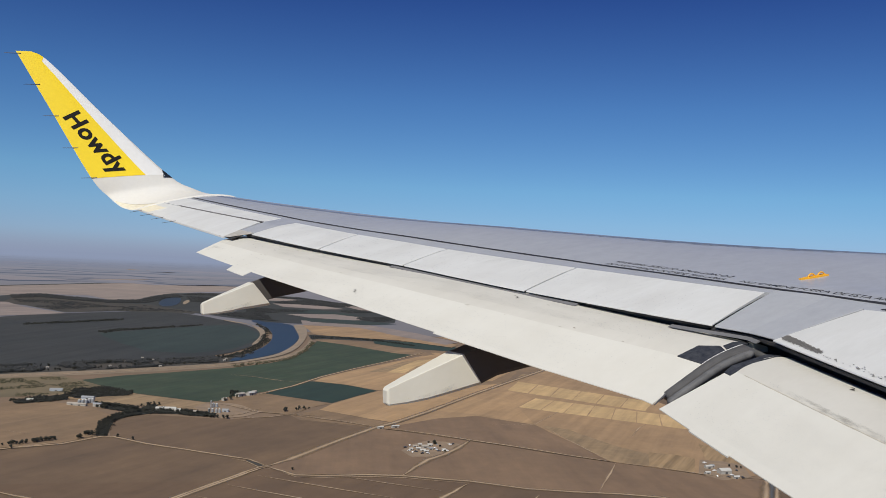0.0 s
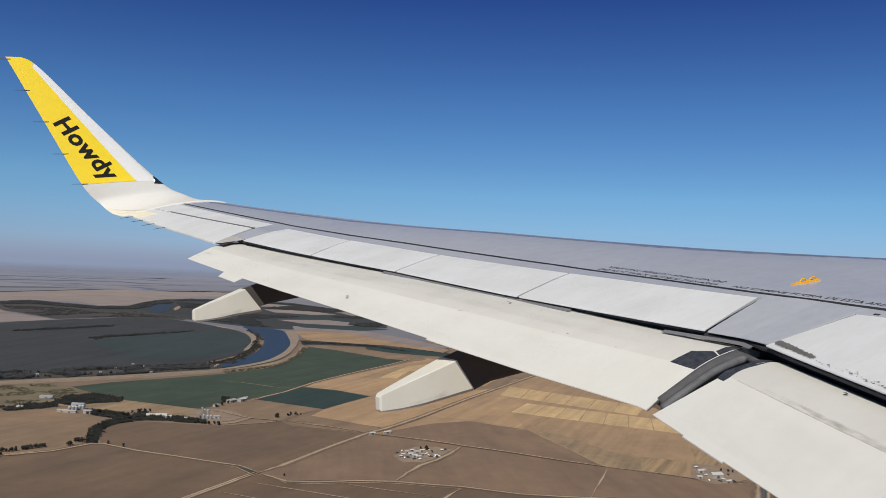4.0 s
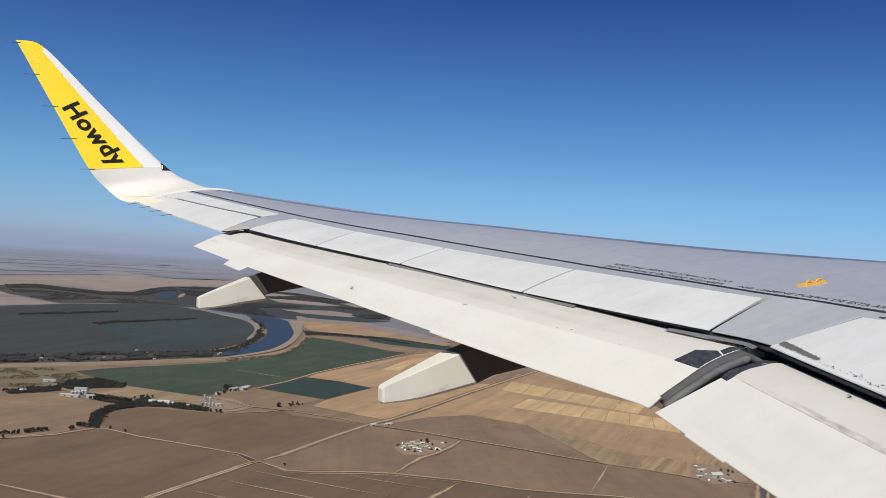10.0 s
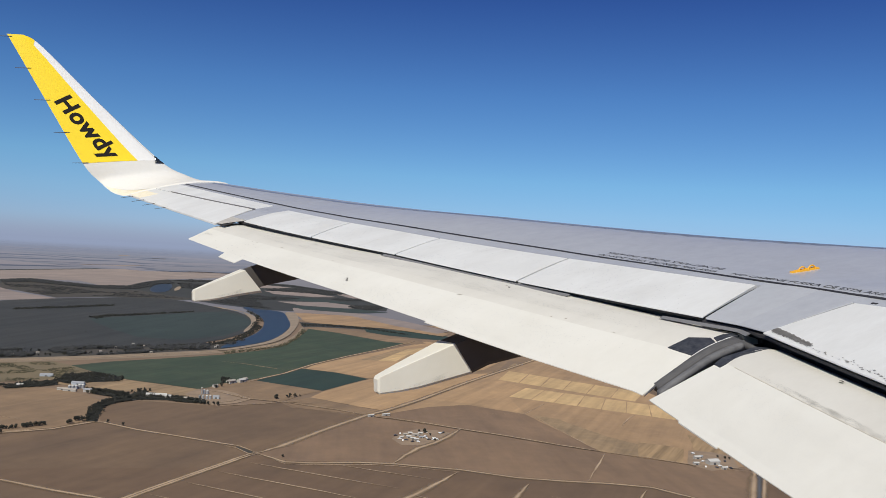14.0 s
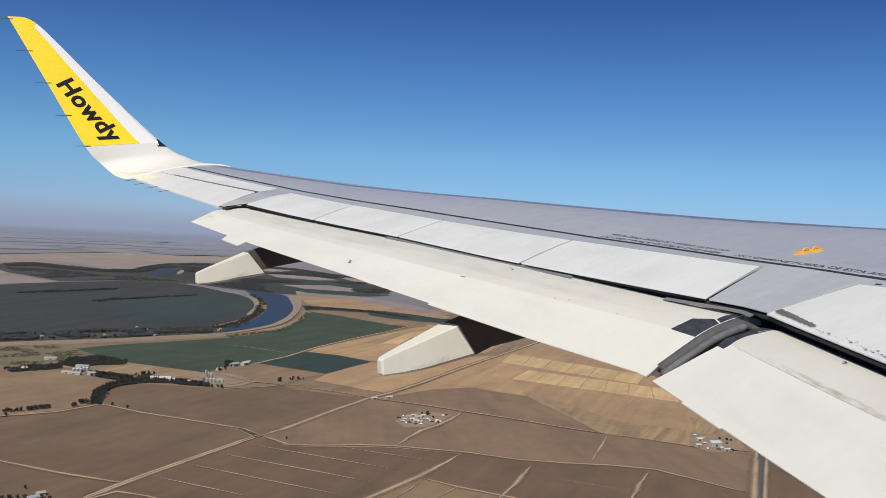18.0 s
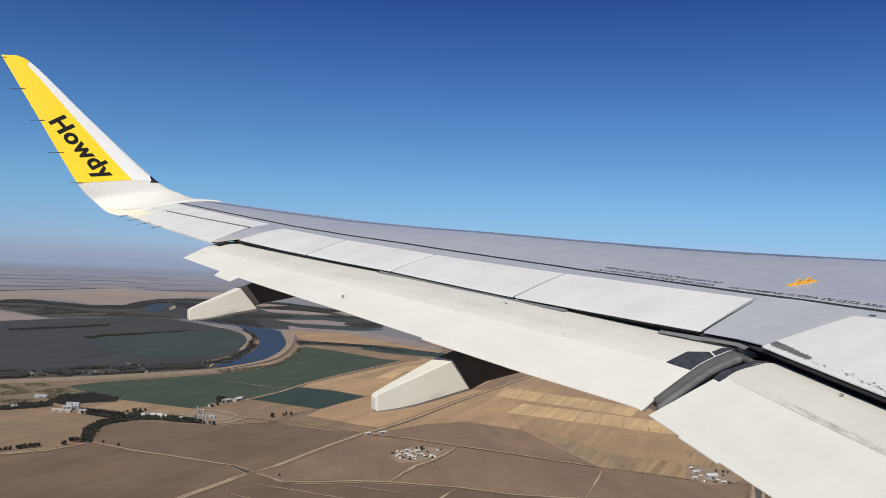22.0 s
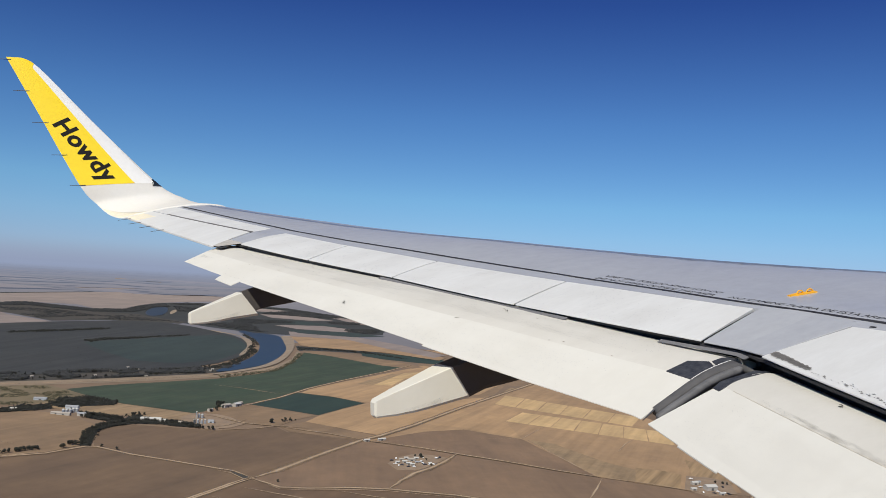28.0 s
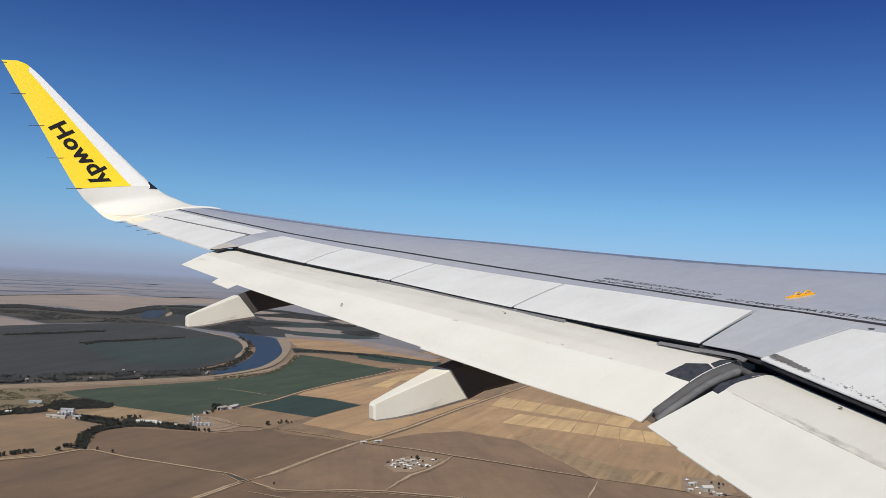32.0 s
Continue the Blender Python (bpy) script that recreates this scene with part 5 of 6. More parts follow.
def vehicle(x, y, turn):
    thing = new("pickup_truck")
    thing.matrix_basis = pose(x, y, 0.75, 0, 0, turn)
    k = (0, 0, 1, 0, 0, 1)[count[0] % 6]
    count[0] += 1
    tagged(thing, ("white", "dark")[k] + " pickup truck parked in a dusty yard", "vehicle")
    def box(x0, x1, w, z0, z1, lean):
        q = [(x0, -w, z0), (x1, -w, z0), (x1, w, z0), (x0, w, z0), (x0 + lean, -w * 0.92, z1), (x1 - lean, -w * 0.92, z1), (x1 - lean, w * 0.92, z1), (x0 + lean, w * 0.92, z1)]
        return q, [(3, 2, 1, 0), (4, 5, 6, 7), (0, 1, 5, 4), (1, 2, 6, 5), (2, 3, 7, 6), (3, 0, 4, 7)]
    part("body", mesh_of("body", *box(-2.6, 2.6, 0.95, 0.45, 1.1, 0.08)), CAR_PAINTS[k], thing)
    part("cabin", mesh_of("cabin", *box(-0.6, 1.3, 0.85, 1.1, 1.75, 0.3)), CAR_PAINTS[k], thing)
    for wx in (-1.6, 1.7):
        for wy in (-0.85, 0.85):
            part("wheel", mesh_of("wheel", *rod((wx, wy - 0.12, 0.38), (wx, wy + 0.12, 0.38), 0.38, 0.38, 12)), TYRE, thing)


def strips(corners, n, m, label):
    """Strip fields over a plan quad, n along and m across, with dark balks between them."""
    a, b, c, d = (Vector(p) for p in corners)

    def at(u, v):
        p = (a + (d - a) * u) * (1 - v) + (b + (c - b) * u) * v
        return p.x, p.y
    rng = random.Random(n * 7 + m)
    for j in range(m):
        for i in range(n):
            u0, u1, v0, v1 = (i + 0.02) / n, (i + 0.98) / n, (j + 0.02) / m, (j + 0.985) / m
            field("strip_field", [at(u0, v0), at(u1, v0), at(u1, v1), at(u0, v1)], rng.choice((STRAW, STRAW, STRAW, STRAW, STRAW_DULL)), label, 0.8)

# far fields, woods and the river
field("bare_field", [(1030, 2250), (1280, 2215), (1450, 1990), (1625, 1650), (1585, 1420), (1435, 1390), (1290, 1670), (1055, 1800), (880, 1565), (790, 1655)], SOIL_PALE, "pale brown harvested field", 0.2, "field")
field("straw_field", [(1260, 2700), (1380, 2500), (1520, 2380), (1365, 2105), (1275, 2205)], TAN, "tan stubble field", 0.2, "field")
field("dry_field", [(1580, 3680), (1920, 3420), (1560, 2460), (1300, 2780)], STRAW_HAZED, "pale straw-coloured far field with haze in its colour", 0.2, "field")
field("bare_field", [(975, 1280), (1080, 1425), (1220, 1500), (1300, 1330), (1085, 1125), (1050, 1170)], SOIL_WARM, "brown ploughed field", 0.2, "field")
field("scrub_field", [(1315, 1680), (1470, 1710), (1575, 1420), (1400, 1225), (1315, 1355), (1230, 1495)], SCRUB_DRY, "dry scrub with bare hollows", 0.2, "field")
field("bare_field", [(1330, 1340), (1470, 1125), (1235, 875), (965, 995), (1010, 1035)], SOIL_COOL, "dark brown field beyond the road", 0.2, "field")
strips([(860, 1535), (1045, 1760), (1200, 1485), (980, 1290)], 5, 3, "straw-coloured strip of stubble")
strips([(1170, 1175), (1245, 1255), (1385, 1035), (1315, 960)], 5, 1, "straw-coloured strip of stubble")
strips([(1400, 1220), (1470, 1290), (1500, 1245), (1435, 1165)], 3, 1, "straw-coloured strip of stubble")
field("bare_field", [(-315, 1400), (-245, 1425), (-110, 1330), (70, 1200), (35, 1180), (-105, 1130), (-270, 1320), (-310, 1325)], SOIL_PALE, "pale brown harvested field", 0.2, "field")
field("straw_field", [(-310, 1305), (-275, 1315), (-110, 1130), (-125, 1105), (-245, 1070), (-305, 1120)], STRAW, "golden stubble field with a track across it", 0.2, "field")
field("bare_field", [(-210, 1055), (-125, 1090), (0, 945), (80, 855), (35, 805), (-60, 845), (-170, 935), (-210, 1030)], SOIL_WARM, "brown ploughed field", 0.2, "field")
field("brush_field", [(-300, 1010), (-250, 1020), (-170, 930), (-65, 840), (-5, 775), (-25, 755), (-295, 790)], SCRUB_DRY, "dry brushy field with olive shrubs", 0.2, "field")
field("dry_field", [(-260, 5900), (-160, 6120), (180, 6640), (600, 7220), (1240, 7740), (1700, 7840), (2140, 7880), (1860, 6840), (1380, 6360), (1000, 5900), (820, 5660), (640, 5260), (500, 4680), (360, 4600), (280, 5060), (40, 5120), (-120, 4880), (-220, 4760)], STRAW_HAZED, "pale straw-coloured far field with haze in its colour", 2, "field")
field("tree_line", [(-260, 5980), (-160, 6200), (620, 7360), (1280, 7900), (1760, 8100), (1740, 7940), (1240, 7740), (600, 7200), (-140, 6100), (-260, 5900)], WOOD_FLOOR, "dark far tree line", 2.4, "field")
field("dry_strip", [(40, 7340), (500, 8160), (1020, 8540), (860, 8140), (380, 7640)], STRAW_HAZED, "pale far strip", 2.4, "field")
field("dry_strip", [(1140, 13780), (1380, 13360), (1780, 12480), (1660, 11840), (1260, 12420)], STRAW_HAZED, "pale far strip", 2.4, "field")
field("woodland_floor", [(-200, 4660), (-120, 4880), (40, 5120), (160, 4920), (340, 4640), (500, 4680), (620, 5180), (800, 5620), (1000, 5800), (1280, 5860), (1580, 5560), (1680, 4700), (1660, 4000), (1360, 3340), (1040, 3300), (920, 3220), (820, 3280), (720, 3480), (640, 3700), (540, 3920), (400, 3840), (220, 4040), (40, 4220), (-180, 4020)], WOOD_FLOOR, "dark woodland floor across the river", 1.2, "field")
field("scrub_strip", [(-80, 4740), (40, 4820), (160, 4580), (320, 4380), (500, 4300), (580, 4000), (660, 3820), (600, 3680), (520, 3760), (320, 3780), (120, 3640), (-20, 4040), (-120, 4220)], SCRUB, "grey-brown scrub beside the river", 1.4, "field")
field("dry_field", [(-180, 4280), (-100, 4280), (-20, 3920), (120, 3600), (20, 3500), (-80, 3420), (-140, 3380)], STRAW_HAZED, "pale straw-coloured far field with haze in its colour", 1.6, "field")
field("dry_strip", [(1180, 4660), (1400, 4660), (1460, 4260), (1320, 4200), (1160, 4360)], STRAW_HAZED, "dry strip among dark meadows", 2.6, "field")
field("dry_strip", [(1020, 3780), (1260, 3820), (1360, 3520), (1220, 3440), (1060, 3560)], STRAW_HAZED, "dry strip among dark meadows", 2.6, "field")
field("dry_strip", [(1560, 4800), (1640, 4340), (1580, 3860), (1500, 4020)], STRAW_HAZED, "dry strip among dark meadows", 2.6, "field")
field("dry_strip", [(1200, 5520), (1420, 5260), (1500, 4980), (1240, 4960)], STRAW_HAZED, "dry strip among dark meadows", 2.6, "field")
field("dark_meadow", [(1100, 4240), (1280, 4100), (1380, 3720), (1200, 3800), (1060, 3980)], ORCHARD_GREEN, "dark green meadow across the river", 2.2, "field")
field("dark_meadow", [(1000, 3500), (1200, 3500), (1340, 3260), (1180, 3180), (1000, 3320)], ORCHARD_GREEN, "dark green meadow across the river", 2.2, "field")
field("orchard", [(-140, 3300), (-80, 3380), (20, 3520), (200, 3660), (380, 3780), (520, 3840), (620, 3560), (680, 3280), (700, 3120), (700, 2880), (660, 2680), (615, 2520), (560, 2390), (460, 2210), (375, 2110), (240, 2035), (65, 1970), (-80, 1925)], ORCHARD, "dark grey-green orchard block", 0.5, "field")
field("orchard", [(180, 2740), (340, 2880), (520, 3040), (660, 3140), (680, 3020), (660, 2740), (600, 2540), (480, 2295), (360, 2190), (260, 2250), (215, 2455)], ORCHARD_GREEN, "dark green orchard block inside the river bend", 1, "field")
field("orchard", [(-55, 2420), (85, 2340), (250, 2275), (160, 2100), (20, 2010), (-80, 1970), (-100, 2375)], ORCHARD, "dark grey-green orchard block", 1.1, "field")
field("orchard_alley", [(95, 2275), (195, 2230), (300, 2140), (290, 2130), (180, 2210), (95, 2260)], ORCHARD_GREEN, "pale green alley between orchard trees", 2.2, "field")
RIVER = [(800, 3320), (820, 3160), (820, 3020), (780, 2760), (680, 2520), (605, 2320), (525, 2175), (465, 2100), (415, 2040), (325, 1975), (170, 1895)]
field("river", [(800, 3400), (800, 3260), (840, 3260), (880, 3160), (820, 2900), (760, 2640), (685, 2430), (610, 2250), (545, 2140), (470, 2055), (415, 2015), (430, 2065), (485, 2160), (570, 2330), (640, 2520), (700, 2740), (740, 2960), (760, 3160), (760, 3340)], WATER, "calm blue river with a wide bend", 2.5, "river")
field("river", [(560, 4460), (640, 4880), (700, 5040), (760, 5080), (700, 4660), (620, 4280), (560, 4160), (540, 4240)], WATER, "calm blue river in a far loop", 3, "river")
field("sand_bank", [(700, 4600), (760, 4840), (760, 4740), (700, 4460), (660, 4340)], SAND, "pale sandy river bar", 3.2, "river bank")
field("sand_bank", [(880, 3160), (920, 3160), (880, 2980), (820, 2760), (740, 2520), (660, 2310), (590, 2165), (525, 2080), (445, 1995), (400, 1965), (405, 1990), (470, 2050), (545, 2135), (605, 2240), (685, 2425), (760, 2640), (820, 2900)], SAND, "pale sandy river bank", 2.9, "river bank")
field("reed_bank", [(820, 2820), (820, 2760), (740, 2540), (665, 2340), (600, 2200), (600, 2225), (680, 2415), (760, 2620)], SCRUB, "grey-green reeds on the river bank", 3.3, "river bank")
field("sand_bank", [(660, 3380), (700, 3260), (680, 3200), (660, 3340)], SAND, "pale sandy river bank", 3, "river bank")
field("sand_bank", [(700, 3280), (720, 3140), (720, 3080), (680, 3240)], SAND, "pale sandy river bank", 3, "river bank")
field("sand_bank", [(720, 3140), (720, 2940), (680, 2760), (620, 2560), (585, 2455), (555, 2385), (560, 2420), (600, 2540), (640, 2660), (680, 2840), (700, 3000)], SAND, "pale sandy river bank", 3, "river bank")
field("levee", [(-75, 1840), (-40, 1845), (60, 1875), (170, 1900), (285, 1950), (420, 2000), (530, 2085), (610, 2185), (700, 2370), (780, 2600), (780, 2560), (685, 2310), (590, 2115), (520, 2020), (405, 1935), (275, 1875), (160, 1835), (60, 1810), (-35, 1790), (-75, 1785)], LEVEE, "dry levee with a road along its crown", 2.3, "levee")
track("farm_track", [(-75, 1810), (-35, 1815), (60, 1835), (165, 1865), (280, 1910), (415, 1970), (530, 2060), (605, 2160)], 8.5, DUST, "pale road along the levee", 3.8, "track")
field("riverside_floor", [(-80, 1970), (20, 1990), (135, 2045), (255, 2070), (360, 2105), (440, 2145), (500, 2200), (515, 2175), (425, 2020), (325, 1955), (235, 1915), (125, 1880), (20, 1845), (-75, 1825)], SCRUB, "grey-brown scrub floor under the riverside trees", 1.9, "field")

# fields in the middle distance
field("dry_field", [(900, 3160), (980, 3120), (1120, 3040), (1180, 2660), (1200, 2420), (1140, 2340), (1060, 2560), (980, 2620), (860, 2720), (840, 2760), (880, 2960)], TAN_DARK, "pale straw field beside the river", 0.6, "field")
field("dry_field", [(980, 3400), (1180, 3280), (1240, 2840), (1240, 2500), (1160, 2420), (1120, 2700), (1100, 3060), (920, 3160)], STRAW_HAZED, "dry grass field across the river", 0.6, "field")
field("dark_hedge", [(820, 2760), (860, 2720), (920, 2680), (1020, 2620), (1100, 2440), (1055, 2370), (980, 2520), (880, 2580), (820, 2600), (780, 2580)], WOOD_FLOOR, "dark hedge strip beside the crop field", 1, "field")
field("green_field", [(980, 2580), (1040, 2540), (1160, 2440), (1160, 2340), (1095, 2235), (1030, 2290), (970, 2365), (940, 2460)], CROP_DARK, "dark green crop strip", 1.2, "field")
field("dry_field", [(800, 2600), (880, 2560), (940, 2420), (1000, 2230), (1005, 2160), (960, 2130), (900, 2195), (835, 2430), (780, 2540)], SOIL_PALE, "pale brown strip beside the crop field", 1, "field")
field("green_field", [(90, 1750), (160, 1800), (275, 1850), (400, 1910), (510, 1995), (580, 2085), (660, 2240), (745, 2440), (800, 2580), (840, 2450), (915, 2225), (955, 2170), (845, 2050), (675, 1885), (555, 1755), (455, 1620), (405, 1575), (365, 1545), (340, 1525), (315, 1515), (290, 1475), (270, 1460), (225, 1510), (170, 1570), (155, 1605), (115, 1680)], CROP, "green irrigated crop field", 0.6, "field")
track("farm_track", [(370, 1805), (415, 1760), (465, 1680), (495, 1680)], 3.7, DUST, "pale dusty farm track", 2.6, "track")
track("field_verge", [(360, 1520), (405, 1570), (455, 1620), (555, 1750), (675, 1880), (840, 2045), (995, 2215)], 12.0, VERGE, "dry grass verge along a farm track", 1.4, "verge")
track("farm_track", [(360, 1520), (405, 1570), (455, 1620), (555, 1750), (675, 1880), (840, 2045), (995, 2215)], 6.0, DUST, "pale dusty farm track", 2.6, "track")
field("green_field", [(385, 1540), (430, 1600), (490, 1675), (515, 1685), (565, 1630), (600, 1545), (540, 1490), (470, 1420), (430, 1480)], CROP_DARK, "dark green irrigated crop field", 0.6, "field")
field("straw_field", [(550, 1735), (670, 1860), (850, 2030), (1025, 2205), (1080, 2070), (1070, 1835), (905, 1650), (735, 1580), (640, 1550), (605, 1550), (565, 1635), (520, 1685)], TAN, "tan stubble field", 0.5, "field")
strips([(680, 1815), (845, 2005), (1025, 2095), (840, 1770)], 4, 2, "straw-coloured strip of stubble")
field("straw_field", [(470, 1415), (535, 1480), (605, 1545), (730, 1565), (910, 1605), (775, 1480), (600, 1305), (510, 1225), (480, 1270), (430, 1360)], TAN, "tan stubble field", 0.5, "field")
field("bare_field", [(430, 1360), (480, 1270), (505, 1220), (467, 1199), (430, 1230), (380, 1275), (375, 1320)], SOIL_PALE, "pale brown harvested field", 0.45, "field")
field("bare_field", [(290, 1470), (315, 1510), (365, 1530), (385, 1540), (430, 1475), (465, 1415), (415, 1375), (375, 1325), (330, 1360), (300, 1410)], SOIL_PALE, "pale brown harvested field", 0.45, "field")
field("bare_field", [(505, 1215), (595, 1295), (770, 1470), (1155, 1825), (1150, 1710), (1090, 1310), (1000, 1115), (897, 918), (817, 805), (756, 828), (688, 911), (563, 1082), (470, 1194)], TAN_DARK, "dull tan stubble field", 0.3, "field")
field("bare_field", [(500, 1205), (590, 1250), (665, 1260), (720, 1170), (700, 1033), (682, 919), (631, 983), (563, 1084), (476, 1188)], SOIL_MAUVE, "brown field with a faint mauve cast", 0.45, "field")
field("bare_field", [(620, 1320), (770, 1465), (865, 1505), (860, 1410), (780, 1325), (725, 1180), (670, 1270)], TAN, "pale brown harvested field", 0.5, "field")
strips([(865, 1515), (960, 1635), (1085, 1335), (995, 1245)], 6, 1, "straw-coloured strip of stubble")
strips([(780, 1325), (870, 1415), (1025, 1185), (950, 1080)], 7, 1, "straw-coloured strip of stubble")
field("bare_field", [(730, 1160), (755, 1120), (751, 1023), (770, 944), (716, 883), (684, 921), (702, 1036)], STRAW_DULL, "tan field with a darker wedge", 0.7, "field")
field("bare_field", [(755, 1135), (765, 1075), (777, 991), (777, 954), (764, 939), (751, 996), (750, 1095)], TAN_DARK, "dark wedge in a tan field", 0.9, "field")
track("farm_track", [(725, 1160), (702, 1036), (682, 919)], 2.7, DUST, "pale dusty farm track", 2.1, "track")
track("farm_track", [(650, 1180), (720, 1170), (830, 1270)], 2.7, DUST, "pale dusty farm track", 2.1, "track")
track("farm_track", [(910, 1135), (865, 1100), (815, 1050)], 3.7, DUST, "pale dusty farm track", 2.1, "track")
field("mown_field", [(771, 955), (798, 932), (809, 905), (751, 841), (730, 861), (717, 885)], MOWN, "tan stubble field with mown rows", 1, "field")
field("mown_field", [(885, 985), (887, 939), (842, 845), (831, 841), (821, 899)], MOWN, "tan stubble field with mown rows", 1, "field")
field("bare_yard", [(20, 1625), (70, 1595), (115, 1670), (150, 1600), (170, 1565), (225, 1505), (270, 1455), (245, 1395), (180, 1435), (130, 1470), (105, 1495), (50, 1535)], STRAW_DULL, "dry grass yard", 0.4, "field")
field("brush_field", [(-75, 1775), (-35, 1785), (60, 1805), (90, 1745), (115, 1670), (70, 1595), (20, 1565), (-65, 1555)], SCRUB_DRY, "dry brushy field with olive shrubs", 0.5, "field")
field("bare_field", [(-60, 1490), (-30, 1505), (20, 1510), (60, 1480), (90, 1430), (115, 1365), (100, 1305), (87, 1221), (42, 1181), (-44, 1163)], SOIL_PALE, "pale brown harvested field", 0.35, "field")
field("bare_field", [(110, 1310), (135, 1345), (170, 1360), (230, 1325), (275, 1300), (370, 1320), (375, 1275), (427, 1223), (464, 1195), (384, 1120), (256, 1001), (243, 1037), (187, 1101), (140, 1151), (101, 1211)], SOIL_WARM, "brown ploughed field", 0.35, "field")
field("bare_field", [(-43, 1147), (-20, 1152), (42, 1167), (91, 1201), (103, 1199), (139, 1146), (187, 1096), (239, 1034), (248, 994), (196, 939), (90, 959), (-36, 986)], SOIL_WARM, "brown ploughed field", 0.35, "field")
field("bare_field", [(-36, 991), (91, 964), (196, 942), (138, 892), (88, 844), (35, 891), (-15, 949), (-35, 972)], SOIL_COOL, "dark brown ploughed field", 0.4, "field")
field("bare_field", [(-35, 963), (-14, 943), (34, 887), (83, 841), (55, 813), (35, 766), (-26, 783)], SOIL_WARM, "dry grass field beside a track", 0.4, "field")
field("bare_field", [(255, 995), (297, 1030), (384, 1119), (464, 1191), (559, 1079), (483, 996), (393, 920), (356, 933), (276, 954), (268, 975)], SOIL_MAUVE, "brown ploughed field around a farmyard", 0.35, "field")
field("bare_field", [(391, 915), (443, 970), (485, 996), (559, 1075), (599, 1018), (647, 953), (686, 908), (751, 823), (813, 783), (671, 651), (656, 699), (636, 756), (595, 784), (504, 828), (459, 877)], SOIL_MAUVE, "brown ploughed field with a mauve cast", 0.35, "field")
field("bare_field", [(253, 990), (266, 967), (274, 947), (303, 935), (353, 926), (390, 912), (450, 866), (365, 794), (281, 729), (224, 682), (30, 738), (87, 831), (136, 882), (196, 936)], SOIL_COOL, "dark brown ploughed field", 0.35, "field")
field("bare_field", [(454, 868), (501, 821), (545, 798), (590, 777), (629, 749), (649, 692), (665, 645), (577, 563), (428, 622), (420, 701), (391, 742), (363, 782)], SOIL_COOL, "dark brown ploughed field", 0.35, "field")
field("bare_field", [(362, 786), (392, 746), (422, 704), (437, 635), (315, 613), (216, 656), (288, 734)], SOIL_PALE, "pale brown field beside a track", 0.4, "field")
field("bare_field", [(826, 780), (764, 655), (695, 498), (570, 536), (726, 687)], SOIL_COOL, "dark brown field beyond the road", 0.45, "field")
field("farmyard", [(442, 1042), (472, 1076), (502, 1093), (523, 1081), (537, 1060), (495, 1018), (468, 999), (440, 1005)], YARD, "pale dusty farmyard", 0.9, "yard")
field("farmyard", [(810, 898), (835, 883), (846, 857), (806, 802), (758, 799), (753, 835)], YARD, "pale dusty roadside yard", 0.9, "yard")
field("farmyard", [(240, 1415), (270, 1460), (305, 1445), (320, 1415), (330, 1350), (300, 1320), (265, 1310), (245, 1345)], YARD, "pale dusty yard around grain silos", 0.9, "yard")
field("ditch", [(239, 1037), (247, 1028), (253, 1000), (247, 994), (241, 1016)], SCRUB, "dark reedy ditch beside the crossing", 2, "ditch")

# tracks
track("field_verge", [(36, 781), (59, 811), (113, 868), (171, 924), (239, 989), (257, 1004)], 10.2, VERGE, "dry grass verge along a farm track", 0.3, "verge")
track("farm_track", [(36, 781), (59, 811), (113, 868), (171, 924), (239, 989), (257, 1004)], 5.1, DUST, "pale dusty farm track", 1.5, "track")
track("field_verge", [(36, 781), (59, 806), (113, 862), (169, 917), (237, 981), (255, 995)], 10.2, VERGE, "dry grass verge along a farm track", 0.3, "verge")
track("farm_track", [(36, 781), (59, 806), (113, 862), (169, 917), (237, 981), (255, 995)], 5.1, DUST, "pale dusty farm track", 1.5, "track")
track("field_verge", [(256, 999), (297, 1033), (385, 1122), (467, 1199), (510, 1230), (600, 1310), (785, 1490), (1170, 1845)], 17.0, VERGE, "dry grass verge along a farm track", 0.3, "verge")
track("farm_track", [(256, 999), (297, 1033), (385, 1122), (467, 1199), (510, 1230), (600, 1310), (785, 1490), (1170, 1845)], 8.5, DUST, "pale dusty farm track", 1.5, "track")
track("field_verge", [(-44, 1154), (-20, 1160), (42, 1174), (90, 1209), (104, 1206), (140, 1152), (187, 1101), (227, 1055), (244, 1036), (255, 998)], 11.6, VERGE, "dry grass verge along a farm track", 0.3, "verge")
track("farm_track", [(-44, 1154), (-20, 1160), (42, 1174), (90, 1209), (104, 1206), (140, 1152), (187, 1101), (227, 1055), (244, 1036), (255, 998)], 5.8, DUST, "pale dusty farm track", 1.5, "track")
track("field_verge", [(225, 1046), (238, 1028), (245, 997), (255, 995)], 7.4, VERGE, "dry grass verge along a farm track", 0.4, "verge")
track("farm_track", [(225, 1046), (238, 1028), (245, 997), (255, 995)], 3.7, DUST, "pale dusty farm track", 1.6, "track")
track("field_verge", [(255, 998), (267, 971), (275, 950), (304, 938), (355, 930), (391, 916), (424, 893), (456, 873), (480, 849), (503, 826), (547, 801), (592, 780), (632, 753), (653, 695), (668, 648)], 12.2, VERGE, "dry grass verge along a farm track", 0.3, "verge")
track("farm_track", [(255, 998), (267, 971), (275, 950), (304, 938), (355, 930), (391, 916), (424, 893), (456, 873), (480, 849), (503, 826), (547, 801), (592, 780), (632, 753), (653, 695), (668, 648)], 6.1, DUST, "pale dusty farm track", 1.5, "track")
track("farm_track", [(265, 965), (273, 941), (301, 930), (352, 921), (388, 907), (449, 864)], 3.1, DUST, "pale dusty farm track", 1.7, "track")
track("field_verge", [(235, 958), (290, 894), (326, 852), (358, 817)], 5.8, VERGE, "dry grass verge along a farm track", 0.3, "verge")
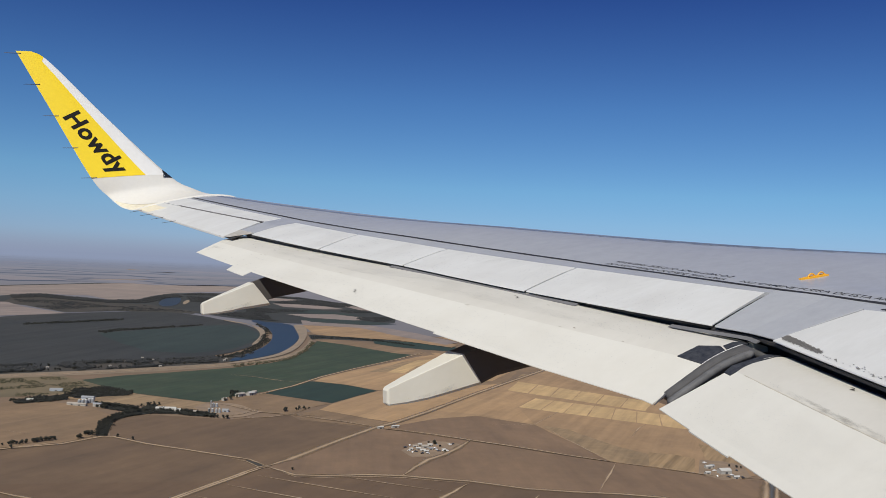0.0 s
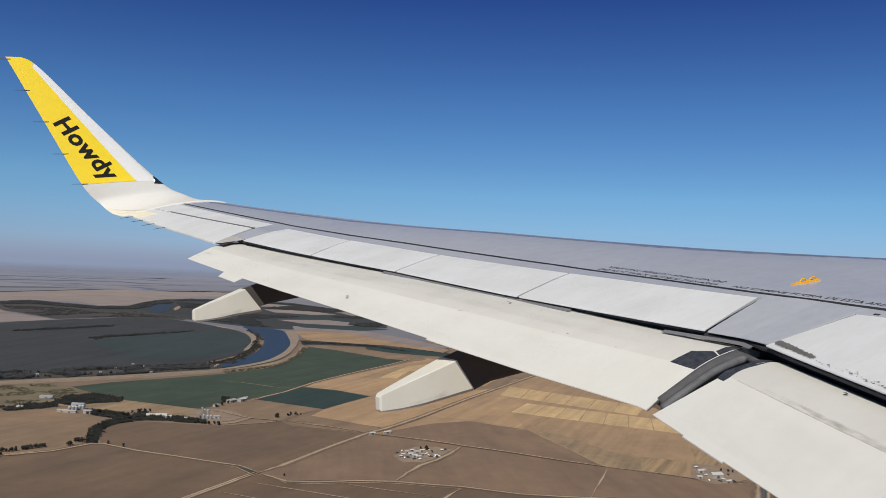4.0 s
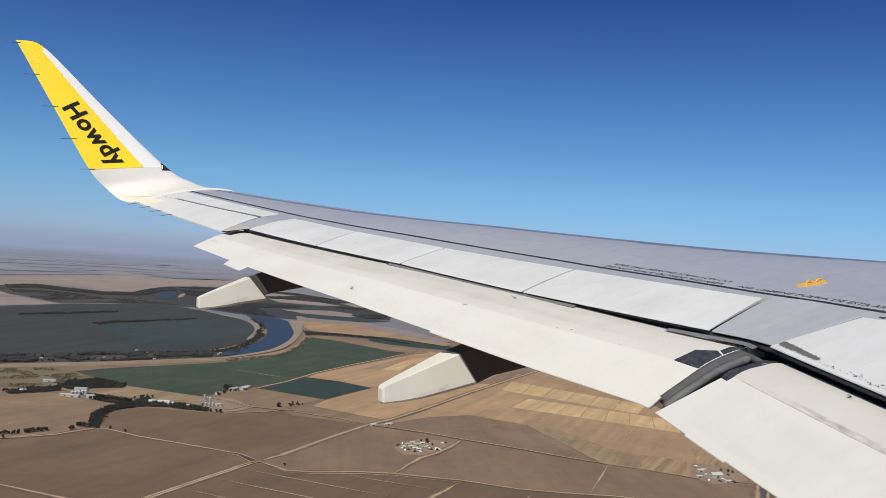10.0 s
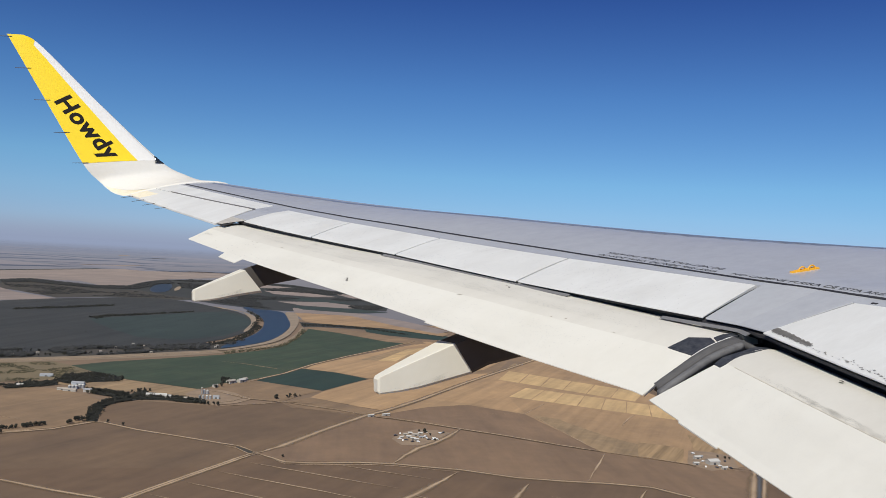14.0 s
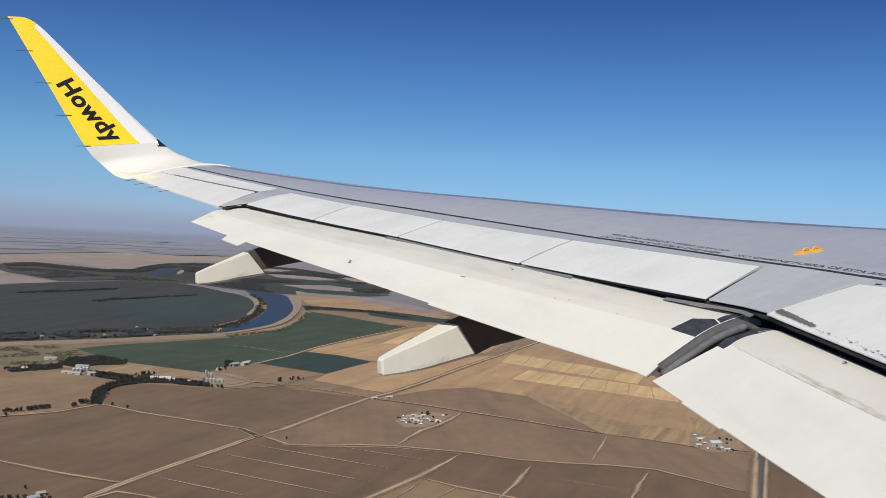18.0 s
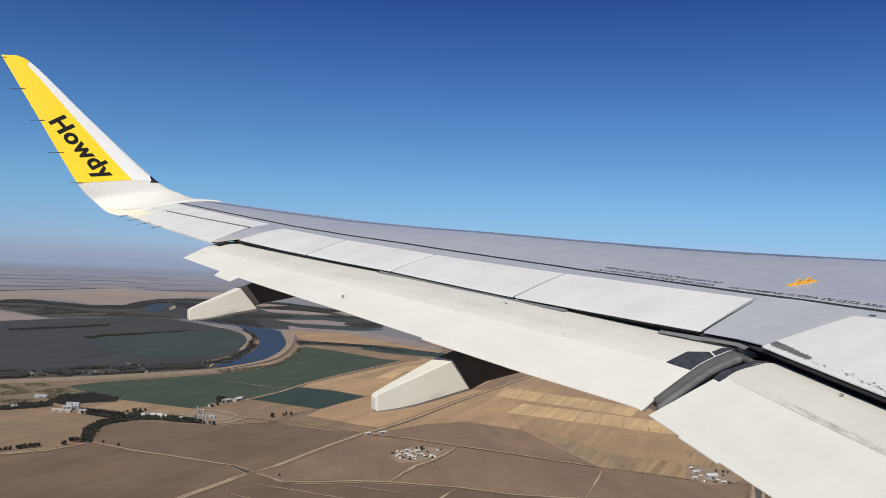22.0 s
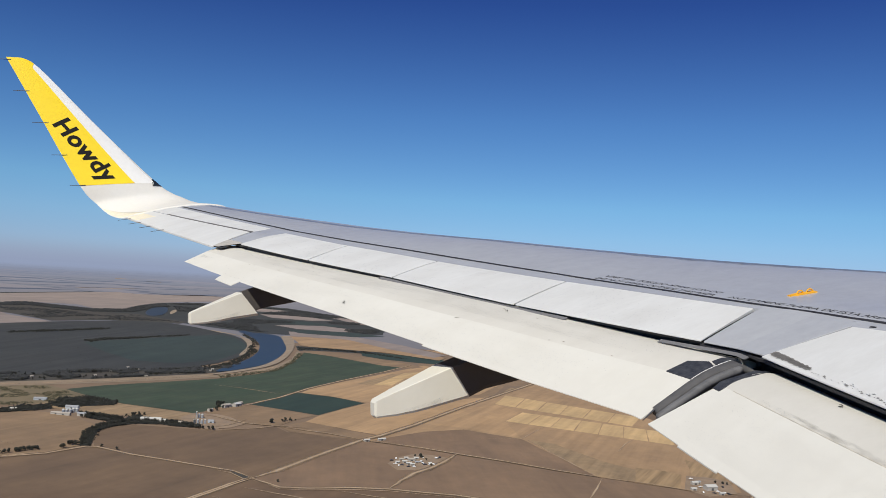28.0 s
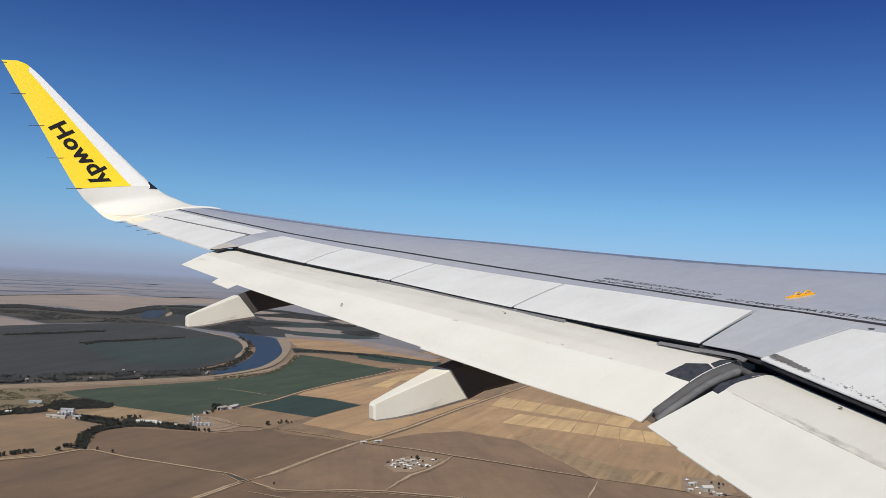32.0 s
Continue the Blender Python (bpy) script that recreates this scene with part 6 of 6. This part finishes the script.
track("farm_track", [(235, 958), (290, 894), (326, 852), (358, 817)], 2.9, DUST, "pale dusty farm track", 1.5, "track")
track("field_verge", [(196, 926), (232, 882), (272, 835), (311, 785)], 5.8, VERGE, "dry grass verge along a farm track", 0.3, "verge")
track("farm_track", [(196, 926), (232, 882), (272, 835), (311, 785)], 2.9, DUST, "pale dusty farm track", 1.5, "track")
track("field_verge", [(157, 892), (208, 828), (253, 774), (272, 749)], 5.8, VERGE, "dry grass verge along a farm track", 0.3, "verge")
track("farm_track", [(157, 892), (208, 828), (253, 774), (272, 749)], 2.9, DUST, "pale dusty farm track", 1.5, "track")
track("field_verge", [(119, 855), (156, 811), (189, 770)], 5.8, VERGE, "dry grass verge along a farm track", 0.3, "verge")
track("farm_track", [(119, 855), (156, 811), (189, 770)], 2.9, DUST, "pale dusty farm track", 1.5, "track")
track("field_verge", [(327, 927), (365, 886), (407, 842)], 5.0, VERGE, "dry grass verge along a farm track", 0.3, "verge")
track("farm_track", [(327, 927), (365, 886), (407, 842)], 2.5, DUST, "pale dusty farm track", 1.5, "track")
track("field_verge", [(226, 688), (289, 737), (365, 792), (417, 835), (447, 862)], 14.2, VERGE, "dry grass verge along a farm track", 0.3, "verge")
track("farm_track", [(226, 688), (289, 737), (365, 792), (417, 835), (447, 862)], 7.1, DUST, "pale dusty farm track", 1.5, "track")
track("field_verge", [(364, 790), (391, 744), (422, 704), (442, 658)], 10.8, VERGE, "dry grass verge along a farm track", 0.3, "verge")
track("farm_track", [(364, 790), (391, 744), (422, 704), (442, 658)], 5.4, DUST, "pale dusty farm track", 1.5, "track")
track("field_verge", [(316, 733), (338, 753), (357, 771)], 7.4, VERGE, "dry grass verge along a farm track", 0.3, "verge")
track("farm_track", [(316, 733), (338, 753), (357, 771)], 3.7, DUST, "pale dusty farm track", 1.5, "track")
track("field_verge", [(354, 723), (378, 742), (388, 747)], 7.4, VERGE, "dry grass verge along a farm track", 0.3, "verge")
track("farm_track", [(354, 723), (378, 742), (388, 747)], 3.7, DUST, "pale dusty farm track", 1.5, "track")
track("field_verge", [(502, 799), (461, 756), (432, 727), (396, 693)], 12.2, VERGE, "dry grass verge along a farm track", 0.3, "verge")
track("farm_track", [(502, 799), (461, 756), (432, 727), (396, 693)], 6.1, DUST, "pale dusty farm track", 1.5, "track")
track("field_verge", [(615, 743), (565, 698), (523, 658)], 10.8, VERGE, "dry grass verge along a farm track", 0.3, "verge")
track("farm_track", [(615, 743), (565, 698), (523, 658)], 5.4, DUST, "pale dusty farm track", 1.5, "track")
track("farm_track", [(683, 909), (643, 865), (604, 825), (573, 791)], 3.7, DUST, "pale dusty farm track", 1.5, "track")
track("farm_track", [(497, 753), (522, 723), (548, 692)], 2.2, DUST, "pale dusty farm track", 1.5, "track")
track("field_verge", [(392, 917), (421, 950), (453, 983), (487, 1006), (524, 1040), (562, 1080)], 14.2, VERGE, "dry grass verge along a farm track", 0.4, "verge")
track("farm_track", [(392, 917), (421, 950), (453, 983), (487, 1006), (524, 1040), (562, 1080)], 7.1, DUST, "pale dusty farm track", 1.6, "track")
track("field_verge", [(464, 1195), (495, 1168), (531, 1128), (563, 1082), (605, 1028), (651, 958), (683, 915)], 9.6, VERGE, "dry grass verge along a farm track", 0.5, "verge")
track("farm_track", [(464, 1195), (495, 1168), (531, 1128), (563, 1082), (605, 1028), (651, 958), (683, 915)], 4.8, DUST, "pale dusty farm track", 1.7, "track")
track("farm_track", [(683, 915), (718, 879), (756, 828), (806, 776)], 3.1, DUST, "pale dusty farm track", 1.7, "track")
track("field_verge", [(375, 1320), (330, 1355), (300, 1420), (280, 1440)], 10.2, VERGE, "dry grass verge along a farm track", 0.6, "verge")
track("farm_track", [(375, 1320), (330, 1355), (300, 1420), (280, 1440)], 5.1, DUST, "pale dusty farm track", 1.8, "track")
track("field_verge", [(270, 1300), (305, 1305), (340, 1310), (375, 1325), (415, 1300)], 8.8, VERGE, "dry grass verge along a farm track", 0.6, "verge")
track("farm_track", [(270, 1300), (305, 1305), (340, 1310), (375, 1325), (415, 1300)], 4.4, DUST, "pale dusty farm track", 1.8, "track")
track("field_verge", [(375, 1320), (435, 1250), (465, 1199)], 8.2, VERGE, "dry grass verge along a farm track", 0.6, "verge")
track("farm_track", [(375, 1320), (435, 1250), (465, 1199)], 4.1, DUST, "pale dusty farm track", 1.8, "track")
track("field_verge", [(270, 1325), (300, 1340), (340, 1385)], 6.8, VERGE, "dry grass verge along a farm track", 0.6, "verge")
track("farm_track", [(270, 1325), (300, 1340), (340, 1385)], 3.4, DUST, "pale dusty farm track", 1.8, "track")
track("field_verge", [(-35, 972), (-15, 947), (35, 891), (81, 847), (88, 842)], 10.2, VERGE, "dry grass verge along a farm track", 0.3, "verge")
track("farm_track", [(-35, 972), (-15, 947), (35, 891), (81, 847), (88, 842)], 5.1, DUST, "pale dusty farm track", 1.5, "track")
track("field_verge", [(40, 772), (59, 800), (81, 815), (105, 794), (132, 754)], 10.8, VERGE, "dry grass verge along a farm track", 0.3, "verge")
track("farm_track", [(40, 772), (59, 800), (81, 815), (105, 794), (132, 754)], 5.4, DUST, "pale dusty farm track", 1.5, "track")
track("farm_track", [(-23, 1274), (-3, 1251), (10, 1241)], 3.4, DUST, "pale dusty farm track", 1.5, "track")
track("field_verge", [(795, 802), (819, 785)], 13.6, VERGE, "dry grass verge along a farm track", 0.6, "verge")
track("farm_track", [(795, 802), (819, 785)], 6.8, DUST, "pale dusty farm track", 1.8, "track")
track("field_verge", [(820, 790), (734, 708), (659, 635), (594, 573)], 17.0, VERGE, "dry grass verge along a farm track", 0.4, "verge")
track("farm_track", [(820, 790), (734, 708), (659, 635), (594, 573)], 8.5, DUST, "pale dusty farm track", 1.6, "track")
track("field_verge", [(819, 773), (737, 696), (670, 632), (605, 570)], 10.2, VERGE, "dry grass verge along a farm track", 0.4, "verge")
track("farm_track", [(819, 773), (737, 696), (670, 632), (605, 570)], 5.1, DUST, "pale dusty farm track", 1.6, "track")
track("asphalt_road", [(854, 812), (819, 782), (731, 697), (664, 634), (586, 560)], 8, ASPHALT, "straight grey asphalt road", 1.2, "road")

# buildings
silo(255, 1365, 1.9, 6)
silo(255, 1365, 1.9, 6)
silo(260, 1365, 1.9, 6)
silo(265, 1360, 1.9, 6)
silo(270, 1360, 1.9, 6)
silo(270, 1410, 2.1, 6.5)
silo(275, 1410, 2.0, 6)
elevator(265, 1405, 10)
barn(280, 1365, 9, 6, 4, -20, WALL_GREY, ROOF_GREY, "grey metal shed beside the grain silos")
silo(75, 1480, 2.4, 5.5)
silo(80, 1480, 2.4, 5.5)
silo(85, 1480, 2.4, 5.5)
silo(90, 1485, 2.6, 6)
silo(95, 1485, 2.6, 6)
barn(65, 1470, 16, 6, 3, -25, WALL_WHITE, ROOF_PALE, "long low white shed by the creek")
barn(90, 1520, 20, 8, 4, -25, WALL_GREY, ROOF_GREY, "grey roofed barn by the creek")
barn(75, 1460, 20, 6, 3, -25, WALL_WHITE, ROOF_PALE, "long low white shed by the creek")
barn(100, 1450, 12, 7, 4, -25, WALL_WHITE, ROOF_GREY, "small white house by the creek")
barn(45, 1615, 20, 8, 3.5, -15, WALL_GREY, ROOF_GREY, "grey shed among trees")
barn(5, 1515, 9, 6, 3, -15, WALL_WHITE, ROOF_WHITE, "small white shed among trees")
barn(195, 1395, 30, 8, 4, -15, WALL_WHITE, ROOF_WHITE, "long white roofed shed behind trees")
barn(210, 1380, 9, 6, 4, -15, WALL_WHITE, ROOF_WHITE, "small white shed behind trees")
barn(235, 1365, 7, 5, 3, -15, WALL_WHITE, ROOF_PALE, "small pale shed behind trees")
barn(335, 1515, 16, 9, 5, 35, WALL_WHITE, ROOF_PALE, "pale roofed farmhouse beside the crop field")
barn(355, 1525, 15, 9, 5, 35, WALL_WHITE, ROOF_WHITE, "white roofed barn beside the crop field")
barn(365, 1545, 10, 7, 4, 35, WALL_WHITE, ROOF_PALE, "pale roofed barn beside the crop field")
barn(300, 1475, 8, 6, 4, 35, WALL_WHITE, ROOF_PALE, "small white shed beside the crop field")
barn(480, 1052, 9.0, 5.2, 3.0, -12, WALL_WHITE, ROOF_PALE, "small white shed in a farmyard")
barn(467, 1044, 6.0, 3.8, 2.5, -12, WALL_WHITE, ROOF_WHITE, "small white shed in a farmyard")
barn(468, 1033, 6.8, 3.8, 2.5, -12, WALL_WHITE, ROOF_WHITE, "small white shed in a farmyard")
barn(491, 1061, 6.0, 3.8, 2.5, -12, WALL_WHITE, ROOF_WHITE, "small white shed in a farmyard")
barn(482, 1038, 5.2, 3.0, 2.5, -12, WALL_WHITE, ROOF_GREY, "small white shed in a farmyard")
barn(468, 1058, 5.2, 3.8, 2.5, -12, WALL_WHITE, ROOF_PALE, "small white shed in a farmyard")
barn(478, 1065, 5.2, 3.0, 2.5, -12, WALL_WHITE, ROOF_WHITE, "small white shed in a farmyard")
barn(470, 1026, 6.0, 3.0, 2.5, -12, WALL_WHITE, ROOF_WHITE, "small white shed in a farmyard")
barn(496, 1028, 4.5, 3.0, 2.5, -12, WALL_WHITE, ROOF_WHITE, "small white shed in a farmyard")
barn(456, 1043, 4.5, 3.0, 2.5, -12, WALL_WHITE, ROOF_WHITE, "small white shed in a farmyard")
barn(494, 1192, 12, 4, 3, 10, WALL_WHITE, ROOF_WHITE, "white trailer shed at the crossroads")
barn(469, 1188, 9, 4, 3, 10, WALL_WHITE, ROOF_WHITE, "white trailer shed at the crossroads")
barn(786, 827, 15, 10, 5, -8, WALL_WHITE, ROOF_WHITE, "white roofed barn in a roadside yard")
barn(786, 855, 9, 5, 3.5, -8, WALL_WHITE, ROOF_WHITE, "white shed in a roadside yard")
barn(762, 830, 7, 4, 3, -8, WALL_WHITE, ROOF_WHITE, "small white shed in a roadside yard")
barn(795, 859, 6, 4, 3, -8, WALL_WHITE, ROOF_GREY, "small grey shed in a roadside yard")
barn(781, 802, 6, 4, 3, -8, WALL_WHITE, ROOF_WHITE, "small white shed in a roadside yard")
barn(150, 1910, 5, 4.5, 2.6, 10, WALL_WHITE, ROOF_PALE, "pale house among riverside trees")
barn(155, 1950, 5, 4.5, 2.6, 10, WALL_WHITE, ROOF_PALE, "pale house among riverside trees")
barn(255, 1940, 5, 4.5, 2.6, 10, WALL_WHITE, ROOF_PALE, "pale house among riverside trees")
barn(410, 2040, 5, 4.5, 2.6, 10, WALL_WHITE, ROOF_PALE, "pale house among riverside trees")
barn(420, 2070, 5, 4.5, 2.6, 10, WALL_WHITE, ROOF_PALE, "pale house among riverside trees")
barn(235, 2095, 5, 4.5, 2.6, 10, WALL_WHITE, ROOF_PALE, "pale house among riverside trees")
barn(190, 2020, 5, 4.5, 2.6, 10, WALL_WHITE, ROOF_PALE, "pale house among riverside trees")
barn(310, 2035, 5, 4.5, 2.6, 10, WALL_WHITE, ROOF_PALE, "pale house among riverside trees")
barn(85, 1995, 5, 4.5, 2.6, 10, WALL_WHITE, ROOF_PALE, "pale house among riverside trees")
barn(35, 1930, 5, 4.5, 2.6, 10, WALL_WHITE, ROOF_PALE, "pale house among riverside trees")
barn(120, 2020, 5, 4.5, 2.6, 10, WALL_WHITE, ROOF_PALE, "pale house among riverside trees")
barn(255, 2055, 5, 4.5, 2.6, 10, WALL_WHITE, ROOF_PALE, "pale house among riverside trees")
barn(-10, 1895, 5, 4.5, 2.6, 10, WALL_WHITE, ROOF_PALE, "pale house among riverside trees")
vehicle(451, 1037, 0)
vehicle(451, 1026, 67)
vehicle(457, 1029, 134)
vehicle(490, 1043, 21)
vehicle(488, 1033, 88)
vehicle(488, 1026, 155)
vehicle(494, 1025, 42)
vehicle(499, 1024, 109)
vehicle(454, 1057, 176)
vehicle(464, 1066, 63)
vehicle(468, 1016, 130)
vehicle(461, 1018, 17)
vehicle(503, 1066, 84)
vehicle(520, 1059, 151)
vehicle(526, 1062, 38)
vehicle(782, 840, 0)
vehicle(764, 815, 53)
vehicle(776, 809, 106)
vehicle(787, 815, 159)
vehicle(790, 806, 32)
vehicle(792, 802, 85)
vehicle(802, 880, 138)
vehicle(805, 844, 11)
vehicle(812, 833, 64)

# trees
# dark sheets added under the thickets so that they close into one mass
field("thicket_floor", [(84, 1217), (91, 1268), (100, 1310), (110, 1345), (135, 1380), (160, 1400), (180, 1425), (210, 1400), (245, 1370), (260, 1345), (255, 1325), (225, 1340), (205, 1360), (170, 1370), (135, 1350), (115, 1320), (103, 1262), (96, 1212)], WOOD_FLOOR, "dark ground sheet filling in a thicket", 1.5, "thicket floor")
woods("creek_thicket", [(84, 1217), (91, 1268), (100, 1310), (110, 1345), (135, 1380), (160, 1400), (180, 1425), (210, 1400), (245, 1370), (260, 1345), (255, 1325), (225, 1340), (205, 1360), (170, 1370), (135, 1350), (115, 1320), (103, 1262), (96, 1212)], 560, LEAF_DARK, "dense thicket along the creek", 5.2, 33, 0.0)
field("thicket_floor", [(105, 1470), (130, 1460), (160, 1420), (185, 1450), (185, 1410), (150, 1375), (125, 1405), (105, 1430)], WOOD_FLOOR, "dark ground sheet filling in a thicket", 1.5, "thicket floor")
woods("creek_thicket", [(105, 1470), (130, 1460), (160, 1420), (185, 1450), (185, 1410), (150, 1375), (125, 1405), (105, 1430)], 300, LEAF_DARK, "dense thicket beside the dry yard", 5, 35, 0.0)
field("thicket_floor", [(60, 1555), (75, 1635), (125, 1650), (165, 1585), (155, 1550), (105, 1540), (75, 1530)], WOOD_FLOOR, "dark ground sheet filling in a thicket", 1.5, "thicket floor")
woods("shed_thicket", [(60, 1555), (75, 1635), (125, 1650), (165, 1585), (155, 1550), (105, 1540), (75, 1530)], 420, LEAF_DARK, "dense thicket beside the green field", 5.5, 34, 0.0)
field("thicket_floor", [(-20, 1515), (10, 1550), (60, 1570), (60, 1520), (20, 1500), (-15, 1490)], WOOD_FLOOR, "dark ground sheet filling in a thicket", 1.5, "thicket floor")
woods("shed_thicket", [(-20, 1515), (10, 1550), (60, 1570), (60, 1520), (20, 1500), (-15, 1490)], 160, LEAF_DARK, "dense thicket beside the sheds", 6, 36, 0.0)
woods("brush", [(-70, 1755), (-35, 1775), (50, 1790), (90, 1730), (100, 1675), (55, 1585), (-5, 1565), (-65, 1555)], 700, LEAF_OLIVE, "olive brush on a dry field", 3.2, 37, 0.02)
woods("riverside_woods", [(-80, 1970), (20, 1990), (135, 2045), (255, 2070), (355, 2085), (435, 2135), (490, 2185), (515, 2200), (425, 2030), (325, 1975), (240, 1935), (125, 1895), (20, 1865), (-75, 1840)], 1700, LEAF_HAZED, "uneven trees along the river", 7.5, 32, 0.015)
woods("far_woods", [(-100, 4900), (40, 5100), (160, 4900), (340, 4620), (480, 4660), (620, 5140), (800, 5580), (780, 5160), (660, 4960), (540, 4520), (460, 4420), (320, 4380), (160, 4580), (40, 4760), (-80, 4620)], 2600, LEAF_HAZED, "dark woods along the far river", 9, 21, 0.0)
woods("far_woods", [(840, 5540), (980, 5720), (1240, 5680), (1540, 5380), (1640, 4780), (1620, 3940), (1360, 3400), (1060, 3360), (940, 3240), (840, 3340), (760, 3480), (680, 3780), (660, 4200), (780, 4860)], 4200, LEAF_HAZED, "dark woods in the far river bend", 9, 22, 0.0022)
woods("far_woods", [(-80, 4520), (160, 4440), (360, 4280), (500, 4180), (620, 3800), (520, 3800), (320, 3820), (120, 3700), (-20, 4080)], 900, LEAF_HAZED, "scattered scrub trees far off", 7, 23, 0.004)
woods("far_woods", [(-20, 3080), (140, 3200), (300, 3340), (300, 3280), (120, 3120), (-20, 3020)], 300, LEAF_DARK, "dark orchard windbreak", 7, 24, 0.0)
woods("far_woods", [(180, 2800), (240, 2880), (360, 2960), (540, 3100), (520, 3060), (360, 2920), (240, 2820), (200, 2740)], 330, LEAF_DARK, "dark orchard windbreak", 7, 25, 0.0)
woods("orchard_rows", [(-140, 3240), (20, 3440), (380, 3700), (520, 3760), (620, 3500), (700, 3060), (680, 2760), (565, 2420), (380, 2130), (240, 2060), (65, 1990), (-80, 1945)], 2200, LEAF_ORCHARD, "rows of low orchard trees", 2.2, 26, 0.0)
woods("bank_thicket", [(660, 2720), (680, 2740), (640, 2540), (570, 2345), (490, 2175), (415, 2085), (415, 2110), (495, 2240), (580, 2435)], 420, LEAF_DARK, "dense bushes on the inner river bank", 5.5, 51, 0.0)
woods("bank_thicket", [(760, 3220), (740, 2980), (700, 2740), (680, 2760), (720, 2940), (740, 3160)], 160, LEAF_DARK, "dense bushes on the inner river bank", 5, 53, 0.0)
woods("bank_thicket", [(410, 1955), (470, 2000), (535, 2045), (590, 2115), (670, 2280), (760, 2520), (760, 2480), (665, 2240), (580, 2070), (525, 2010), (460, 1955), (405, 1915)], 330, LEAF_OLIVE, "bushes along the levee", 4, 52, 0.0)
woods("hedgerows", [(820, 2720), (840, 2680), (920, 2660), (1000, 2580), (1060, 2380), (1040, 2380), (980, 2520), (900, 2600), (820, 2620), (780, 2600)], 330, LEAF_DARK, "dark hedgerows beside the crop strips", 5, 31, 0.0)
tree_row([(-65, 1865), (20, 1880), (125, 1915), (240, 1955), (340, 1995), (420, 2040)], 60, 6, [0, 4, 3, 2], "trees along the river", 2)
tree_row([(-70, 1925), (20, 1950), (130, 1990), (250, 2035), (355, 2060), (445, 2135)], 46, 9, [0, 1, 3, 4], "trees along the river", 1)
tree_row([(86, 1225), (95, 1280), (105, 1320), (120, 1345), (135, 1370), (175, 1390), (215, 1370), (255, 1335)], 64, 3, [0, 4, 1, 3], "trees along the creek", 5)
tree_row([(170, 1440), (185, 1445)], 8, 4, [3, 1, 4], "trees along the creek", 6)
tree_row([(105, 1460), (130, 1425), (155, 1405)], 24, 6, [0, 3, 4], "trees along the creek", 46)
tree_row([(240, 1330), (275, 1310)], 12, 1.5, [2, 4, 0], "trees by the grain silos", 40)
tree_row([(-21, 1182), (4, 1185), (38, 1203)], 26, 3, [2, 0, 4], "hedgerow trees", 7)
tree_row([(60, 1203), (67, 1209)], 3, 2, [0, 4], "hedgerow trees", 8)
tree_row([(74, 1227), (82, 1218)], 6, 3, [0, 4, 3], "hedgerow trees", 47)
tree_row([(109, 1202), (110, 1202)], 1, 0.5, [4], "hedgerow trees", 9)
tree_row([(126, 1180), (127, 1180)], 1, 0.5, [4], "hedgerow trees", 10)
tree_row([(278, 973), (279, 974)], 1, 0.5, [2], "hedgerow trees", 48)
tree_row([(60, 1545), (80, 1595), (120, 1610), (160, 1575)], 30, 8, [0, 1, 4], "trees by the sheds", 11)
tree_row([(-20, 1515), (20, 1525), (60, 1530)], 20, 6, [0, 4, 2], "trees by the sheds", 12)
tree_row([(100, 1430), (115, 1430)], 5, 3, [0, 4], "trees by the sheds", 49)
tree_row([(300, 1470), (315, 1495), (330, 1555), (340, 1525)], 12, 3, [0, 1, 3], "trees by the farmhouse", 13)
tree_row([(370, 1355), (375, 1355)], 3, 1.5, [0, 3], "trees by the crossing", 14)
tree_row([(390, 1360), (415, 1370)], 6, 2, [0, 4, 2], "trees by the crossing", 41)
tree_row([(497, 1067), (501, 1070)], 2, 1.5, [0, 3], "trees in the farmyard", 15)
tree_row([(486, 1085), (504, 1066), (494, 1011)], 4, 2, [2], "trees in the farmyard", 42)
tree_row([(823, 856), (831, 841)], 4, 3, [2], "trees in the roadside yard", 16)
tree_row([(8, 845), (9, 846)], 1, 0.5, [2], "trees beside the track", 43)
tree_row([(-24, 820), (6, 818), (29, 805)], 14, 2.5, [2], "trees beside the track", 44)
barn(14, 809, 9, 6, 3.2, 20, WALL_GREY, ROOF_GREY, "grey roofed house under trees")
barn(20, 821, 7, 5, 3, 20, WALL_WHITE, ROOF_PALE, "small pale shed under trees")

# brush and hedges beside them
woods("brush", [(-275, 1025), (-170, 935), (-35, 790), (-55, 765), (-175, 895), (-275, 990)], 600, LEAF_OLIVE, "olive brush along a dry field", 3.2, 61, 0.0)
woods("shed_thicket", [(-320, 1620), (-155, 1625), (-135, 1425), (-245, 1430), (-315, 1400)], 350, LEAF_DARK, "dense thicket beside a dry field", 5.5, 62, 0.0)
tree_row([(-225, 1075), (-180, 1090), (-110, 1130), (-15, 1165)], 16, 3, [2, 0, 4], "hedgerow trees", 63)
track("farm_track", [(-300, 1020), (-245, 1055), (-165, 1100), (-65, 1140), (35, 1180)], 6, DUST, "pale dusty farm track", 1.5, "track")
